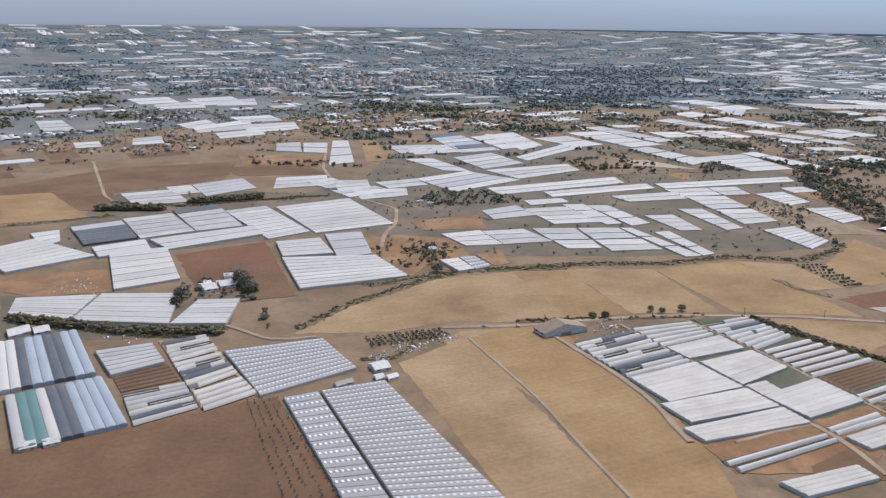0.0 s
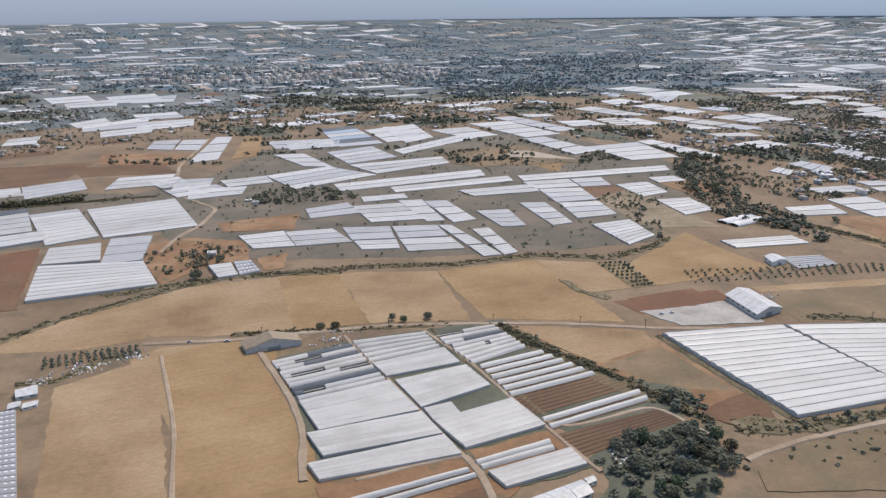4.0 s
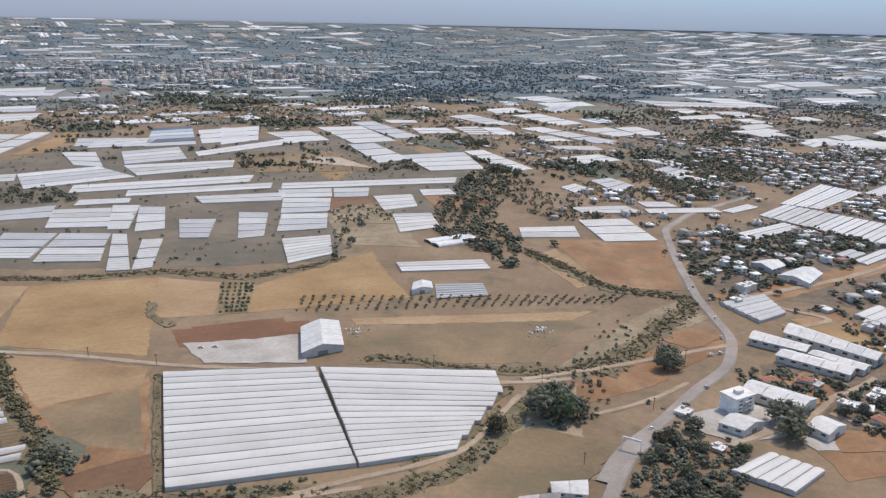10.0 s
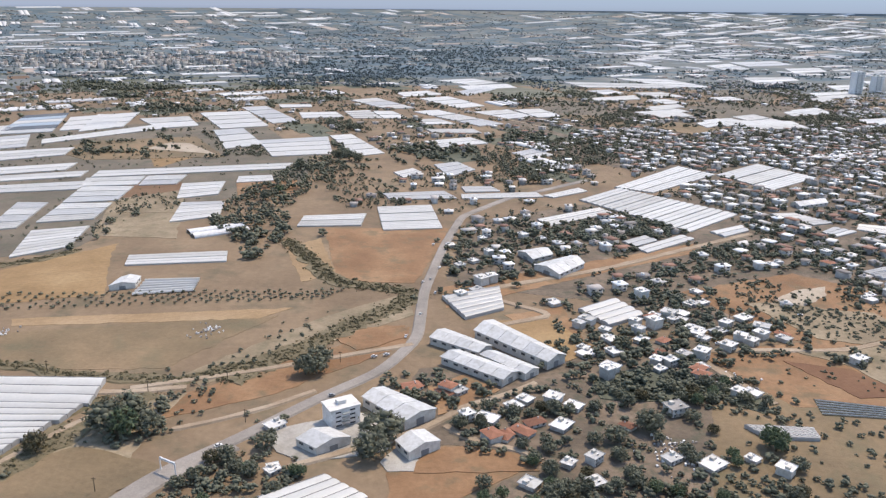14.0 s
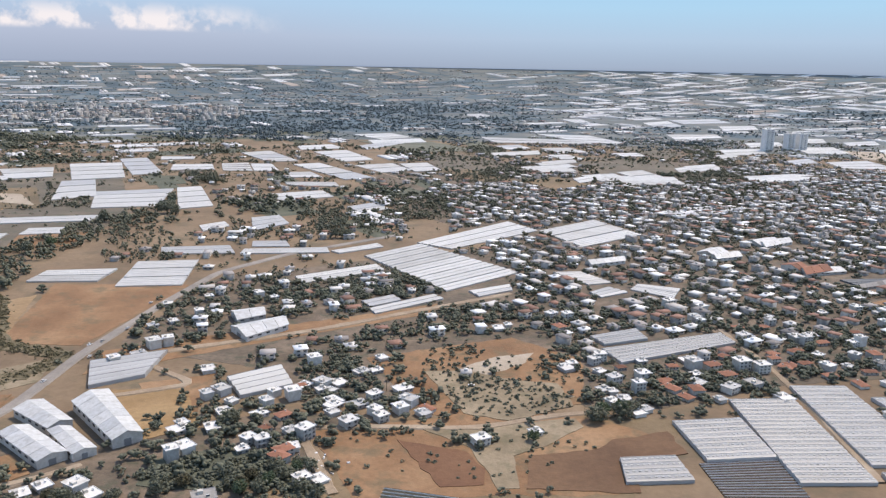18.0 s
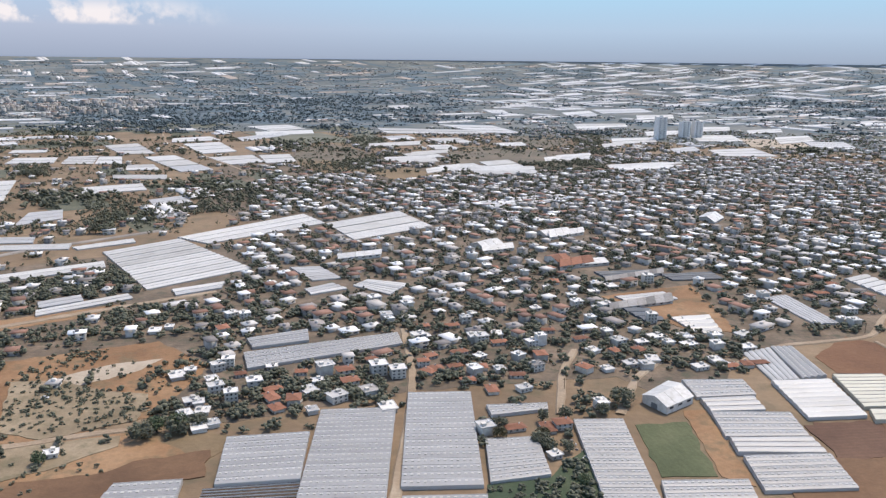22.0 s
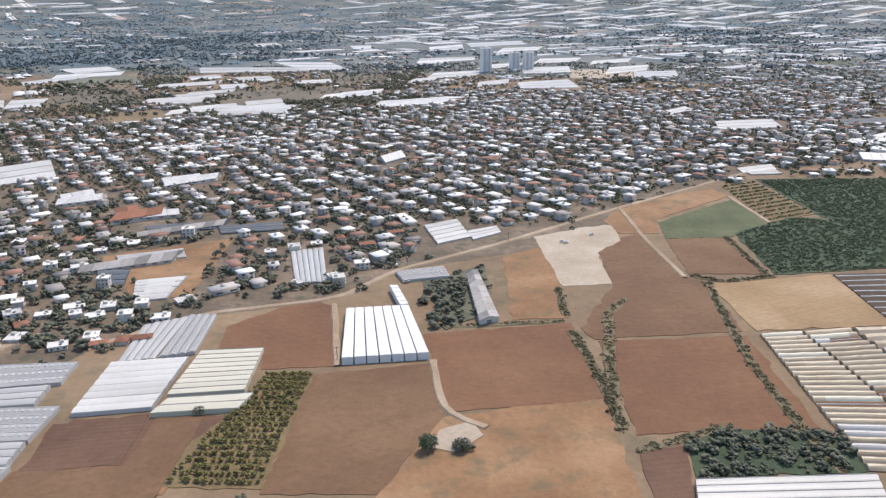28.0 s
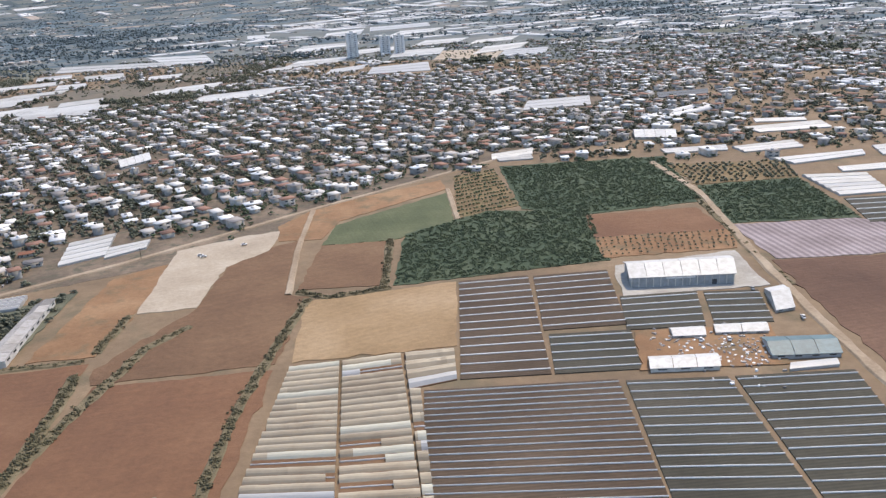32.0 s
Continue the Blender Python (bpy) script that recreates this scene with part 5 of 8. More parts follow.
greenhouse(-288.9, 599.6, -258.3, 622.2, -218.7, 568.7, -250.4, 544.1, 5, 'g', 'lglgl')
greenhouse(694.4, 593.2, 718.3, 608.2, 722.3, 593.1, 700.5, 582.2, 3, 's')
greenhouse(35.5, 605.1, 69.4, 609.7, 77.6, 577.1, 48.6, 571.5, 2, 'g')
greenhouse(71.4, 609.7, 103.5, 614.5, 113.6, 584.8, 80.5, 577, 2, 'g')
greenhouse(216.8, 618.9, 246, 633.3, 256.9, 589.7, 235.7, 566, 8, 'w')
greenhouse(1176.1, 647.6, 1201.2, 649.3, 1198.3, 573.4, 1173.2, 573.5, 13, 'n')
greenhouse(1257.4, 624.5, 1275.4, 623.3, 1270.3, 598.1, 1252.4, 599.2, 5, 'N')
greenhouse(1229.3, 624.7, 1255.4, 625.5, 1249.4, 598.2, 1225.3, 598.4, 5, 'N')
greenhouse(-217.8, 635, -189.2, 656.6, -132.7, 576.9, -158.3, 552.3, 10, 'w')
greenhouse(993.8, 631.6, 996.8, 631.7, 1002.9, 609.4, 999.9, 608.6, 1, 'W')
greenhouse(-261.3, 631.9, -232.6, 658.3, -188.1, 588.3, -217.7, 568.7, 5, 'g', 'dlgll')
greenhouse(1203.2, 648.3, 1230.4, 650.1, 1226.3, 602.5, 1200.3, 601.7, 8, 'n')
greenhouse(580.8, 624.1, 611.8, 655.5, 618.8, 647.5, 585.8, 615.1, 2, 'w')
greenhouse(893, 644.1, 907.9, 647.9, 907.8, 622, 898.8, 619.2, 4, 'w')
greenhouse(888, 642.2, 903.9, 647, 907.8, 624, 894.9, 621.2, 3, 'w')
greenhouse(131.7, 657.7, 156.6, 663.2, 169.4, 613.6, 151.6, 610.2, 4, 'g')
greenhouse(573.9, 637.1, 588.9, 651.3, 595.9, 641.3, 580.8, 627.1, 2, 'g')
greenhouse(-180.3, 653.7, -124.2, 694.7, -72.5, 607.4, -127.7, 573, 10, 'w')
greenhouse(866, 656, 880, 656.2, 884.9, 637.2, 875, 634.9, 3, 'd')
greenhouse(994.8, 650.7, 1014.8, 657.7, 1017.8, 644.6, 998.8, 639.7, 4, 's')
greenhouse(165.5, 686.2, 187.1, 688, 203.7, 622.9, 189, 614.4, 4, 'w')
greenhouse(31.2, 671, 69.1, 683.6, 93.5, 630.4, 54.5, 619.8, 4, 'w')
greenhouse(944.6, 679.7, 954.8, 638.5, 967.8, 639.7, 958.7, 685.8, 6, 'g')
greenhouse(-4.4, 660.6, 25.2, 683.8, 42.2, 648.3, 6.6, 630.4, 2, 'g')
greenhouse(87.3, 690.6, 106.1, 693.2, 132.7, 630.8, 116.4, 620.3, 3, 'w')
greenhouse(66.1, 691.5, 85.3, 696.5, 109.4, 626.3, 96.5, 622.5, 3, 'w')
greenhouse(631.5, 665.4, 655.1, 683.6, 657.1, 670.5, 638.4, 654.4, 2, 'w')
greenhouse(372.2, 673.5, 411.6, 684.6, 413.6, 654, 374.2, 646.9, 2, 'w')
greenhouse(197.7, 686.4, 230.7, 692.9, 240, 649.2, 208.7, 635.9, 3, 'w')
greenhouse(701.4, 672.6, 713.3, 685.7, 724.3, 675.7, 707.4, 662.6, 3, 'w')
greenhouse(866.1, 675, 893.1, 685.9, 899, 672.9, 872.1, 664.9, 3, 'g')
greenhouse(415.6, 703.5, 451.8, 713.8, 465.6, 653.1, 429.4, 644.4, 3, 'w')
greenhouse(726.3, 681.8, 748.6, 666.6, 756.6, 688.6, 732.6, 694.7, 6, 'w')
greenhouse(278.2, 699, 306.3, 706.6, 317.2, 666.2, 291.1, 647.7, 5, 'w')
greenhouse(-332.3, 689.1, -293.8, 713.5, -259.3, 665, -297.8, 643.5, 4, 'w')
greenhouse(524.5, 682.4, 568.1, 719.5, 576.1, 705.5, 533.4, 666.5, 2, 'w')
greenhouse(682.4, 716.1, 699.4, 720, 717.3, 695.8, 702.4, 688.8, 4, 'g')
greenhouse(1354.3, 722.6, 1377.2, 722.2, 1371, 686.9, 1347.2, 686.2, 5, 'N')
greenhouse(1025.4, 712.1, 1040.4, 721.3, 1042.4, 709.2, 1028.5, 697, 3, 'w')
greenhouse(33, 704.3, 67.9, 718, 74, 701.2, 39.1, 684.6, 1, 'w')
greenhouse(1003.7, 722.8, 1020.3, 734.4, 1027.4, 702, 1011.7, 690.8, 5, 'w')
greenhouse(899.2, 722.6, 930.5, 730.7, 933.5, 715.7, 904.2, 709.6, 2, 'd')
greenhouse(184.1, 738.7, 221.7, 744.4, 230.7, 698.8, 196.7, 687.4, 3, 'w')
greenhouse(861.2, 724, 893.3, 731.7, 897.2, 717.7, 867.2, 709.9, 2, 'd')
greenhouse(556.3, 741.3, 589.4, 783.8, 661.2, 711.5, 619.3, 662.8, 9, 'w')
greenhouse(-303.7, 723.2, -284.9, 734.9, -262.2, 704.9, -282, 690.2, 4, 'p')
greenhouse(-126.2, 731.6, -77, 745.4, -72, 712.4, -111.3, 689.9, 2, 'w')
greenhouse(113.9, 731.4, 181.2, 759.5, 185.1, 728.7, 128.8, 708.6, 2, 'w')
greenhouse(-146.9, 725.7, -108.6, 752, -87.8, 729.8, -123.2, 698.6, 2, 'w')
greenhouse(412.7, 744, 456.8, 757.6, 468.7, 734.9, 421.6, 724.4, 2, 'g')
greenhouse(1354.5, 765.2, 1385.3, 762.7, 1378.2, 727.3, 1354.3, 725.6, 6, 'w')
greenhouse(-282.9, 735.9, -245.5, 773.8, -217.9, 729.3, -252.4, 688.4, 4, 'g')
greenhouse(254, 758, 284.1, 770, 294.1, 726.7, 269.9, 709.6, 4, 'w')
greenhouse(470.6, 748.6, 525.6, 762.2, 531.6, 746.3, 472.5, 733.7, 1, 'w')
greenhouse(530.6, 752.3, 558.3, 780.8, 565.3, 769.8, 538.6, 745.4, 1, 'w')
greenhouse(171.2, 768.3, 213.8, 782, 221.7, 749.3, 183.1, 738.7, 2, 'w')
greenhouse(52.9, 743.8, 158.7, 795.5, 163.6, 772.7, 60.9, 722, 2, 'w')
greenhouse(-152.9, 773.2, -120.5, 782, -110.5, 741.4, -138, 720.9, 3, 'w')
greenhouse(468.6, 773.5, 491.6, 777.8, 499.6, 760.9, 473.6, 755.6, 2, 'g')
greenhouse(1378.4, 777, 1404.2, 779.6, 1401.2, 767.5, 1376.4, 766.9, 1, 'w')
greenhouse(215.7, 782, 245, 790.6, 250, 755, 223.7, 747.3, 2, 'w')
greenhouse(-178.5, 765.3, -157.9, 787.7, -130.2, 752.9, -150.9, 732.5, 3, 'w')
greenhouse(-212, 780.7, -164.8, 801.2, -153.9, 749.9, -201.1, 726.5, 3, 'w')
greenhouse(-110.6, 769.5, -73.3, 792.8, -57.4, 762.9, -92.8, 740.5, 2, 'w')
greenhouse(0.1, 755.2, 131.9, 827.3, 137.9, 795.5, 12.1, 725.3, 2, 'w')
greenhouse(288.1, 789.8, 312.8, 797.9, 320.7, 776.4, 294.1, 766.1, 2, 'w')
greenhouse(1353.7, 803.9, 1409.4, 812, 1405.3, 799.9, 1361.6, 788.5, 2, 'w')
greenhouse(-73.3, 792.8, -23, 840.7, 33.6, 798.3, -30.3, 732.9, 4, 'w')
greenhouse(1419.3, 820, 1441.2, 823.7, 1439, 798.3, 1413.3, 796.7, 2, 'w')
greenhouse(167.3, 796.1, 316.2, 850.3, 316.2, 824.8, 173.2, 771.3, 2, 'w')
greenhouse(586.5, 787.1, 651.8, 879.2, 676.8, 845.5, 614.1, 770.7, 3, 'w')
greenhouse(408.9, 821.9, 422.9, 840, 433.1, 824, 420.8, 800.2, 2, 'w')
greenhouse(676.8, 845.5, 725.2, 900.6, 757.9, 842.1, 708.1, 791.7, 3, 'w')
greenhouse(1345.8, 837.7, 1385.7, 847.1, 1383.6, 826.8, 1347.7, 822.3, 3, 'w')
greenhouse(1304.8, 842.6, 1344.8, 844.9, 1340.8, 829.6, 1304.8, 831.3, 1, 'g')
greenhouse(1206.1, 849.6, 1228.4, 852.3, 1228.4, 836.9, 1208.2, 835.2, 1, 'w')
greenhouse(1205.1, 854.8, 1232.4, 867.6, 1229.4, 849.2, 1204.1, 840.4, 2, 'w')
greenhouse(439.1, 860, 458, 875.2, 476.8, 840.3, 456.9, 809.4, 3, 'g')
greenhouse(-3.3, 850.3, 89.3, 899.4, 100.4, 861, 32.6, 804.2, 3, 'w')
greenhouse(1374, 893.3, 1428.8, 901.3, 1424.7, 876.9, 1376.9, 873.8, 2, 'w')
greenhouse(-97.3, 908.5, -65.9, 918.2, -16.1, 837.8, -46.8, 841.2, 3, 'w')
greenhouse(1391.1, 920.6, 1423.9, 914.7, 1420.8, 903.6, 1388, 907.4, 1, 'w')
greenhouse(506.1, 925.6, 526.1, 950.7, 546.7, 920.8, 524.9, 895.9, 2, 'w')
greenhouse(-41.4, 925.6, 3.1, 966.8, 41.3, 897, -4.3, 856.2, 4, 'w')
greenhouse(248.5, 963.7, 313.4, 997.5, 340.9, 897.9, 289.1, 878.3, 4, 'w')
greenhouse(313.4, 1004.4, 333.7, 1017.4, 388.7, 907, 364, 887.7, 4, 'w')
greenhouse(-204.8, 1039.1, -185.1, 1041.9, -149.3, 877.5, -173.8, 856.2, 3, 'w')
greenhouse(-522.3, 971.8, -497.3, 989.1, -471.6, 945.2, -496.6, 928.8, 2, 'w')
greenhouse(416.1, 981.8, 449.1, 1005, 465.1, 962.7, 438.2, 945.5, 2, 'w')
greenhouse(426.5, 988, 462.2, 1013.4, 483.3, 976.1, 448.2, 953.7, 2, 'w')
greenhouse(179, 1023.8, 206.4, 1041.8, 262.4, 938.3, 234.1, 910, 3, 'w')
greenhouse(32.2, 939.3, 105.4, 1060.9, 121.3, 1025.5, 46.2, 914.5, 2, 'w')
greenhouse(-238.7, 1014.7, -208.4, 1018.6, -191.6, 935.1, -221, 939.9, 2, 'w')
greenhouse(-271.1, 1005, -243.6, 1018.5, -223, 938.9, -255.4, 943.6, 2, 'w')
greenhouse(-101.5, 985.4, -46.7, 1032.5, -33.4, 966.5, -86.6, 939.3, 3, 'w')
greenhouse(-130, 1001.6, -69.8, 1021.7, -42.5, 963.5, -104.3, 946, 2, 'g')
greenhouse(-465.3, 1017.9, -439.4, 1046.7, -409.8, 984.6, -441.7, 962.5, 2, 'w')
greenhouse(1252.7, 1056.4, 1307.4, 1067.2, 1299.2, 1018.7, 1242.6, 1009.9, 3, 'g')
greenhouse(1363.7, 1060.4, 1409.8, 1066.2, 1401.7, 1041.7, 1357.6, 1032.6, 2, 'd')
greenhouse(408.3, 1064.8, 462.3, 1074.1, 474.2, 1042.5, 420.6, 1038.6, 1, 'w')
greenhouse(-86.7, 1103.6, -49.8, 1137.9, 14.9, 987.9, -32.4, 960.7, 6, 'b')
greenhouse(59.7, 1098.3, 109.5, 1126.8, 152.1, 1051.8, 116.3, 1024.4, 2, 'w')
greenhouse(-7.4, 1129.2, 26.4, 1133.5, 64, 1022.2, 41.8, 990.8, 4, 'w')
greenhouse(-26.1, 1098.4, 34.2, 1155.7, 71.9, 1031.7, 18.8, 994.6, 3, 'w')
greenhouse(-377.8, 1082, -329.2, 1135.5, -305.5, 1079.5, -353.1, 1031.6, 2, 'w')
greenhouse(1225.3, 1126, 1251.8, 1154.4, 1254.8, 1133.4, 1224.3, 1098.9, 2, 'w')
greenhouse(110.6, 1159.7, 164.2, 1186.2, 230, 1061.7, 184.9, 1032.6, 4, 'w')
greenhouse(388.7, 1140.1, 414.8, 1150.7, 441.3, 1106.3, 406.4, 1099.4, 2, 'w')
greenhouse(-682.4, 1166.7, -650.3, 1184.7, -577.4, 1085.6, -613.4, 1063.6, 3, 'w')
greenhouse(776.1, 1181.6, 848.6, 1194.7, 850.4, 1130.8, 783, 1114, 2, 'w')
greenhouse(726.1, 1156, 762, 1205.1, 765, 1160.4, 730.9, 1118.9, 2, 'w')
greenhouse(768, 1193.8, 848.6, 1184.7, 847.4, 1137.8, 764, 1146.2, 2, 'w')
greenhouse(736.8, 1185.8, 778.1, 1210.9, 796.2, 1162.4, 757.9, 1137.1, 2, 'w')
greenhouse(-429.1, 1134.5, -378.3, 1242.6, -337.1, 1134.6, -400.6, 1079.3, 2, 'w')
greenhouse(376, 1214.1, 404.1, 1237.8, 497.5, 1115.8, 470.3, 1093.2, 3, 'w')
greenhouse(143.4, 1222.3, 171.8, 1241, 255.5, 1102, 229, 1081.4, 4, 'g')
greenhouse(232.8, 1183, 277.8, 1195.6, 299.9, 1146.1, 251.5, 1130.3, 2, 'w')
greenhouse(-366.6, 1175.3, -299.4, 1217.9, -272.9, 1142.7, -332.2, 1087.4, 3, 'w')
greenhouse(-463.7, 1163.7, -441.6, 1227.9, -391.4, 1154.4, -428.2, 1118.1, 2, 'w')
greenhouse(286.7, 1205.4, 316.2, 1221.5, 347.6, 1143.1, 312.7, 1138.6, 4, 't')
greenhouse(322.1, 1210.9, 348.7, 1214.4, 378.8, 1148.6, 349.6, 1143.2, 2, 'w')
greenhouse(784.2, 1225, 819, 1252.2, 841.6, 1176.8, 807.8, 1152.1, 2, 'w')
greenhouse(933.5, 1202.5, 976.9, 1239.3, 1034.5, 1224, 948.6, 1169.6, 2, 'w')
greenhouse(940.5, 1220.9, 1010.8, 1252, 1004.8, 1194.3, 938.6, 1171.3, 2, 'w')
greenhouse(452.7, 1222.1, 497.8, 1254.3, 533.4, 1187.5, 501.6, 1159.7, 2, 'w')
greenhouse(507.5, 1251.7, 541.7, 1269.8, 570.2, 1193.7, 538.4, 1177.5, 2, 'w')
greenhouse(936.5, 1216.7, 1006.7, 1253.9, 1036.5, 1249.7, 934.5, 1181.3, 2, 'w')
greenhouse(678.1, 1251.5, 723, 1286.4, 736.9, 1220.3, 693.3, 1199.8, 2, 'w')
greenhouse(666.3, 1253.4, 723, 1285.4, 726, 1244.7, 671.3, 1214.9, 2, 'w')
greenhouse(183.7, 1259.6, 226.9, 1268.9, 235.8, 1240.6, 197.3, 1225.6, 1, 'w')
greenhouse(683.2, 1290.3, 717.2, 1326.8, 741, 1267, 705, 1246.3, 2, 'w')
greenhouse(-415.8, 1264.1, -360.4, 1301.8, -320.1, 1232.5, -372.5, 1197.5, 2, 'w')
greenhouse(865.5, 1279.4, 918, 1330.6, 909.2, 1267.4, 865.3, 1239.8, 2, 'w')
greenhouse(878.5, 1291.9, 914, 1327.4, 923.2, 1270, 886, 1256.4, 2, 'w')
greenhouse(882.5, 1304.6, 930.2, 1342, 928.3, 1280.2, 883.3, 1246.3, 2, 'w')
greenhouse(693.3, 1314.8, 741, 1354.5, 745, 1314.8, 698, 1282.9, 1, 'w')
greenhouse(270, 1327.8, 301.7, 1362.3, 375.1, 1250.2, 337, 1236.5, 3, 'w')
greenhouse(365.5, 1366.1, 406.3, 1399.9, 468.1, 1287.6, 433.6, 1255.2, 3, 'w')
greenhouse(1100.2, 1400.1, 1170.8, 1433.9, 1172.9, 1332.7, 1098.2, 1328.2, 3, 'g')
greenhouse(705.2, 1402.1, 735, 1414.5, 756.2, 1365.7, 724.1, 1348.4, 2, 'w')
greenhouse(1048.9, 1406.6, 1092, 1445.5, 1087.9, 1394, 1045.9, 1353.5, 2, 'g')
greenhouse(623.1, 1411.1, 694.1, 1463.2, 698.1, 1407.2, 629.2, 1366.4, 1, 'w')
greenhouse(805.4, 1447.8, 843.4, 1464.5, 853.3, 1420.5, 816.3, 1404.6, 2, 'w')
greenhouse(961, 1459.7, 997.3, 1489.6, 988.6, 1435, 955.1, 1404.7, 1, 'w')
greenhouse(320.7, 1439.2, 365.7, 1476.3, 400.4, 1423.5, 342.2, 1384.7, 2, 'w')
greenhouse(-607.8, 1422.3, -547.9, 1502.5, -498.2, 1390.4, -568.7, 1353, 2, 'w')
greenhouse(698, 1500.1, 745.2, 1520.5, 771.4, 1451.7, 731, 1430.8, 2, 'w')
greenhouse(1280.8, 1536.9, 1344.4, 1544.7, 1326.7, 1460.4, 1265.4, 1455.5, 3, 'g')
greenhouse(409.5, 1459.4, 453.8, 1563.8, 478.1, 1523, 436.9, 1413.3, 2, 'g')
greenhouse(626.1, 1518.5, 663.2, 1545.2, 683.4, 1495.5, 648.3, 1464.8, 2, 'w')
greenhouse(987.3, 1544.5, 1060.9, 1577.8, 1049.7, 1501.7, 976.3, 1450.3, 2, 'w')
greenhouse(-525.2, 1517.4, -463.8, 1571.6, -423, 1449.5, -487.2, 1420.8, 2, 'w')
greenhouse(-698.1, 1514.1, -640.3, 1568.5, -572.9, 1466.7, -628.6, 1418.7, 2, 'w')
greenhouse(1122.3, 1618.4, 1198.7, 1635.6, 1188.4, 1532.6, 1118.1, 1518.5, 4, 'w')
greenhouse(1258.3, 1606.9, 1329.1, 1650.3, 1303.4, 1552.4, 1232.6, 1497.7, 3, 'w')
greenhouse(-589.2, 1537.3, -521.7, 1603.7, -447.5, 1468.8, -516.8, 1421.2, 2, 'w')
greenhouse(409.4, 1565.1, 492.4, 1619.2, 512.3, 1548.5, 432.1, 1499.5, 1, 'w')
greenhouse(594.3, 1673.8, 784.8, 1659.5, 789.7, 1586.3, 627.1, 1572.7, 2, 'w')
greenhouse(1062.8, 1676.6, 1133.6, 1714.2, 1120.2, 1638, 1052.7, 1594.9, 2, 'w')
greenhouse(363.8, 1664.4, 427.3, 1709.2, 478.4, 1634, 432, 1576.2, 3, 'w')
greenhouse(696.4, 1769.3, 798.1, 1759.3, 854.8, 1599.2, 777.8, 1613.4, 3, 'w')
greenhouse(1254.2, 1736.7, 1331.3, 1789.3, 1306.6, 1704.8, 1236.7, 1665.6, 2, 'w')
greenhouse(1169.9, 1795.4, 1245, 1810.8, 1221.4, 1723.2, 1143.9, 1681.3, 2, 'w')
greenhouse(953.9, 1829.9, 1057.4, 1855.8, 1050.3, 1779.5, 951.2, 1716.3, 2, 'w')
greenhouse(1120.3, 2095.3, 1210.2, 2138.3, 1185.4, 2013.8, 1099.3, 1964.6, 2, 'w')
greenhouse(958.1, 2157.1, 1032.8, 2246.1, 1035.9, 2064.8, 968.8, 1987, 2, 'w')
greenhouse(770.7, 2232.2, 820.7, 2239.5, 835.5, 2120.7, 798.3, 2099, 1, 'w')
greenhouse(1043.1, 2289.4, 1177.2, 2365, 1182.4, 2216.7, 1051.3, 2136.9, 2, 'g')
greenhouse(522.2, 2333.8, 567.9, 2386.2, 610, 2255.4, 568.1, 2199.7, 1, 'w')
greenhouse(-1427.7, 2291.1, -1431.5, 2647.9, -1329.6, 2474.4, -1346.3, 2157.5, 1, 'w')
# sheds and halls
shed(475.6, 477, 497, 463.6, 502.4, 471.1, 481.5, 487.1, 3.2, 'sheet')
shed(493.5, 485.1, 524, 456.6, 531.5, 464, 501.6, 497.9, 3.8, 'sheet')
shed(481.8, 458.7, 507, 440.8, 513.2, 448.9, 488.8, 466.1, 3.2, 'sheet')
shed(497, 463.1, 515.2, 447.2, 520.7, 453, 503.3, 467.3, 2.9, 'sheet')
shed(457.8, 421.7, 475.3, 405.8, 485, 415.7, 464.2, 430.2, 3.8, 'sheet')
shed(441.9, 393.3, 450, 388, 459.5, 396.1, 450.9, 401.7, 2.9, 'sheet')
shed(473.5, 395, 479, 387.9, 488.2, 396.2, 481.9, 403, 3.2, 'sheet')
shed(269.8, 464, 277.8, 434.2, 294.1, 445.4, 285.7, 474.2, 2.9, 'sheet')
shed(313.6, 536.8, 314.2, 523, 325.3, 528.7, 323.3, 539.4, 2.6, 'sheet')
shed(26.1, 391.8, 31.6, 382.3, 55.4, 394.1, 50.4, 403.3, 2.3, 'barn')
shed(520.5, 579.4, 541.5, 598.8, 548.3, 585.7, 533.6, 564.8, 2.9, 'sheet')
shed(512, 603.8, 526.5, 613.1, 532.2, 600.6, 520.6, 589.5, 2.6, 'sheet')
shed(794, 774.6, 814.4, 790, 816.2, 774.7, 795.7, 763.2, 2.0, 'sheet')
shed(840.4, 824.3, 867.1, 845.1, 867.5, 828.9, 841.2, 807.1, 2.0, 'sheet')
shed(842.8, 744.7, 861.2, 757, 864, 740.7, 841.7, 725.9, 2.6, 'red')
shed(864, 706.4, 903.3, 734.7, 901.7, 722.3, 865.6, 701.6, 1.6, 'grey')
shed(860.3, 657.1, 895.9, 681.3, 895.3, 666.1, 860.3, 649.1, 1.6, 'grey')
shed(704.7, 744.7, 731.8, 760.5, 732.7, 747.7, 708.1, 732.9, 2.3, 'sheet')
shed(856.8, 542.2, 869.4, 556.8, 875.9, 542.7, 863.9, 532, 2.9, 'sheet')
shed(1024.5, 643.5, 1028.7, 594.2, 1035.9, 598.1, 1029.3, 649.7, 2.3, 'grey')
shed(786.7, 784.4, 799.7, 800.4, 810.6, 782.5, 797.1, 769.4, 1.7, 'sheet')
shed(830.8, 828, 851.8, 843, 859.5, 826, 839.6, 813.5, 1.7, 'sheet')
shed(833.7, 751.1, 843.1, 759.1, 851.2, 744.2, 841.5, 735.9, 2.6, 'red')
shed(850.2, 746.5, 868.5, 753.8, 873.1, 741.9, 855.5, 735, 2.0, 'sheet')
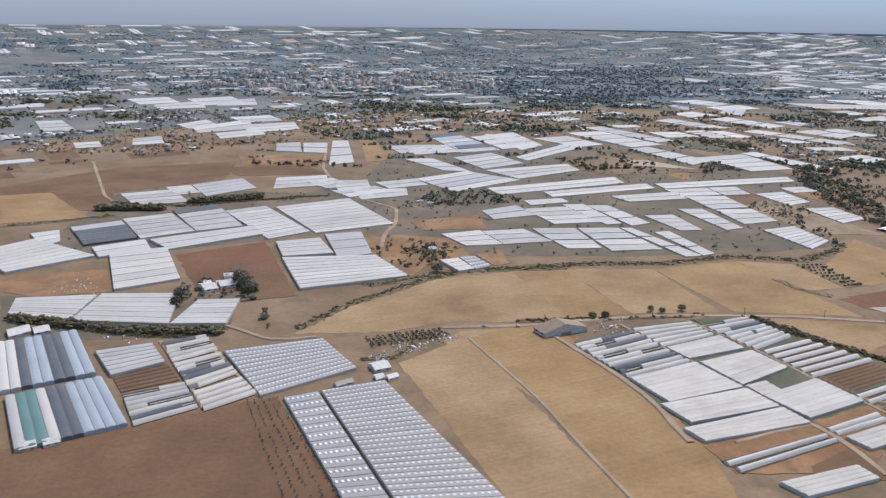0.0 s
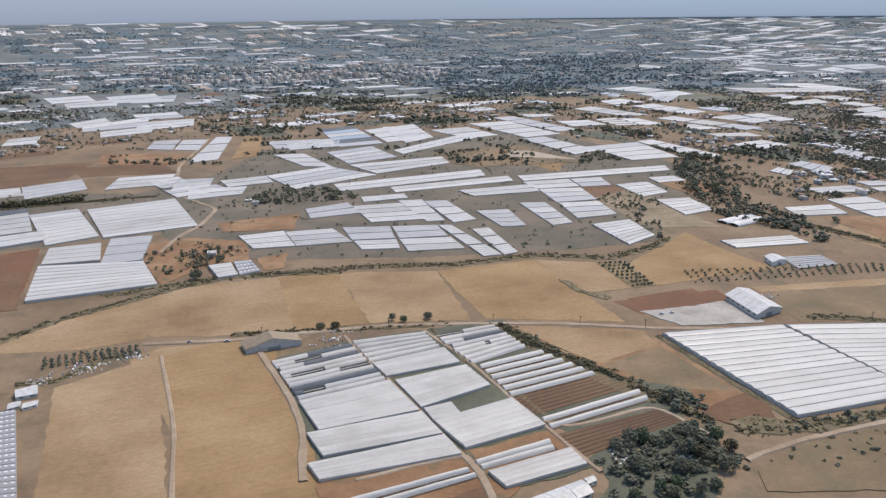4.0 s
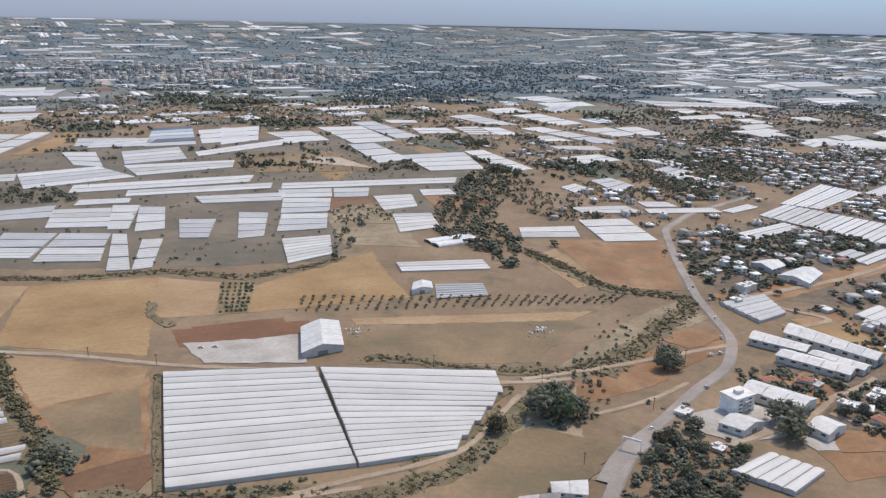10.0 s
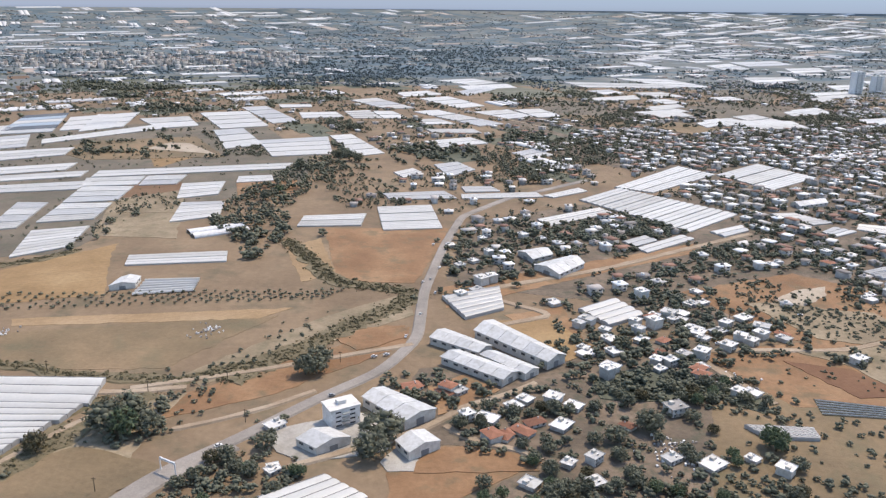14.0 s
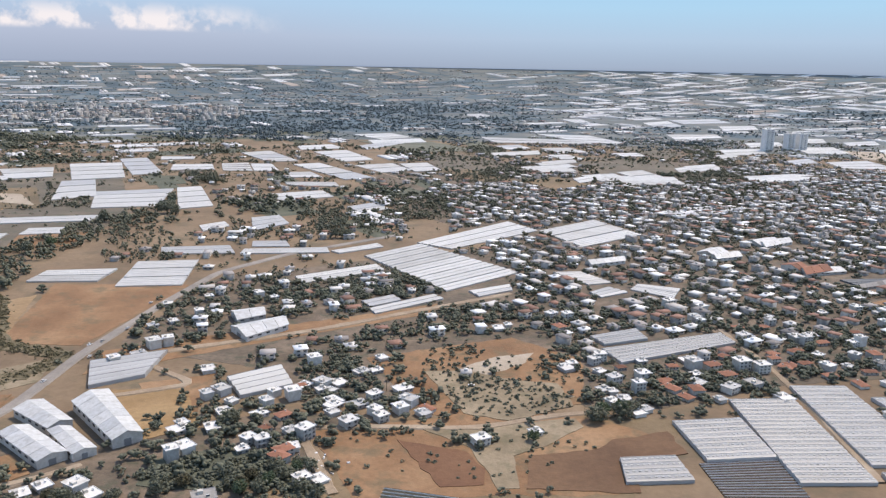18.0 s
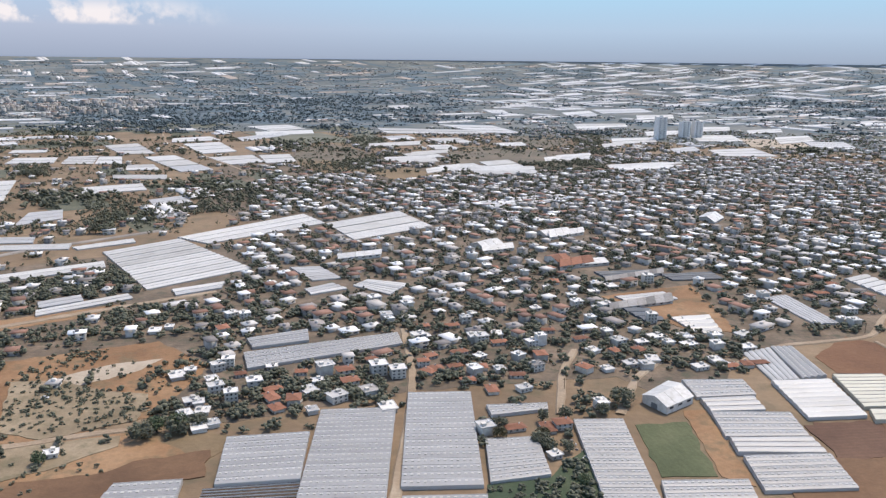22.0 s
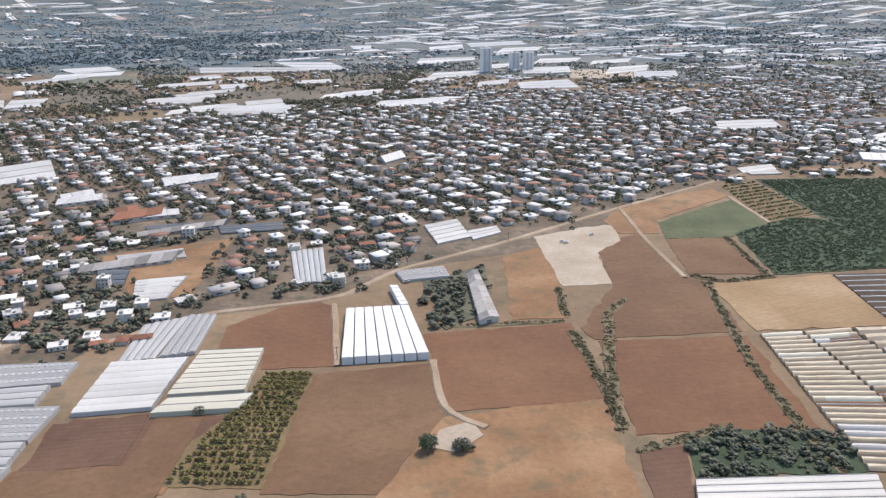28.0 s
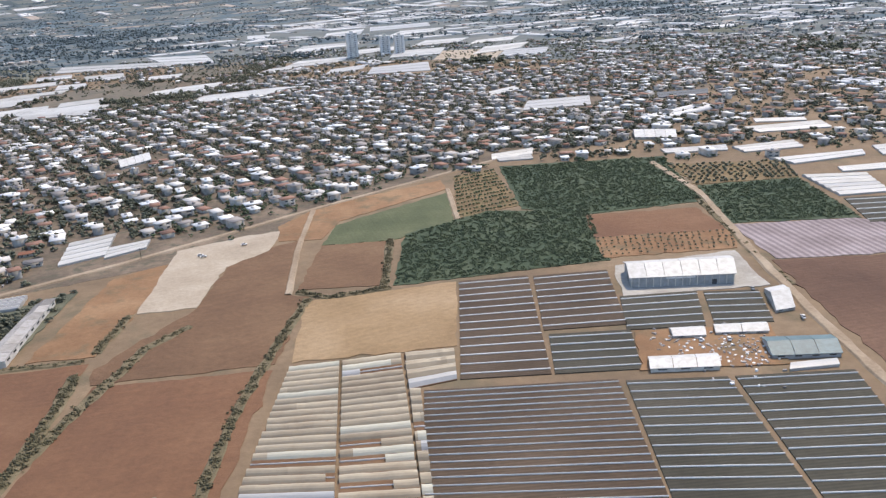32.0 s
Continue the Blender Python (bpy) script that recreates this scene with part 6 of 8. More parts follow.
shed(1235.6, 647.7, 1274.8, 647.8, 1270.7, 629.9, 1234, 631.3, 3.8, 'hall')
shed(1237.3, 596.3, 1248.1, 596.2, 1246.9, 590, 1236.8, 590.4, 1.0, 'sheet')
shed(1251, 597, 1267.1, 596.5, 1265.6, 590.1, 1249.7, 591.1, 1.0, 'sheet')
shed(1226, 578.2, 1245.7, 577.8, 1244.1, 570.1, 1224.7, 570.9, 1.2, 'sheet')
shed(1261, 585.9, 1281.1, 584.7, 1278.9, 573.2, 1259.4, 574, 1.3, 'teal')
shed(1276.8, 622.1, 1284.4, 624.4, 1280.2, 605.7, 1273.3, 604.1, 1.0, 'sheet')
shed(1302, 898.8, 1328, 891.5, 1323.2, 869.6, 1298.2, 876.5, 1.6, 'sheet')
shed(962.9, 894.9, 975.9, 917.6, 984.3, 897.7, 971.4, 876.5, 1.6, 'sheet')
shed(155.1, 270.9, 174.4, 283.5, 177.8, 276.4, 161.2, 265.2, 2.2, 'sheet')
shed(175.3, 285, 178.7, 287.2, 179.7, 284.2, 176.4, 282, 1.6, 'sheet')
shed(369.6, 339.3, 382.7, 343.2, 381.6, 331.8, 368.2, 329.2, 2.2, 'grey')
shed(379.4, 348.8, 391.6, 351.4, 391.1, 342.8, 379.7, 343, 2.0, 'sheet')
shed(641, 413.2, 651.3, 413.2, 650.4, 401, 637.6, 400.9, 2.2, 'sheet')
shed(-53.1, 340.1, -46.2, 345.4, -41.6, 337.3, -49.1, 333.3, 1.6, 'sheet')
shed(-49.2, 329, -45.5, 331.8, -43.3, 327.2, -47, 323.9, 1.2, 'sheet')
shed(-43.4, 329.5, -38.8, 332.9, -37.1, 328.9, -41.5, 325, 1.2, 'sheet')
shed(-65.7, 320.4, -58.6, 326.3, -56.6, 321.8, -63.6, 316.1, 1, 'grey')
shed(-174.8, 259.2, -169.5, 262.2, -165.4, 256.7, -170.9, 253.4, 1.3, 'sheet')
shed(-167.3, 262.4, -161.6, 265.4, -158.4, 260.6, -163.6, 257.2, 1.3, 'sheet')
shed(-243.7, 365.9, -236.6, 374.4, -229.8, 365.6, -236.9, 356.7, 1.4, 'sheet')
shed(-232.3, 370, -226.5, 375.3, -220.6, 367.2, -226.6, 362.1, 1.4, 'sheet')
shed(-172.5, 445.3, -165.2, 448.2, -156.7, 438.4, -163.9, 433.6, 2, 'sheet')
shed(-162.5, 450.6, -154.4, 456.9, -149, 446.5, -156.7, 440.5, 2, 'sheet')
# orchards
orchard('olive', 258.9, 487.5, 421.3, 524.3, 430.3, 538.3, 256.9, 513.3, 5, 34)
orchard('yellow', 950.1, 499.2, 962, 558.3, 976, 558.5, 973.1, 498.2, 15, 20)
orchard('row', 1179.9, 806.9, 1203.1, 817.8, 1209.2, 741.9, 1179, 726, 12, 16)
orchard('bush', 1233.4, 687.6, 1290.4, 687.9, 1284.4, 665.7, 1231.4, 663.2, 6, 22)
orchard('olive', 1297.7, 804.9, 1360.6, 799.7, 1352.5, 763.2, 1299.6, 759.9, 8, 18)
orchard('olive', 208.6, 528.5, 227.8, 530.5, 237.8, 485.7, 224.5, 480.9, 8, 6)
orchard('olive', -61.7, 375.2, -22.1, 390.2, -16, 379.8, -54.7, 362.5, 4, 14)
orchard('bush', -101.1, 302.1, -86.2, 306.1, -45.1, 234.1, -68, 232, 26, 5)
# woods, hedges and single trees
plant(468.2, 400.7, 2.2)
plant(378.7, 396, 2.4)
plant(382.7, 402, 2.2)
plant(362.2, 382, 1.4)
plant(391.8, 396.1, 1.5)
plant(435.1, 453.9, 1.6)
plant(432.1, 443.9, 1.5)
plant(555.8, 414.9, 1.5)
plant(593.8, 406, 1.6)
plant(385.7, 393.1, 2.0)
plant(382.7, 405, 1.6)
plant(216.7, 345.6, 1.3)
plant(436.1, 445, 1.4)
plant(-30.5, 488.3, 1.2)
plant(1014, 515.2, 0.81)
plant(1022, 514.3, 0.74)
plant(948, 533.2, 0.56)
plant(849.5, 540.1, 1.4)
plant(691.4, 504.7, 1.2)
plant(698.4, 504.8, 1.3)
plant(703.4, 510.8, 1.0)
plant(555, 481.8, 1.2)
plant(703.3, 889.6, 1.4)
plant(352.7, 887.3, 2.2)
plant(362, 869.9, 2.0)
plant(371.9, 863.3, 1.8)
plant(329.5, 824.8, 1.7)
plant(336.4, 737.2, 1.5)
plant(333.5, 714.4, 1.5)
plant(326.9, 1046.7, 1.6)
plant(335.7, 1047.9, 1.6)
plant(517.8, 846.9, 1.6)
plant(532.7, 797.2, 1.7)
plant(524.7, 796.1, 1.5)
plant(467.2, 389.7, 1.8)
plant(433, 391.2, 1.2)
plant(422.9, 383.2, 1.0)
plant(418.9, 381.2, 1.0)
plant(555.8, 414.9, 1.4)
plant(543.8, 406.9, 1.2)
plant(592.8, 409, 1.4)
plant(664.8, 480.6, 0.9)
plant(688.4, 499.7, 1.3)
plant(698.4, 505.8, 1.3)
plant(-138.3, 433.9, 1.3)
hedge(9, 1.6, 0.8, (-69.9, 457.7), (-54.1, 467.6), (-25.5, 486.4), (27, 504.7), (74.9, 516.9), (121.9, 521.6), (172.4, 543.6), (219.6, 538.6), (251.9, 565.9), (264, 585.7))
hedge(8, 1.8, 0.9, (143.3, 421.4), (172.2, 386.7), (196, 356.6), (209.7, 344.5))
hedge(5, 3, 1.0, (18.4, 405.4), (70.4, 414), (124.4, 423.7))
hedge(10, 2.2, 0.8, (237.4, 322.5), (264.7, 326.4), (300.9, 338.3), (318, 331.3), (350.1, 354.1), (364.2, 398.9))
hedge(6, 3, 0.6, (186.2, 492.2), (192.9, 475), (208.8, 463.2))
hedge(7, 2.2, 0.8, (-96.4, 383.9), (-76.7, 424.3), (-44.2, 462.8), (-24.5, 481.5), (-10.4, 493.2), (52.9, 504.4))
hedge(8, 2.0, 0.9, (-250.3, 381.2), (-215.5, 373.5), (-163.9, 380.7), (-134.1, 380.8))
hedge(6, 2.5, 1.0, (-323.5, 657), (-256.3, 650.5), (-174.4, 695.5), (-144.9, 703.4))
hedge(4, 2.5, 0.7, (-29.9, 377.3), (-41.7, 351.7), (-57.6, 347.7))
hedge(14, 1.3, 0.8, (405, 435.7), (430.2, 476.7), (457.5, 521.4), (464.5, 538.5))
hedge(12, 1.4, 1.0, (377.1, 617.2), (420.3, 549.1), (459.5, 538.4))
hedge(8, 1.8, 0.8, (305, 439.6), (325.9, 439.7), (340.1, 433.6), (387.9, 433.8), (410, 451.7))
hedge(5, 5, 1.0, (333, 354.2), (345.1, 372), (355.3, 399.8), (366.8, 417.8))
hedge(3.6, 1.4, 0.75, (1060.3, 589.4), (1063.4, 567.2), (1065.4, 541), (1065.4, 524.9))
hedge(2.4, 1.8, 0.6, (1015.9, 594.4), (1058.7, 599.2))
hedge(3.0, 1.6, 0.7, (1122.1, 639.7), (1116.4, 593.8), (1113.5, 562.4), (1113.5, 528.1), (1114.5, 503.9))
hedge(3.0, 1.6, 0.7, (1061.2, 633.9), (1060.3, 604.6))
hedge(3.6, 1.6, 0.8, (1118.1, 646.8), (1129.2, 639.6), (1151, 645.6))
hedge(3.0, 1.6, 0.7, (1148.9, 701.6), (1149, 645.6))
hedge(3.6, 1.6, 0.7, (1085.3, 621.3), (1075.4, 605.5), (1072.4, 584.3), (1069.4, 566.2), (1066.4, 544))
hedge(3.0, 3.0, 0.7, (1292.6, 739.7), (1288.4, 661.6), (1288.3, 626.2))
hedge(3, 1.2, 0.6, (1067.4, 513.8), (1077.5, 518.8), (1093.5, 526.1))
hedge(8, 2.2, 0.8, (-371.1, 568.1), (-350.3, 578.9), (-302.8, 611.3))
hedge(2, 2, 0.5, (80.4, 398.1), (101.7, 362.4), (118.8, 337.5), (134.9, 304.7), (144, 285.8))
hedge(2, 2, 0.5, (114.4, 416.9), (132.5, 379.1), (156.2, 347.7), (170.1, 322.8))
hedge(3, 2, 0.9, (-208.9, 676.9), (-171.5, 690.7))
hedge(7, 1.2, 0.5, (236.4, 325.5), (244.8, 330.4), (258.7, 328.4), (268.7, 328.4), (285.9, 332.4), (298, 336.4))
hedge(3, 2, 0.5, (224.5, 412.2), (240.8, 373.3), (259.7, 332.4))
hedge(9, 1.1, 0.5, (310.9, 334.4), (329, 339.2), (349.1, 354.1), (360.3, 371), (369.8, 396.9), (381.7, 422.9))
hedge(4, 1.2, 0.9, (-255.3, 386.1), (-233.4, 384.3))
hedge(4, 1.2, 0.9, (-213.6, 373.5), (-171.8, 366.8), (-149, 368.9), (-134.2, 385.7))
grove(1.3, 1.3, (340.9, 919.5), (365, 887.7), (365.5, 803.8), (353.2, 693), (375.2, 628.1), (367.9, 573.5), (338.4, 625.6), (313.2, 639.5), (307.3, 751.9), (321.2, 826.8))
grove(1.0, 1.0, (176, 300.8), (192.9, 315.7), (227.4, 321.5), (238.4, 305.6), (233.4, 292.6), (178, 288.9))
grove(0.9, 1.0, (211.7, 351.5), (224.5, 347.4), (226.5, 337.5), (215.7, 336.6))
grove(0.7, 1.0, (293.9, 319.4), (314.9, 328.4), (313.9, 307.5), (288.9, 296.5))
grove(1.2, 1.1, (-69, 701.7), (-36.6, 749.9), (15, 733.1), (34.1, 701.4), (-3.5, 683.1), (-51.1, 672.7))
grove(0.8, 1.0, (264.9, 708.6), (265, 592.7), (244.7, 566), (243, 620.4))
grove(0.5, 0.9, (-99, 538.9), (-65.4, 566.4), (-24.8, 556.7), (-38.4, 498.1), (-62.1, 486.2))
grove(2.2, 0.75, (377.7, 394), (377.7, 409.9), (389.8, 417.9), (394.8, 404), (392.8, 390.1), (382.7, 384.1))
grove(0.9, 0.8, (404.7, 355.3), (419.9, 371.2), (435, 361.4))
grove(0.7, 0.9, (515.9, 433.8), (541.9, 441.8), (594.3, 473.5), (605.2, 444.5), (555.8, 429.9), (516.9, 408.8))
grove(1.1, 0.85, (501, 370.9), (539.8, 386.9), (599.1, 387.3), (591.7, 372), (497, 361.9))
grove(0.7, 1.0, (468.6, 643.1), (549.3, 641.6), (550.2, 585.7), (508.2, 561.5), (473.4, 566.4))
grove(1.4, 1.0, (509.4, 676.3), (561.9, 657.1), (596.1, 704.7), (615.9, 692.8), (581.9, 635.1), (516.3, 624.4))
grove(1.0, 1.0, (568.7, 569.8), (667, 601.1), (691.4, 615.4), (637.4, 654.4), (600.8, 603.1))
grove(1.0, 1.2, (475.9, 893.1), (536.7, 937.8), (577.8, 1012.4), (660.4, 1028.3), (583.6, 887), (516.7, 801))
grove(1.4, 0.9, (526, 462.8), (556.9, 450.9), (590.3, 450.5), (602.2, 438.5), (547.9, 429.9))
grove(0.8, 0.9, (547.9, 472.8), (577.4, 494.5), (615.4, 488.7), (581.4, 476.5))
grove(0.9, 0.9, (599.7, 583), (634.3, 603.1), (641.3, 587), (608.7, 568))
grove(1.6, 0.38, (613.6, 547.9), (658.9, 565.9), (684.4, 548.9), (681.9, 504.7), (641.4, 500.8))
grove(1.2, 1.0, (356.5, 774.1), (376.7, 817.1), (429.7, 747.8), (437.6, 688.3), (395.4, 695.2))
grove(1.1, 1.0, (388.7, 892.2), (479.7, 811.5), (504, 884.7), (519.7, 797.1), (457.9, 788.5))
grove(1.1, 1.0, (535.4, 673.5), (597.1, 708.7), (618.8, 660.6), (604.9, 637.3), (556.3, 630.7))
grove(1.2, 0.8, (733.3, 534.8), (747.5, 550.9), (767.4, 547.8), (766.4, 537.7), (741.5, 530.8))
grove(1.6, 0.7, (806.2, 478.3), (822.2, 486.2), (835.2, 484.2), (836.2, 473.1), (806.2, 470.3))
grove(1.6, 0.9, (1005.8, 627.5), (1023.5, 647.5), (1024.6, 600.1), (1012.9, 591.4))
grove(9, 0.55, (1080.4, 518.1), (1092.5, 525.1), (1112.5, 524.1), (1123.3, 520.1), (1121.3, 505), (1078.5, 501.7))
grove(1.0, 0.8, (1012, 522.2), (1016, 525.3), (1024.8, 514.6), (1012, 509.2))
grove(19.8, 0.3844, (1208.2, 821.8), (1300.7, 823.2), (1293.5, 732.6), (1237.4, 723.2), (1211.2, 735.8))
grove(19.8, 0.3844, (1156, 706.6), (1192.1, 734), (1238.4, 725.2), (1233.4, 660.2), (1153, 648.6))
grove(19.8, 0.3844, (1299.6, 755.9), (1351.5, 760.2), (1347.3, 695.3), (1294.5, 697))
grove(0.6, 1.0, (-109.3, 378.9), (-128.2, 401.5), (-152.1, 436.8), (-149.2, 458.4), (-132.3, 438.8))
grove(0.8, 0.35, (598.4, 478.6), (627.3, 489.7), (683.4, 502.7), (693.4, 479.6), (660, 454.5), (613.2, 446.5))
grove(2.2, 0.8, (836.2, 481.2), (822.2, 486.2), (821.3, 502.2), (833.3, 503.2))
grove(2.6, 0.75, (185, 298.9), (206.7, 320.6), (228.4, 325.5), (214.6, 265.7), (180, 263.9), (186, 286.9))
grove(1.6, 0.45, (153.3, 426.5), (168.2, 400.7), (197, 373.6), (212.7, 360.5), (229.4, 329.5), (226.5, 321.5), (211.7, 348.5), (195, 370.6))
grove(2.0, 0.8, (-59.3, 527.3), (-49.5, 546.9), (-25.8, 555.7), (-18.7, 535.1), (-25.6, 508.9), (-37.5, 503))
grove(1.4, 0.7, (222.7, 698.9), (262, 738.2), (293.1, 673.3), (245.9, 668))
grove(1.5, 1.0, (169.1, 1018), (220.1, 950.5), (304.4, 898.4), (279.2, 873.4), (241.1, 882.4))
grove(1.0, 1.0, (495.1, 943.4), (520.2, 986.6), (569, 1020.2), (621.2, 1005.2), (656.4, 989.7), (641.5, 896.2), (609.5, 884.4), (571.6, 871.7), (553.5, 854.3), (525.9, 877.9))
grove(1.2, 1.0, (577.2, 1155.3), (623.8, 1193.7), (663.2, 1254.4), (681.2, 1203.7), (640.8, 1105.7), (596.3, 1099))
grove(1.2, 0.9, (456.9, 919.6), (488.2, 961.3), (517.9, 876.9), (519.8, 820), (487.8, 843.5))
grove(1.5, 1.1, (268.6, 1121.7), (296.9, 1143.1), (350.4, 1049.2), (319.4, 1033))
grove(1.3, 1.0, (567, 1491.2), (615, 1512.1), (672.1, 1366.6), (629.2, 1332.7))
grove(1.2, 1.0, (668.4, 1032.4), (710.4, 1048.6), (741.8, 973.1), (706.3, 960.4))
grove(1.4, 1.0, (605.6, 1202.5), (668.3, 1274.8), (694.3, 1224.2), (635.8, 1150.2))
grove(1.4, 1.1, (927.6, 1551.7), (966.8, 1604.4), (980.5, 1414.2), (951.3, 1314.3), (910, 1327.2))
grove(1.4, 1.1, (831.7, 1217.8), (896, 1248.7), (972.5, 1279.6), (992, 1253.8), (946.7, 1145.3), (881.5, 1041.5), (829.5, 1027.7))
grove(1.2, 1.1, (761, 1151.3), (790.2, 1181.6), (784.9, 982.9), (758.8, 991.3))
grove(2.2, 0.42, (142.3, 420.4), (155.3, 415.5), (186, 378.5), (203.7, 364.5), (224.5, 355.4), (227.5, 340.4), (219.7, 334.6), (208.7, 344.5), (191, 365.6), (155.2, 401.6))
grove(2.5, 0.6, (198.9, 317.7), (219.7, 328.6), (224.5, 313.5), (191.9, 309.7))
grove(3.5, 0.75, (404.7, 355.3), (422.9, 382.2), (451.1, 379.6), (437, 343.4), (398.7, 337.4))
grove(2.0, 0.5, (378.8, 428.8), (401.8, 438.9), (406, 405.9), (392.8, 388.1), (376.7, 398))
grove(3, 0.6, (466.3, 436.7), (480.1, 431.7), (484.1, 427.7), (476.2, 424.8), (466.3, 432.7))
grove(2.4, 0.6, (495.1, 414.8), (513.9, 420.8), (521.9, 414.8), (522.9, 406.8), (506.9, 403.8))
grove(1.2, 0.4, (372.8, 442.7), (388.9, 441.8), (399.8, 459.7), (409.1, 498.3), (424.3, 510.4), (436.2, 501.6), (419, 473.6), (408, 443.7), (394.8, 427.9), (380.8, 428.8))
grove(3.2, 0.65, (539.9, 451.8), (561.9, 463.9), (580.3, 457.4), (602.2, 441.5), (598.2, 429.4), (585.2, 439.4), (555.9, 434.9), (541.9, 435.8))
grove(2.5, 0.7, (564.1, 558.8), (581.7, 571.8), (596.6, 548.8), (581.5, 528.7), (567.1, 539.8))
grove(2.5, 0.4, (638.5, 536), (662.9, 534.8), (682.4, 520.8), (662.8, 505.7), (638.4, 510.8))
grove(2.2, 0.5, (615.5, 566), (643.3, 586), (640.2, 549.8), (623.5, 537.9))
grove(0.9, 0.4, (620.2, 424.5), (652.9, 431.4), (646.1, 417.5), (621.1, 412.4))
grove(3.5, 0.35, (619.5, 539.9), (637.5, 543), (657.2, 535.8), (675.9, 533.8), (680.9, 511.8), (656.1, 495.7), (639.3, 499.8))
grove(2.5, 0.35, (618.5, 571), (634.6, 581.2), (645.2, 564.9), (635.5, 549))
grove(2.0, 0.5, (585.7, 601), (614.7, 608.2), (626.6, 590.2), (600.7, 580))
grove(3.0, 0.6, (610.7, 636.4), (633.4, 644.3), (645.3, 601.1), (627.7, 599.2))
grove(6, 0.5, (801.2, 479.3), (820.3, 485.3), (832.3, 504.2), (836.2, 475.1), (827.2, 458.2), (801.3, 457.4))
grove(2.0, 0.5, (254.8, 329.4), (306.9, 346.3), (309.9, 341.3), (269.7, 323.4), (254.8, 319.5))
grove(2.5, 0.8, (293.9, 310.5), (307.9, 316.4), (307, 303.5), (291.9, 301.5))
grove(2.2, 0.5, (324, 332.3), (342.1, 343.2), (357.3, 368), (377.7, 393), (364.2, 362.1), (347.1, 347.2), (325, 327.3))
grove(2.0, 0.5, (311.9, 303.5), (321, 308.4), (322, 301.4), (311.9, 299.5))
grove(2, 0.6, (-182.9, 447.4), (-167.1, 456.3), (-160.1, 442.6), (-142.2, 436.8), (-140.2, 424), (-170, 421))
grove(2.6, 0.7, (947.1, 487.1), (974.1, 492.2), (975.1, 485.2), (976.1, 478.2), (943.1, 476.1))
grove(4, 0.6, (1006.8, 640.5), (1032.5, 660.6), (1034.6, 610.2), (1016.9, 591.4), (1010.8, 623.5))
grove(3, 0.8, (729.3, 545.9), (735.3, 562), (752.5, 567), (761.4, 547.8), (754.5, 532.8), (738.3, 533.9))
grove(2.5, 0.8, (706.4, 552.9), (722.3, 557.9), (732.3, 539.9), (717.4, 532.9))
grove(2.0, 0.6, (834.5, 552.2), (851.5, 558.1), (855.5, 535.1), (849.5, 529.1), (836.5, 542.1))
grove(1.5, 0.5, (595.2, 433.4), (671.8, 450.5), (656.8, 401.4), (588.8, 393))
hedge(4, 3, 4.2, (-322.7, 629.2), (-297.4, 632.1), (-269.7, 635.2))
hedge(4, 3, 4.0, (-255.6, 662.4), (-229.5, 674.3), (-200.2, 686.9))
hedge(5, 4.5, 3.0, (-251.7, 383.9), (-226.7, 378), (-177.9, 370.6), (-134.9, 374.5))
hedge(6, 2.4, 1.5, (149, 422), (172.4, 392.2), (196.5, 367.1), (212.9, 347.3), (227.5, 329.9))
grove(5, 0.55, (208, 354), (230, 349), (228, 338), (219, 335))
grove(7, 0.5, (178.9, 297.4), (196, 309.2), (218.5, 324.5), (227.2, 315), (234.4, 305.5), (233.9, 294.5), (183.8, 289.1))
grove(1.0, 0.34, (239.3, 312.7), (279.1, 326.4), (330.8, 337.9), (326.9, 303.3), (238, 295))
grove(0.22, 0.55, (-49.1, 533.8), (9.7, 529.3), (94.6, 536.2), (195, 555.9), (260.1, 578.3), (264.4, 663.5), (346.9, 773), (322, 884.4), (198.1, 1115.4), (19.2, 1030), (-117.8, 938.3), (-124.8, 801), (-178.4, 690.6))
grove(0.2, 0.5, (-305.8, 501.1), (-264.5, 505.2), (-209.1, 524.8), (-156.3, 552.7), (-75.3, 602.9), (-156.2, 708.8), (-302.5, 729.9), (-337.9, 687.6), (-321.6, 576.3))
grove(0.3, 0.8, (520, 1120), (480, 1420), (700, 1700), (1150, 1720), (1420, 1640), (1400, 1300), (1000, 1340), (640, 1210))
grove(0.25, 0.8, (-560, 900), (-600, 1350), (-100, 1420), (420, 1380), (500, 1150), (330, 1000), (-100, 1150), (-400, 880))
grove(5, 0.5, (533.7, 441.3), (552.1, 458.3), (584.1, 469.3), (599.1, 438.2), (592, 426.5), (569.2, 436.3), (539.2, 434.9))
grove(4, 0.5, (526.4, 384.6), (567.9, 385.9), (621.9, 392.8), (616.8, 381), (509.7, 370.2))
grove(4, 0.5, (407.8, 369.1), (429.7, 392.3), (448.3, 375), (435.5, 341.5), (406.4, 337.3))
grove(3.5, 0.6, (540.4, 699.2), (569.4, 726.5), (607.8, 678.5), (614.4, 641), (571.1, 613.4), (545.3, 657.7))
plant(60, 414, 0.8)
plant(67, 415, 0.9)
plant(94, 427, 0.7)
plant(100, 425, 0.8)
plant(112, 430, 0.8)
plant(-172, 411, 1.3)
plant(-174, 424, 1.5)
plant(-148, 452, 1.7)
plant(-143, 445, 1.6)
plant(-137, 438, 1.4)


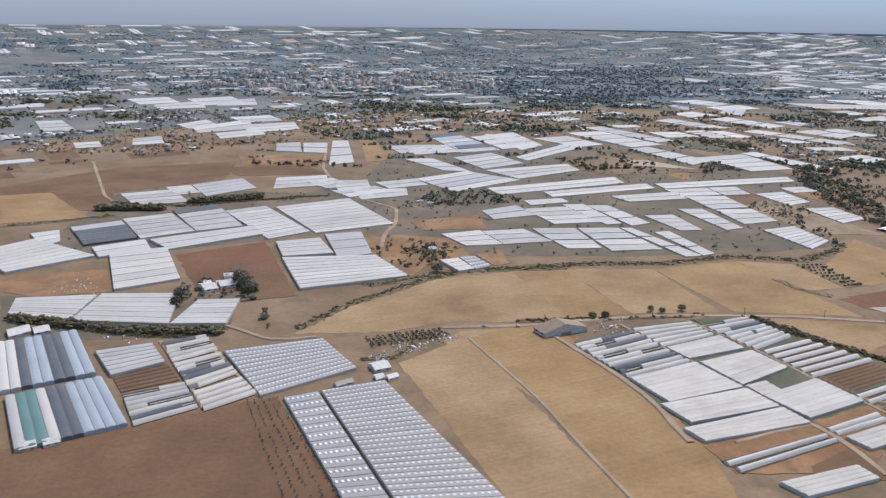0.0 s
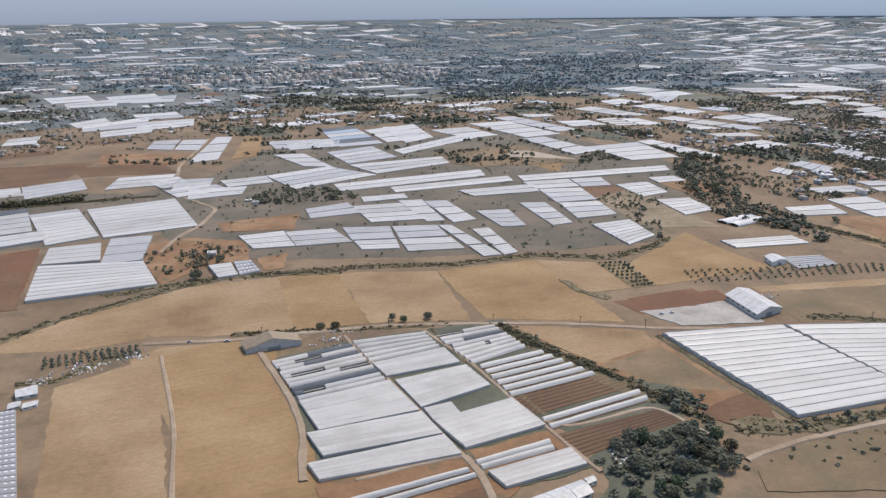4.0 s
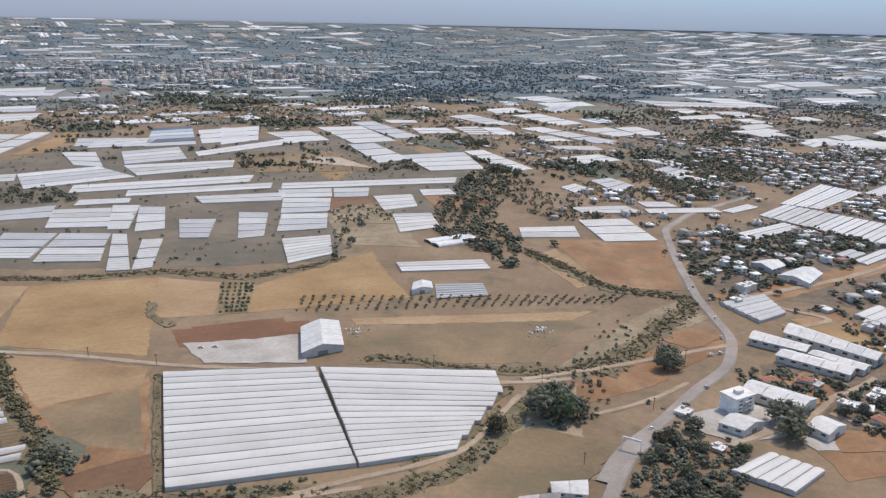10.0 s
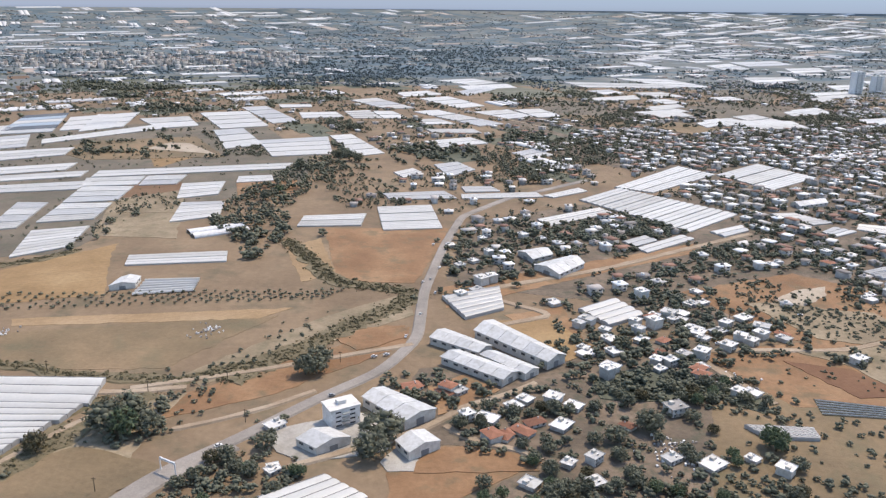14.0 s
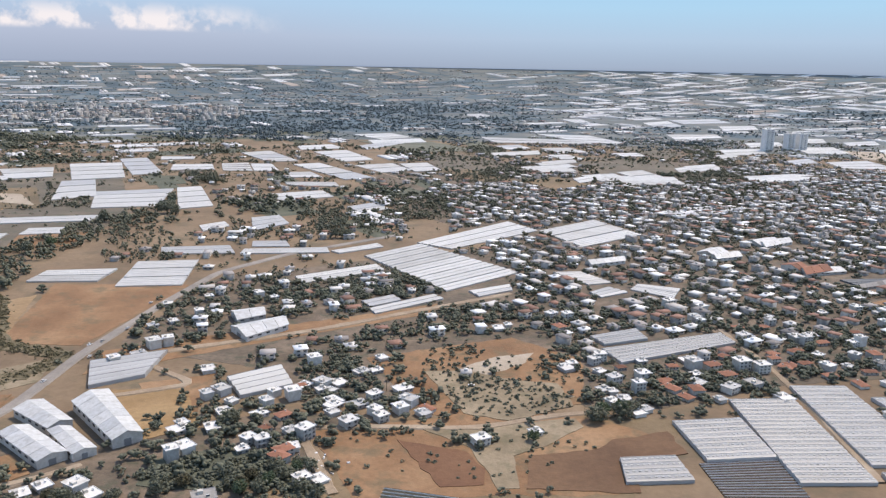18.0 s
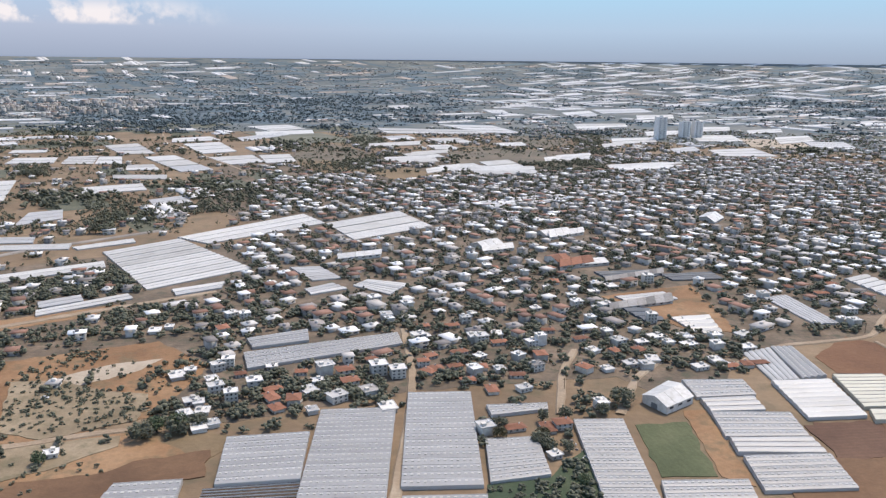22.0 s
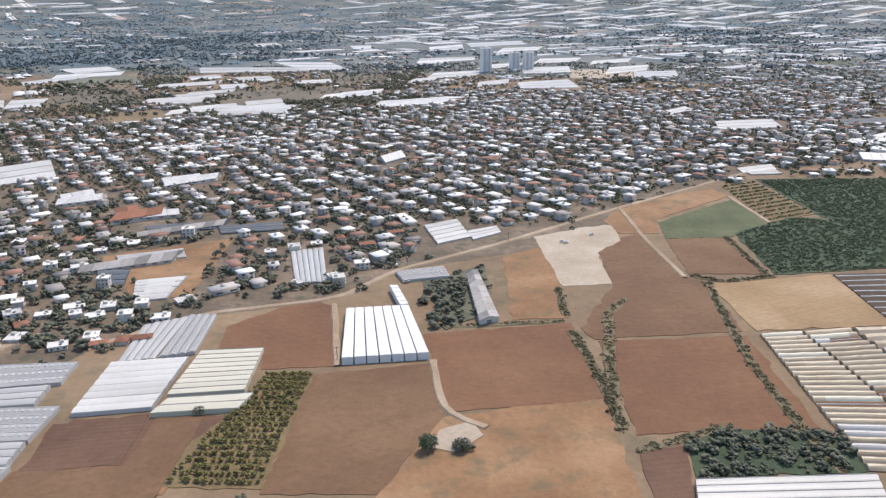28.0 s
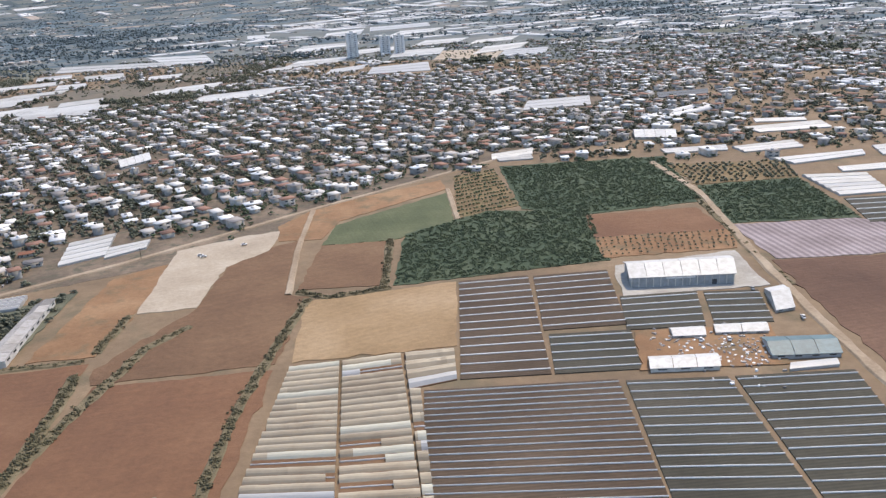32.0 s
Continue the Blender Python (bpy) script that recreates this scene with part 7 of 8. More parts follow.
# ---- houses ----
def house_proto(seed, w, d, floors, roof_kind):
    """house > wall, roof, windows, door, solar tank or chimney; base at the origin."""
    rnd = random.Random(seed)
    top = new("house")
    h = 2.9 * floors
    part("wall", box_mesh("wall", [(-w / 2, -d / 2, -0.2, w / 2, d / 2, h)], PLASTER), top)
    if roof_kind in ("pale", "grey"):
        m = ROOF_PALE if roof_kind == "pale" else ROOF_GREY
        e = 0.7
        part("roof", box_mesh("roof", [(-w / 2 - e, -d / 2 - e, h, w / 2 + e, d / 2 + e, h + 0.28)], m), top)
        x, y, z = w / 2 + e, d / 2 + e, h + 0.28
        rim = [(a * q, b * q2, zz) for zz in (z, z + 0.35) for q, q2 in ((x, y), (x - 0.2, y - 0.2)) for a, b in ((-1, -1), (1, -1), (1, 1), (-1, 1))]
        f = []
        for k in range(4):
            n = (k + 1) % 4
            f += [(k, n, 8 + n, 8 + k), (4 + n, 4 + k, 12 + k, 12 + n), (8 + k, 8 + n, 12 + n, 12 + k)]
        part("roof_parapet", mesh_of("roof_parapet", rim, f, m), top)
        x = rnd.uniform(-0.25, 0.25) * w
        part("stair_box", box_mesh("stair_box", [(x - 1.3, 0.1 * d, h + 0.28, x + 1.3, 0.1 * d + 2.4, h + 2.1)], PLASTER), top)
    else:
        e, r = 0.7, 0.2 * d
        x, y = w / 2 + e, d / 2 + e
        k = max(0.5, x - y)
        v = [(-x, -y, h), (x, -y, h), (x, y, h), (-x, y, h), (-k, 0, h + r), (k, 0, h + r), (-x, -y, h - 0.2), (x, -y, h - 0.2), (x, y, h - 0.2), (-x, y, h - 0.2)]
        f = [(0, 1, 5, 4), (1, 2, 5), (2, 3, 4, 5), (3, 0, 4), (6, 7, 1, 0), (7, 8, 2, 1), (8, 9, 3, 2), (9, 6, 0, 3), (9, 8, 7, 6)]
        part("roof", mesh_of("roof", v, f, ROOF_RED), top)
        part("chimney", box_mesh("chimney", [(w * 0.2, 0.3, h + 0.2, w * 0.2 + 0.7, 1.0, h + r + 0.8)], PLASTER), top)
    for fl in range(floors):
        z = 2.9 * fl + 0.9
        n = 2 if w < 9 else 3
        for k in range(n):
            x = -w / 2 + w * (k + 0.5) / n
            part("window", box_mesh("window", [(x - 0.65, -d / 2 - 0.05, z, x + 0.65, -d / 2 + 0.2, z + 1.3)], DARK_GLASS), top)
        part("window", box_mesh("window", [(w / 2 - 0.2, -0.6, z, w / 2 + 0.05, 0.7, z + 1.3)], DARK_GLASS), top)
        if fl:
            part("balcony", box_mesh("balcony", [(-w * 0.3, -d / 2 - 1.3, z - 1.05, w * 0.15, -d / 2, z - 0.85), (-w * 0.3, -d / 2 - 1.3, z - 0.85, w * 0.15, -d / 2 - 1.18, z - 0.1)], PLASTER), top)
    part("door", box_mesh("door", [(-w * 0.42, -d / 2 - 0.06, 0, -w * 0.42 + 1.0, -d / 2 + 0.2, 2.1)], GUTTER), top)
    if roof_kind != "red":
        x = rnd.uniform(-0.35, 0.1) * w
        tank = part("solar_heater", box_mesh("solar_heater", [(x, -d * 0.3, h + 0.5, x + 1.6, -d * 0.3 + 0.08, h + 1.3)], DARK_GLASS), top)
        part("water_tank", box_mesh("water_tank", [(x, -d * 0.3 + 0.1, h + 0.9, x + 1.6, -d * 0.3 + 0.7, h + 1.5)], TANK), tank)
    text = {"pale": "plastered house with a pale flat roof and solar heater", "grey": "plastered house with a weathered grey flat roof", "red": "house with a hipped clay-tile roof"}[roof_kind]
    return tagged(top, ("two-storey " if floors == 2 else "three-storey " if floors == 3 else "single-storey ") + text, "house", group="houses of the town")


PROTOS = [house_proto(k, *q) for k, q in enumerate((
    (10, 8, 2, "pale"), (8.5, 8, 2, "pale"), (11, 8.5, 1, "pale"), (9, 9, 1, "grey"), (12, 7, 1, "red"), (10, 8, 2, "red"), (8, 7, 1, "pale"), (9.5, 8.5, 3, "pale"), (10.5, 9, 2, "grey"), (9, 7, 1, "red")))]
WEIGHTS = (3.5, 3.5, 6, 3, 3, 2, 6, 0.3, 1.5, 3)


def far_block(rng, x, y, w, d, h, a, red, lists):
    """Walls, an overhanging roof and dark openings of a house further off."""
    z = float(ground_z(x, y))
    c, s = math.cos(a), math.sin(a)

    def put(x0, y0, z0, x1, y1, z1, key):
        v, f, m = lists
        o = len(v)
        v.extend((x + px * c - py * s, y + px * s + py * c, z + pz) for px, py, pz in box_verts(x0, y0, z0, x1, y1, z1))
        f.extend(box_faces(o)[1:])
        m.extend([key] * 5)
    put(-w / 2, -d / 2, -0.2, w / 2, d / 2, h, 0)
    put(-w / 2 - 0.45, -d / 2 - 0.45, h, w / 2 + 0.45, d / 2 + 0.45, h + 0.22, 1 if red else 2)
    if h > 1:
        for k in range(max(1, int(h / 1.75))):
            for q in (-0.26, 0.26):
                put(w * q - w * 0.12, -d / 2 - 0.06, 1.75 * k + 0.6, w * q + w * 0.12, -d / 2 + 0.1, 1.75 * k + 1.3, 3)
            put(w / 2 - 0.1, -d * 0.25, 1.75 * k + 0.6, w / 2 + 0.06, d * 0.25, 1.75 * k + 1.3, 3)
    if not red and rng.uniform() < 0.6:
        put(-0.9, -0.3, h + 0.2, 0.7, 1.1, h + 1.1, 2)


def settle(*poly, pitch=9.5, turn=35.0, fill=0.85, near_y=0.0, seed=1):
    """Houses on a loose street grid inside an outline; every fourth lane stays open. Yields place, size and turn."""
    rng = np.random.default_rng(seed)
    xs, ys = [q[0] for q in poly], [q[1] for q in poly]
    cx, cy = (min(xs) + max(xs)) / 2, (min(ys) + max(ys)) / 2
    r = math.hypot(max(xs) - min(xs), max(ys) - min(ys)) / 2
    c, s = math.cos(radians(turn)), math.sin(radians(turn))
    out = []
    n = int(r / pitch) + 1
    for i in range(-n, n + 1):
        for j in range(-n, n + 1):
            if rng.uniform() > fill:
                continue
            u = i * pitch + (3 if i % 2 else 0) + rng.normal(0, pitch * 0.12)
            w = j * pitch + (4 if (j // 3) % 2 else 0) + rng.normal(0, pitch * 0.12)
            bend = 14 * math.sin(u * 0.008 + w * 0.011)
            x, y = cx + u * c - w * s + bend, cy + u * s + w * c - bend
            if inside(poly, np.array([x]), np.array([y]))[0] and not any(taken(x + dx, y + dy) in (1, 2, 4, 6) for dx in (-4, 0, 4) for dy in (-4, 0, 4)):
                out.append((x, y, radians(turn + rng.choice((0, 90)) + rng.normal(0, 7)), rng))
                claim([(x - 3, y - 3), (x + 3, y - 3), (x + 3, y + 3), (x - 3, y + 3)], 1)
    return out


SPOTS, NEAR_HOUSES = [], []
PROTO_PICK = random.Random(4)


def house_row(kind, turn, *places):
    """Single houses along a lane, by the kind of roof."""
    for x, y in places:
        keys = {"p": (0, 1, 2, 6, 2, 6, 7), "r": (4, 5, 9, 4), "g": (3, 8)}[kind]
        a = turn + PROTO_PICK.choice((0, 90)) + PROTO_PICK.gauss(0, 6)
        ob = copy_thing(PROTOS[PROTO_PICK.choice(keys)], pose(x, y, 0, 0, 0, a))
        k = PROTO_PICK.uniform(0.46, 0.64)
        ob.scale = (k, k, PROTO_PICK.uniform(0.44, 0.54))
        claim([(x - 4, y - 4), (x + 4, y - 4), (x + 4, y + 4), (x - 4, y + 4)], 1)
        NEAR_HOUSES.append((x, y))

# houses set out singly along the lanes
house_row('p', 55, (439, 378.3), (501.9, 415.7), (526.9, 413.8), (524.9, 431.8), (531.9, 427.8), (547.9, 458.8), (539, 477.8), (543, 506.8), (550, 498.8), (564, 507.8), (573.5, 516.6), (580.5, 519.6), (585.5, 513.6), (594.5, 534.8), (589.4, 499.6), (603.5, 509.7), (617.5, 505.7), (606.4, 495.7), (585.3, 473.5), (579.4, 476.5), (566.9, 467.9))
house_row('p', 50, (527.8, 390.9), (515.9, 378.9), (535.8, 393.9), (559.8, 396.9), (571.8, 394.9), (592.8, 393), (584.8, 399), (592.2, 443.4), (597.2, 444.5), (491.1, 434.8), (432.1, 404.1), (598.4, 484.6), (564, 488.9), (514.9, 430.8), (510.9, 425.8))
house_row('r', 55, (506.9, 404.8), (513.9, 408.8), (625.3, 501.7), (474.3, 435.7), (487.1, 435.7), (581.3, 460.5))
house_row('p', 40, (539, 501.8), (551, 488.8), (540, 472.8), (545.9, 452.8), (551, 475.8), (564, 497.8), (572, 505.9), (581.5, 513.6), (586.5, 521.7), (593.5, 534.8), (599.5, 536.8), (599.6, 551.9), (571.6, 541.7), (588.4, 503.6), (590.4, 493.6), (598.4, 501.6), (615.4, 498.7), (624.3, 496.7))
house_row('p', 35, (609.4, 490.6), (613.5, 518.8), (571.9, 466.9), (583.3, 464.5), (566.9, 460.9), (494.2, 553.4), (492.2, 542.4), (499.2, 557.5), (496.3, 602.4), (488.3, 588.3), (485.3, 533.6), (529.1, 528.7), (473.5, 616.3), (491.3, 629.2), (481.4, 580.4), (515.4, 640.4), (526.3, 632.5))
house_row('r', 40, (581.3, 455.4), (573, 488.9), (572, 515.9), (680.4, 603.2), (726.3, 524.8), (777.4, 563.8))
house_row('p', 30, (693.4, 559), (694.4, 527.9), (696.4, 516.8), (704.4, 507.8), (680.4, 549.9), (739.3, 523.8), (736.3, 559), (759.5, 647.3), (771.5, 603.1), (795.4, 564.8), (819.4, 598.4), (742.6, 650.5), (685.4, 620.4), (677.4, 624.3), (751.6, 628.3), (792.4, 637.9), (797.4, 598.7))
house_row('p', 20, (697.4, 526.9), (701.4, 519.9), (708.3, 510.7), (650.3, 600.1), (655, 605.1), (696.4, 563.1), (712.4, 544.9), (683.4, 556), (708.4, 529.8), (765.4, 528.7), (757.5, 560.9), (765.4, 558.8), (714.4, 562), (753.6, 623.3), (769.5, 602.1), (794.4, 601.7), (804.4, 609.7), (823.4, 600.4), (789.5, 627.1), (805.4, 567.6))
house_row('r', 15, (774.4, 570.9), (780.4, 565.8), (787.4, 568.8), (798.4, 569.6), (812.4, 562.5), (805.4, 598.7), (770.5, 617.1), (783.5, 619.1), (727.3, 557.9), (731.3, 529.8), (802.3, 547.5), (810.3, 516.4), (826.3, 519.2), (821.3, 517.2), (827.5, 616.4), (822.4, 582.3))
house_row('p', 25, (822.3, 498.2), (841.5, 536.1), (800.3, 513.4), (844.8, 658.2), (859, 655), (853.9, 614), (867.9, 605), (858.8, 578), (864.8, 576), (875.9, 612.9), (888.8, 613.3), (886.7, 577.5), (848.6, 572.1), (987.7, 675.8), (969.8, 642.7), (955.8, 637.5), (848.7, 633.2), (896.7, 581.3), (814.4, 549.5), (823.5, 649.5))
house_row('r', 25, (899.7, 579.3), (854.8, 593), (841.6, 607.2), (744.5, 558.9))
house_row('p', 15, (798.6, 732.3), (831.8, 687.3), (843.8, 674.2), (855, 654), (816.6, 701.6), (888.8, 613.3), (879.8, 605.4), (899.8, 602.2), (901.8, 613.1), (856.1, 682), (867.1, 693.9), (889.2, 706.9), (820.6, 715.6), (810.6, 697.1), (894.7, 585.3), (868.8, 584), (912.7, 602.1), (878, 635.3), (945.6, 683.7), (972.8, 637.4), (979.8, 658.6), (954.7, 691.7), (936.6, 675.5))
house_row('r', 15, (912.7, 584.2), (906.7, 582.2), (924.6, 684.4), (964.7, 700.9), (978.7, 690.7), (990.7, 710), (803.6, 727.2), (836.8, 700.3))
house_row('p', 20, (-36.6, 534.3), (-159.1, 451.5), (-49.1, 676.6), (-59.1, 689.1))
house_row('r', 35, (473.3, 437.7), (486.1, 433.7), (503.9, 403.8), (508.9, 406.8), (517.9, 414.8))
house_row('p', 35, (495.1, 415.8), (439, 379.3))
house_row('p', 20, (-168, 450.4), (-157.1, 457.4))


# ---- the rest of the town, each settled area an outline in plan ----
SPOTS += settle((644, 580), (617, 758), (590, 1000), (640, 1200), (1000, 1330), (1480, 1250), (1316, 885), (1208, 838), (1110, 760), (1040, 705), (964, 645), (907, 612), (849, 570), (795, 556), (714, 520), pitch=8.6, fill=0.92, seed=1)
SPOTS += settle((478, 673), (560, 731), (737, 835), (660, 640), (640, 520), (590, 500), (555, 534), (510, 560), (490, 600), pitch=11, fill=0.55, turn=20, seed=2)
SPOTS += settle((470, 455), (530, 400), (620, 360), (640, 440), (600, 500), (560, 520), (525, 480), pitch=12, fill=0.3, turn=50, seed=3)
SPOTS += settle((520, 390), (590, 300), (680, 420), (690, 520), (600, 470), pitch=12, fill=0.3, turn=30, seed=4)
SPOTS += settle((380, 640), (420, 820), (560, 900), (600, 800), (480, 690), pitch=13, fill=0.5, turn=10, seed=6)
SPOTS += settle((1180, 815), (1330, 880), (1480, 900), (1560, 780), (1420, 800), (1300, 815), pitch=13, fill=0.5, turn=5, seed=7)
SPOTS += settle((1270, 875), (1347, 950), (1423, 1162), (1300, 1260), (1480, 1620), (1780, 1420), (1700, 1150), (1470, 930), (1400, 835), pitch=12.5, fill=0.6, turn=20, seed=8)
SPOTS += settle((330, 900), (520, 930), (600, 1010), (620, 1180), (480, 1120), (380, 1040), pitch=14, fill=0.4, turn=30, seed=9)
SPOTS += settle((520, 1120), (480, 1420), (700, 1700), (1150, 1720), (1420, 1640), (1400, 1300), (1000, 1340), (640, 1210), pitch=19, fill=0.6, turn=25, seed=10)
SPOTS += settle((-560, 900), (-600, 1350), (-100, 1420), (420, 1380), (500, 1150), (330, 1000), (-100, 1150), (-400, 880), pitch=26, fill=0.45, turn=15, seed=11)
ranked = sorted(SPOTS, key=lambda q: q[1] - 0.32 * q[0])
own = set(id(q) for q in ranked[:max(0, 252 - len(NEAR_HOUSES))])
picker = random.Random(4)
mid_lists = ([], [], [])
for q in SPOTS:
    x, y, a, rng = q
    if id(q) in own:
        ob = copy_thing(picker.choices(PROTOS, WEIGHTS)[0], pose(x, y, 0, 0, 0, math.degrees(a)))
        k = picker.uniform(0.46, 0.64)
        ob.scale = (k, k, picker.uniform(0.44, 0.54))
    else:
        far_block(rng, x, y, picker.uniform(4.2, 7) * picker.choice((0.8, 1, 1, 1.25, 1.6)), picker.uniform(3.8, 6.2), picker.choice((1.8, 1.9, 2.0, 2.2, 3.5, 3.6)), a, picker.random() < 0.24, mid_lists)
for ob in PROTOS:
    for o in (*ob.children_recursive, ob):
        bpy.data.objects.remove(o)
tagged(new("town_houses", fast_mesh("town_houses", mid_lists[0], mid_lists[1], [MANY_PALE, MANY_RED, MANY_ROOF, DARK_GLASS], mid_lists[2])), "dense town of flat-roofed and tiled houses", "houses", kind="stuff")
for x, y, a, rng in SPOTS:
    for _ in range(9):
        TREE_LIST.append((x + rng.normal(0, 6.5), y + rng.normal(0, 6.5), rng.uniform(0.3, 0.9), False))
tree_rng = np.random.default_rng(8)
for x, y in NEAR_HOUSES:
    for _ in range(11):
        TREE_LIST.append((x + tree_rng.normal(0, 7.5), y + tree_rng.normal(0, 7.5), tree_rng.uniform(0.35, 0.95), False))


# ---- trees set out: the nearest singly, the rest as woods ----
TREE_LIST = [q for q in TREE_LIST if q[3] or taken(q[0], q[1]) not in (1, 4)]
TREE_PROTOS = [tree_proto(20 + k, s, h, m) for k, (s, h, m) in enumerate(((2.7, 5.2, LEAF), (2.2, 5.8, LEAF), (3.0, 4.8, LEAF), (2.4, 4.4, LEAF_DRY), (2.1, 5.4, LEAF_ORCHARD)))]
order = sorted(TREE_LIST, key=lambda q: (not q[3], q[2] < 0.75, q[1] - 0.32 * q[0]))
rnd = random.Random(9)
for x, y, s, _ in order[:220]:
    copy_thing(rnd.choices(TREE_PROTOS, (4, 3, 4, 1.5, 2))[0], pose(x, y, 0, 0, 0, rnd.uniform(0, 360)) @ Matrix.Diagonal((s, s, s * rnd.uniform(0.85, 1.1), 1)))
for ob in TREE_PROTOS:
    for o in (*ob.children_recursive, ob):
        bpy.data.objects.remove(o)


def sow(name, label, spots, leaf, count, shape, seed, tall=1.0):
    """Many trees in one mesh, each turned and sized by itself."""
    rng = np.random.default_rng(seed)
    protos = [clumps(rng, count, 2.3, 3.0, 1.0, 1.35 if count < 8 else 1.0, shape) for _ in range(8)]
    vv, ff, o = [], [], 0
    for x, y, s in spots:
        v, f = protos[int(rng.integers(8))]
        a = rng.uniform(0, 6.28)
        c, sn = math.cos(a) * s, math.sin(a) * s
        z = float(ground_z(x, y))
        vv.append(np.stack([v[:, 0] * c - v[:, 1] * sn + x, v[:, 0] * sn + v[:, 1] * c + y, v[:, 2] * s * tall * rng.uniform(0.8, 1.2) + z], 1))
        ff.append(f + o)
        o += len(v)
    if vv:
        tagged(new(name, fast_mesh(name, np.concatenate(vv), np.concatenate(ff), leaf)), label, "trees", kind="stuff")


rest = [(x, y, s) for x, y, s, _ in order[220:]]
woods = [q for q in rest if 1040 < q[0] and 640 < q[1] < 830]
sow("orchard_wood", "dense dark green citrus plantation", woods, LEAF_ORCHARD, 9, (OCT_V, OCT_F), 31, 0.7)
rest = [q for q in rest if not (1040 < q[0] and 640 < q[1] < 830)]
sow("near_bushes", "bushes and small trees between fields and houses", [q for q in rest if q[1] - 0.32 * q[0] < 520], LEAF, 12, (ICO_V, ICO_F), 32)
sow("far_bushes", "trees and hedges further off", [q for q in rest if q[1] - 0.32 * q[0] >= 520], LEAF, 9, (OCT_V, OCT_F), 33)
sow("hedges", "ragged hedges of low bushes along field edges", HEDGE_LIST, LEAF_HEDGE, 9, (ICO_V, ICO_F), 34, 0.7)


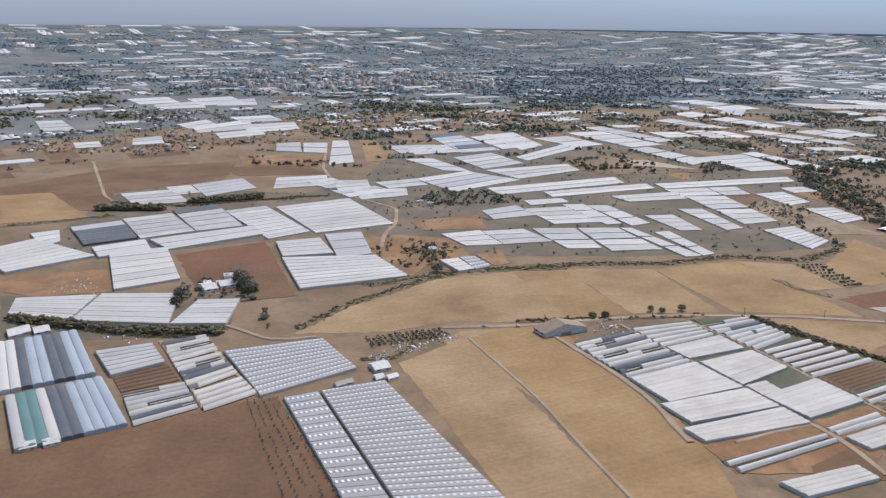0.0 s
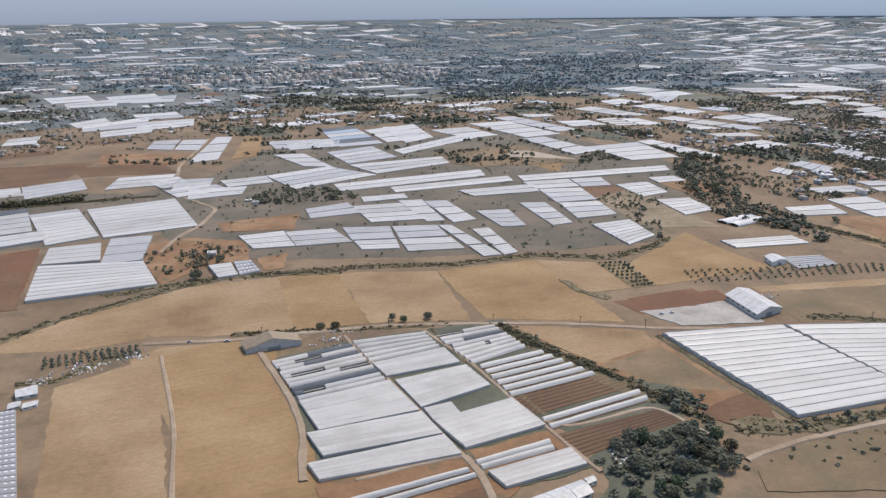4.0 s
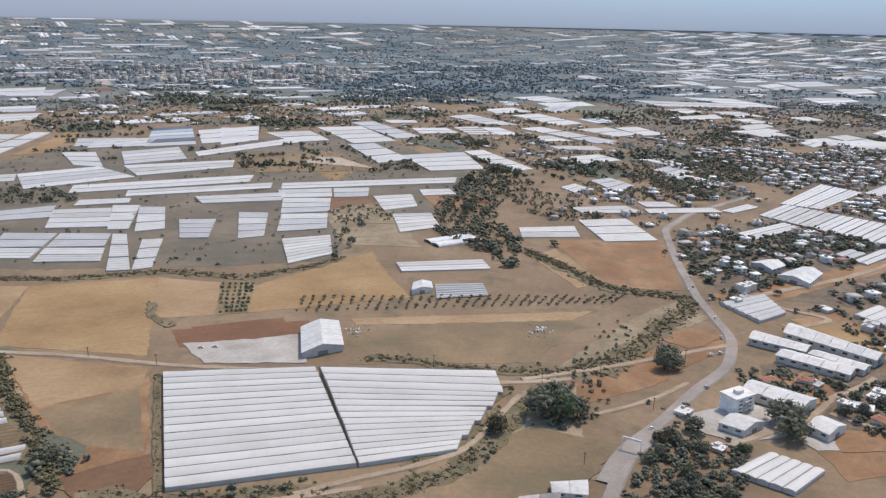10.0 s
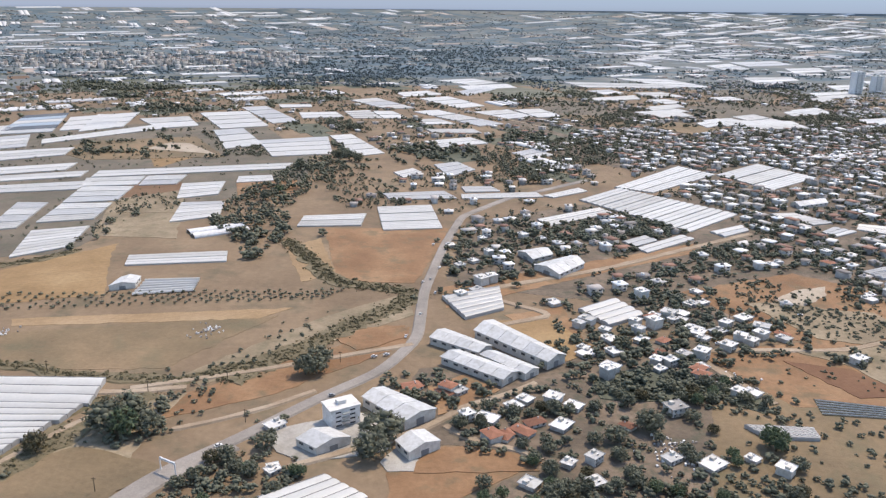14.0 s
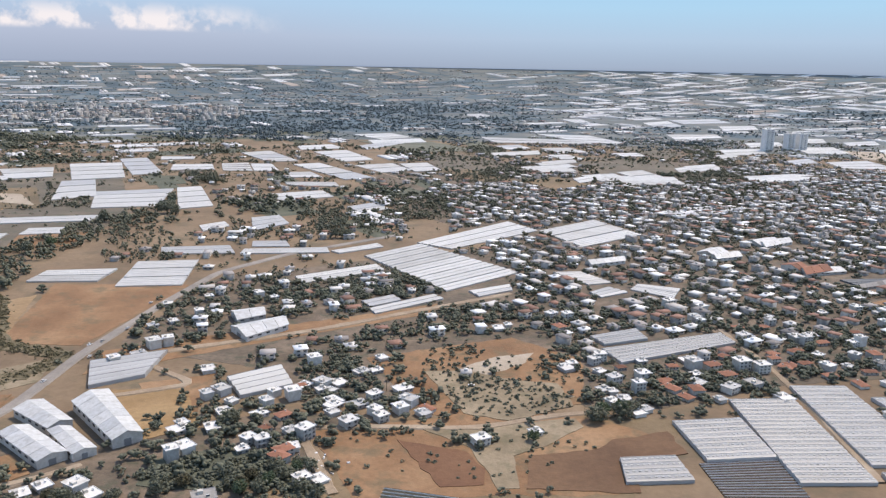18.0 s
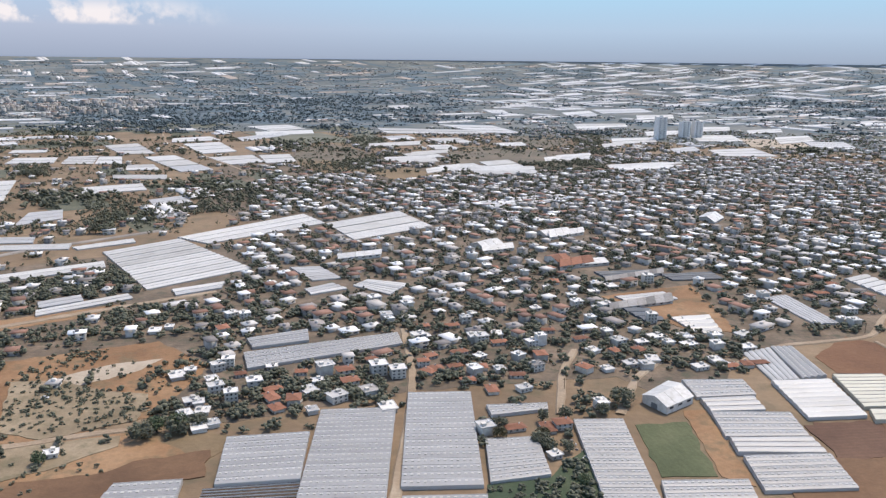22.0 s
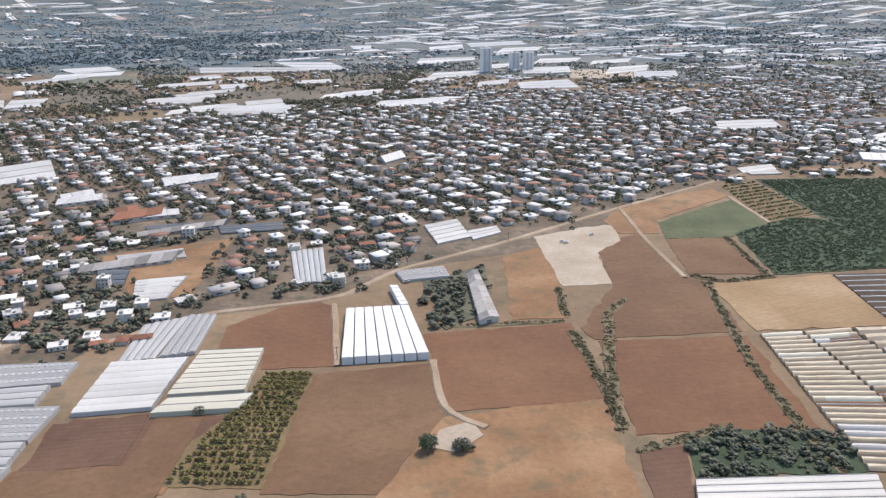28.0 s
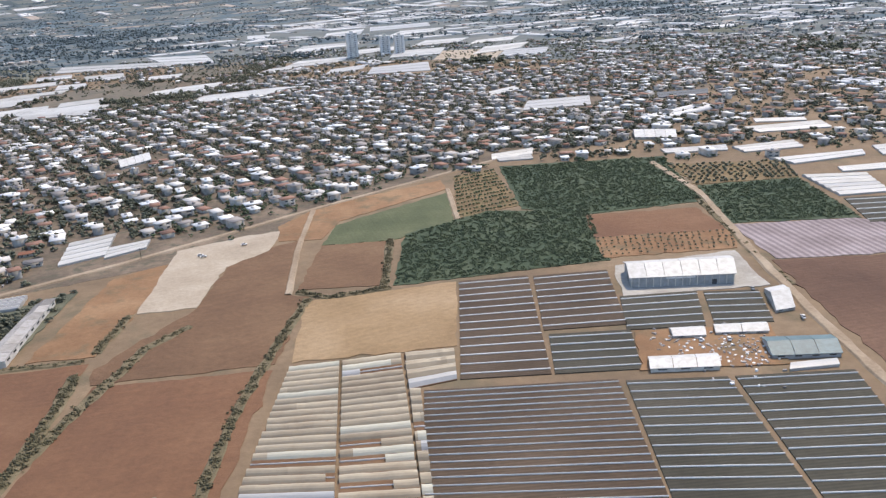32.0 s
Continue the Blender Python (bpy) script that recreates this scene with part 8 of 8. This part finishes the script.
# ---- the far plain: parcels of film, crops, groves and hamlets out to the rim ----
def build_far():
    rng = np.random.default_rng(77)
    film_v, film_f = [], []
    crop = {k: ([], []) for k in ("earth", "olive", "dark", "near_earth", "near_olive", "near_dark")}
    house = ([], [], [])
    trees = []
    y = 640.0
    while y < 4150:
        depth = 26 + 0.016 * y if y < 1500 else 36 + 0.006 * (y - 1500)
        x = -0.72 * y - 120
        right = 1200 + 0.7 * (y - 300)
        while x < right:
            wide = rng.uniform(0.8, 2.4) * (24 + 0.017 * y)
            px, py = x + wide / 2, y + rng.normal(0, depth * 0.2)
            x += wide * 1.08
            r = math.hypot(px - MID.x, py - MID.y)
            if r > 4080 or r < 420:
                continue
            if any(taken(px + dx, py + dy) in (1, 2, 3, 4, 6) for dx in (-wide * 0.45, 0, wide * 0.45) for dy in (-depth * 0.45, 0, depth * 0.45)):
                continue
            # how much film, wood and housing lies here
            n1 = 0.5 + 0.5 * noise.noise(Vector((px * 0.0016, py * 0.0011, 3.1)))
            n2 = 0.5 + 0.5 * noise.noise(Vector((px * 0.0022, py * 0.0016, 9.7)))
            white = (0.31 if py < 1600 else 0.13) + 0.5 * (n1 - 0.42)
            wood = 0.2 + 0.7 * max(0.0, n2 - 0.4)
            homes, bare = 0.14, False
            if px > 500 + 0.12 * py and py > 1500:
                white += 0.26
            if px > 430 + 0.12 * py and py < 1700:
                homes, white, wood = 0.6, 0.2, 0.12
            if 0 < px < 700 and 1600 < py < 2900:
                wood, white, homes = 0.75, 0.04, 0.06
            if -700 < px < 0 and 1800 < py < 2350:
                homes, white = 0.8, 0.06
            if px < -200 and 900 < py < 1700:
                white, homes = 0.3, 0.2
            if px < 60 and py < 1000:
                white, homes, wood, bare = 0.1, 0.05, 0.05, True
            if py > 3300:
                white += 0.05
            pick = rng.uniform()
            a = radians(35 + 12 * noise.noise(Vector((px * 0.002, py * 0.002, 1.0)))) + (math.pi / 2 if rng.uniform() < 0.4 else 0)
            c, s = math.cos(a), math.sin(a)
            w, d = wide * rng.uniform(0.6, 1.0), depth * rng.uniform(0.4, 0.9)

            def corners(w, d, z0, ox=0.0, oy=0.0):
                q = []
                for u, t in ((-1, -1), (1, -1), (1, 1), (-1, 1)):
                    gx, gy = px + ox + (u * w / 2 * c - t * d / 2 * s), py + oy + (u * w / 2 * s + t * d / 2 * c)
                    q.append((gx, gy, float(ground_z(gx, gy)) + z0))
                return q
            if pick < white:
                bays = max(2, int(d / (6 + 0.004 * py)))
                for k in range(bays):
                    t0 = -d / 2 + d * k / bays
                    t1 = t0 + d / bays * 0.93
                    ring = []
                    for t, h in ((t0, 0.0), (t0, 1.3), ((t0 + t1) / 2, 2.1), (t1, 1.3), (t1, 0.0)):
                        for u in (-w / 2, w / 2):
                            gx, gy = px + u * c - t * s, py + u * s + t * c
                            ring.append((gx, gy, float(ground_z(gx, gy)) + h))
                    o = len(film_v)
                    film_v.extend(ring)
                    film_f.extend((o + 2 * j, o + 2 * j + 1, o + 2 * j + 3, o + 2 * j + 2) for j in range(4))
            elif pick < white + wood:
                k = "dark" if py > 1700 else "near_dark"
                v, f = crop[k]
                o = len(v)
                v.extend(corners(wide * 1.15, depth * 1.2, 0.12 + 0.02 * rng.uniform()))
                f.append((o, o + 1, o + 2, o + 3))
                for _ in range(int((24 if py < 1700 else 11) + 8 * rng.uniform())):
                    trees.append((px + rng.normal(0, wide * 0.35), py + rng.normal(0, depth * 0.35), rng.uniform(0.9, 1.5) * (1.25 if py < 2700 else 1.0)))
            elif pick < white + wood + homes:
                for _ in range(int(6 + 3 * rng.uniform())):
                    k = 0.62 + 0.00022 * py
                    tall = 9.0 if -700 < px < 0 and 1800 < py < 2350 and rng.uniform() < 0.5 else rng.choice((1.9, 2.2, 3.5, 3.6))
                    far_block(rng, px + rng.normal(0, wide * 0.3), py + rng.normal(0, depth * 0.3), rng.uniform(8, 13) * k, rng.uniform(7, 10) * k, tall, a, rng.uniform() < 0.18, house)
                    trees.append((px + rng.normal(0, wide * 0.4), py + rng.normal(0, depth * 0.4), rng.uniform(0.8, 1.4)))
            else:
                k = "earth" if bare else rng.choice(("earth", "olive", "olive", "dark", "dark", "dark") if py > 1700 else ("earth", "olive", "olive", "dark", "dark"))
                if py < 1700:
                    k = "near_" + k
                v, f = crop[k]
                o = len(v)
                v.extend(corners(w * 1.1, d * 1.15, 0.1 + 0.02 * rng.uniform()))
                f.append((o, o + 1, o + 2, o + 3))
            if rng.uniform() < (0.3 if bare else 0.8):
                for _ in range(4):
                    trees.append((px + rng.normal(0, wide * 0.5), py + (rng.uniform() - 0.5) * depth * 1.3, rng.uniform(0.6, 1.2)))
        y += depth * 1.04
    # hedgerows and copses between the outer fields
    for _ in range(230):
        hx, hy = rng.uniform(-300, 950), rng.uniform(820, 1650)
        a = radians(rng.choice((35, 125, 5)) + rng.normal(0, 8))
        for k in range(int(rng.uniform(5, 24))):
            d = k * 4.5 + rng.normal(0, 2)
            trees.append((hx + d * math.cos(a) + rng.normal(0, 2.5), hy + d * math.sin(a) + rng.normal(0, 2.5), rng.uniform(0.5, 1.2)))
    tagged(new("far_greenhouses", fast_mesh("far_greenhouses", film_v, film_f, MANY_WHITE)), "countless white plastic greenhouses on the far plain", "greenhouses", kind="stuff")
    for k, (v, f) in crop.items():
        label = {"earth": "bare earth parcels", "olive": "dry grass and olive parcels", "dark": "dark wooded parcels"}[k.replace("near_", "")] + (" on the plain" if "near" in k else " far off")
        # parcels far off take the colours that hold the painted haze
        tagged(new("far_parcels", fast_mesh("far_parcels", v, f, {"earth": HAZED_EARTH, "olive": HAZED_OLIVE, "dark": HAZED_WOOD, "near_earth": FIELD["brown"], "near_olive": FIELD["olive"], "near_dark": FIELD["copse"]}[k])), label, "fields", kind="stuff")
    tagged(new("far_houses", fast_mesh("far_houses", house[0], house[1], [MANY_PALE, MANY_RED, MANY_ROOF, DARK_GLASS], house[2])), "scattered hamlets and suburbs on the plain", "houses", kind="stuff")
    trees = [q for q in trees if math.hypot(q[0] - MID.x, q[1] - MID.y) < 3850 and (taken(q[0], q[1]) not in (1, 2, 4) or q[1] > 850 and taken(q[0], q[1]) == 2)]
    sow("near_far_trees", "trees among the outer parcels", [q for q in trees if q[1] < 1500], LEAF, 7, (OCT_V, OCT_F), 51)
    sow("far_trees", "groves on the far plain", [q for q in trees if q[1] >= 1500], HAZED_LEAF, 4, (OCT_V, OCT_F), 52)


build_far()


# ---- landmarks ----
def tower(x, y, w, d, floors, turn, name="tower_block", text="tall pale residential tower block", storey=2.9):
    top = tagged(new(name), text, "building")
    top.location, top.rotation_euler = (x, y, 0), (0, 0, radians(turn))
    h = storey * floors
    part("wall", box_mesh("wall", [(-w / 2, -d / 2, -0.2, w / 2, d / 2, h)], TANK), top)
    part("roof", box_mesh("roof", [(-w / 2 - 0.3, -d / 2 - 0.3, h, w / 2 + 0.3, d / 2 + 0.3, h + 0.6), (-w * 0.15, -d * 0.15, h + 0.6, w * 0.15, d * 0.15, h + 0.6 + 0.8 * storey)], ROOF_PALE), top)
    for fl in range(floors):
        for side in (-1, 1):
            part("window", box_mesh("window", [(side * w * 0.24 - w * 0.09, -d / 2 - 0.06, storey * fl + 0.35 * storey, side * w * 0.24 + w * 0.09, -d / 2 + 0.2, storey * fl + 0.7 * storey)], DARK_GLASS), top)
        part("balcony", box_mesh("balcony", [(-w * 0.12, -d / 2 - 1.0, storey * fl, w * 0.12, -d / 2, storey * fl + 0.34 * storey)], PLASTER), top)


tower(1064, 1552, 15, 14, 12, 12)
tower(1109, 1585, 14, 13, 9, 12)
tower(1130, 1589, 14, 13, 9, 12)
tower(453.1, 410.6, 10.5, 7.5, 4, 35, "apartment_house", "four-storey white apartment house with balconies", 1.6)



def build_sky():
    """The visible sky behind the rim of the plain: haze below, clear blue above, a few low cumulus clouds to the north-west."""
    m = bpy.data.materials.new("low_sky")
    m.use_nodes = True
    n, l = m.node_tree.nodes, m.node_tree.links
    n.remove(n["Principled BSDF"])
    e = n.new("ShaderNodeEmission")
    pos = place_of(n)
    sep = n.new("ShaderNodeSeparateXYZ")
    l.new(pos, sep.inputs[0])

    def spread(value, lo, hi):
        h = n.new("ShaderNodeMapRange")
        h.interpolation_type = "SMOOTHSTEP"
        h.inputs["From Min"].default_value, h.inputs["From Max"].default_value = lo, hi
        l.new(value, h.inputs["Value"])
        return h.outputs["Result"]
    h = n.new("ShaderNodeMapRange")
    h.inputs["From Min"].default_value, h.inputs["From Max"].default_value = 80, 520
    l.new(sep.outputs["Z"], h.inputs["Value"])
    west = ramp(n, l, h.outputs["Result"], ((0.0, (0.126, 0.168, 0.253)), (0.1, (0.178, 0.225, 0.317)), (0.4, (0.225, 0.276, 0.380)), (0.75, (0.219, 0.316, 0.451)), (1.0, (0.199, 0.323, 0.479))))
    east = ramp(n, l, h.outputs["Result"], ((0.0, (0.132, 0.175, 0.260)), (0.1, (0.178, 0.236, 0.330)), (0.4, (0.219, 0.309, 0.429)), (0.75, (0.205, 0.349, 0.493)), (1.0, (0.186, 0.343, 0.507))))
    col = mix(n, l, spread(sep.outputs["X"], -1500, 1500), west, east)
    puff = noise_node(n, l, pos, 0.0075, 7.0, 0.55)
    thick = ramp(n, l, puff.outputs["Fac"], ((0.46, (0, 0, 0)), (0.6, (0.8, 0.8, 0.8))))
    band = mix(n, l, 1.0, spread(sep.outputs["Z"], 255, 285), spread(sep.outputs["Z"], 415, 320), "MULTIPLY")
    band = mix(n, l, 1.0, band, spread(sep.outputs["X"], -450, -1000), "MULTIPLY")
    col = mix(n, l, mix(n, l, 1.0, band, thick, "MULTIPLY"), col, (0.5, 0.49, 0.52))
    l.new(col, e.inputs["Color"])
    l.new(e.outputs[0], n["Material Output"].inputs["Surface"])
    v, f, seg = [], [], 160
    for k in range(seg):
        a = 2 * math.pi * k / seg
        v += [(MID.x + 4240 * math.cos(a), MID.y + 4240 * math.sin(a), z) for z in (60, 500)]
        f.append((2 * k, 2 * ((k + 1) % seg), 2 * ((k + 1) % seg) + 1, 2 * k + 1))
    tagged(new("backdrop", mesh_of("backdrop", v, f, m)), "pale blue hazy sky with a few low clouds", "sky", kind="structure")


build_sky()


# ---- road furniture and vehicles ----
def gantry(x0, y0, x1, y1, h=4.2):
    top = tagged(new("road_gantry"), "white sign gantry spanning the road", "sign")
    top.location = ((x0 + x1) / 2, (y0 + y1) / 2, 0)
    cx, cy = top.location.x, top.location.y
    for x, y in ((x0, y0), (x1, y1)):
        part("post", box_mesh("post", [(x - cx - 0.14, y - cy - 0.14, -0.1, x - cx + 0.14, y - cy + 0.14, h)], TANK), top)
    d = math.hypot(x1 - x0, y1 - y0)
    nx, ny = -(y1 - y0) / d * 0.2, (x1 - x0) / d * 0.2
    a, b = (x0 - cx, y0 - cy), (x1 - cx, y1 - cy)
    v = [(a[0] + nx, a[1] + ny, h), (b[0] + nx, b[1] + ny, h), (b[0] - nx, b[1] - ny, h), (a[0] - nx, a[1] - ny, h)]
    part("beam", mesh_of("beam", v + [(x, y, z + 0.7) for x, y, z in v], box_faces(0), TANK), top)


def car(x, y, turn, paint):
    """car > body, cabin, windows, four wheels."""
    top = tagged(new("car"), {"w": "small white car parked on dusty ground", "g": "silver car on the road", "d": "dark car on the road"}[paint], "car", group="cars")
    top.location, top.rotation_euler = (x, y, 0.46), (0, 0, radians(turn))
    m = {"w": TANK, "g": STEEL, "d": WALL_BLUE}[paint]
    body = [(-1.3, -0.52, 0.18), (1.3, -0.52, 0.18), (1.3, 0.52, 0.18), (-1.3, 0.52, 0.18), (-1.25, -0.5, 0.55), (1.22, -0.5, 0.5), (1.22, 0.5, 0.5), (-1.25, 0.5, 0.55)]
    part("body", mesh_of("body", body, box_faces(0), m), top)
    cab = [(-0.95, -0.47, 0.54), (0.6, -0.47, 0.52), (0.6, 0.47, 0.52), (-0.95, 0.47, 0.54), (-0.7, -0.38, 0.88), (0.2, -0.38, 0.88), (0.2, 0.38, 0.88), (-0.7, 0.38, 0.88)]
    cabin = part("cabin", mesh_of("cabin", cab, box_faces(0), DARK_GLASS), top)
    part("roof", mesh_of("roof", box_verts(-0.7, -0.39, 0.86, 0.2, 0.39, 0.92), box_faces(0), m), cabin)
    for wx in (-0.8, 0.8):
        for wy in (-0.5, 0.5):
            v = [(wx + 0.2 * math.cos(a * math.pi / 5), wy + s, 0.2 + 0.2 * math.sin(a * math.pi / 5)) for s in (-0.07, 0.07) for a in range(10)]
            f = [(a, (a + 1) % 10, 10 + (a + 1) % 10, 10 + a) for a in range(10)] + [tuple(range(9, -1, -1)), tuple(range(10, 20))]
            part("wheel", mesh_of("wheel", v, f, TYRE), top)


def pole(x, y, h=5.0):
    top = tagged(new("utility_pole"), "slim wooden utility pole with a crossarm", "pole", group="utility poles")
    top.location = (x, y, 0)
    part("post", box_mesh("post", [(-0.09, -0.09, -0.2, 0.09, 0.09, h)], BARK), top)
    part("crossarm", box_mesh("crossarm", [(-0.7, -0.06, h - 0.5, 0.7, 0.06, h - 0.35)], BARK), top)


gantry(405.5, 375.7, 411.3, 372.9)
car(445.9, 427.4, 31, 'd')
car(455.4, 461.4, 29, 'g')
car(460, 463.7, 30, 'w')
car(417.9, 390.3, 41, 'w')
car(465.3, 482.8, 89, 'w')
car(464.6, 551.7, 80, 'w')
car(463.3, 617.7, 77, 'w')
car(468, 556.6, 90, 'd')
car(470.8, 575.7, 77, 'w')
car(472.4, 537.2, 85, 'w')
car(468.4, 508.5, 80, 'g')
car(595.6, 489.1, 2, 'w')
car(600.2, 491.8, 2, 'd')
car(640.8, 526.5, 2, 'w')
car(473.1, 586.9, 38, 'w')
car(542.9, 507.2, 32, 'd')
car(33.4, 397.4, 9, 'w')
car(0.6, 394.5, 17, 'd')
car(18.4, 396.5, 9, 'g')
car(237.2, 441.6, 9, 'w')
car(231.5, 439.8, 16, 'g')
car(1244.4, 587.9, 72, 'w')
car(1252.5, 587.3, 75, 'w')
car(1279.6, 599.2, 81, 'w')
car(1273.7, 623.7, 82, 'd')
car(1010.2, 653.1, 25, 'd')
car(1000.1, 639.8, 18, 'g')
car(819.3, 503.8, 21, 'd')
pole(391.5, 363.1)
pole(421.3, 406.5)
pole(334.6, 435.4)
pole(404.5, 436.4)
pole(379.7, 423.5)
pole(443.1, 455.3)
pole(578.4, 482.8)
pole(607.1, 517.6)
pole(620.9, 585)
pole(829.6, 550.7)
pole(974.2, 628.5)
pole(999.1, 662.1)
pole(1044.9, 695)
pole(1116.7, 762.4)
pole(982.2, 567.4)
pole(188.5, 424.4)
pole(219.9, 420.8)
pole(145.2, 424.9)
pole(93.3, 418.1)
pole(-3, 508.5)
pole(15.5, 751.2)
pole(33.2, 404.1)


def rubbish(x, y, spread, count, seed):
    """A heap of pale scrap, boards and sheet ends on bare earth."""
    rng = np.random.default_rng(seed)
    v, f = [], []
    for _ in range(count):
        cx, cy = rng.normal(0, spread, 2)
        a, w, d, h = rng.uniform(0, 6.28), rng.uniform(0.12, 0.55), rng.uniform(0.12, 0.4), rng.uniform(0.1, 0.4)
        c, sn = math.cos(a), math.sin(a)
        o = len(v)
        v += [(x + cx + px * c - py * sn, y + cy + px * sn + py * c, pz) for px, py, pz in box_verts(-w, -d, 0.0, w, d, 0.35 + h)]
        f += box_faces(o)
    tagged(new("rubbish_heap", mesh_of("rubbish_heap", v, f, MANY_ROOF)), "heap of pale scrap and boards on earth", "rubbish", kind="stuff")


rubbish(560.7, 402, 5, 80, 0)
rubbish(592.5, 453.8, 4, 40, 1)
rubbish(836, 504.6, 4, 50, 2)
rubbish(835.8, 466.9, 4, 50, 3)
rubbish(1249.9, 580.3, 7, 90, 4)
rubbish(1257.4, 582.8, 5, 60, 5)
rubbish(1237.7, 587.7, 5, 40, 6)
rubbish(993.9, 666.4, 5, 40, 7)
rubbish(69.3, 401.8, 6, 50, 8)
rubbish(195.4, 303.3, 2.5, 30, 9)
rubbish(380.3, 481.3, 4, 40, 10)
rubbish(292.5, 467.9, 4, 30, 11)
car(1070.1, 693.7, 20, 'w')
car(1071.7, 691.9, 20, 'w')
car(1085.8, 705.1, 20, 'w')
rubbish(192, 302.2, 2.4, 90, 12)
rubbish(213.2, 305.5, 1.8, 60, 13)
rubbish(-49, 351, 2.5, 40, 14)
rubbish(-36, 365, 4, 60, 15)
rubbish(-20, 379, 3, 50, 16)
rubbish(-180, 369, 5, 50, 17)
rubbish(-240, 437, 8, 60, 18)
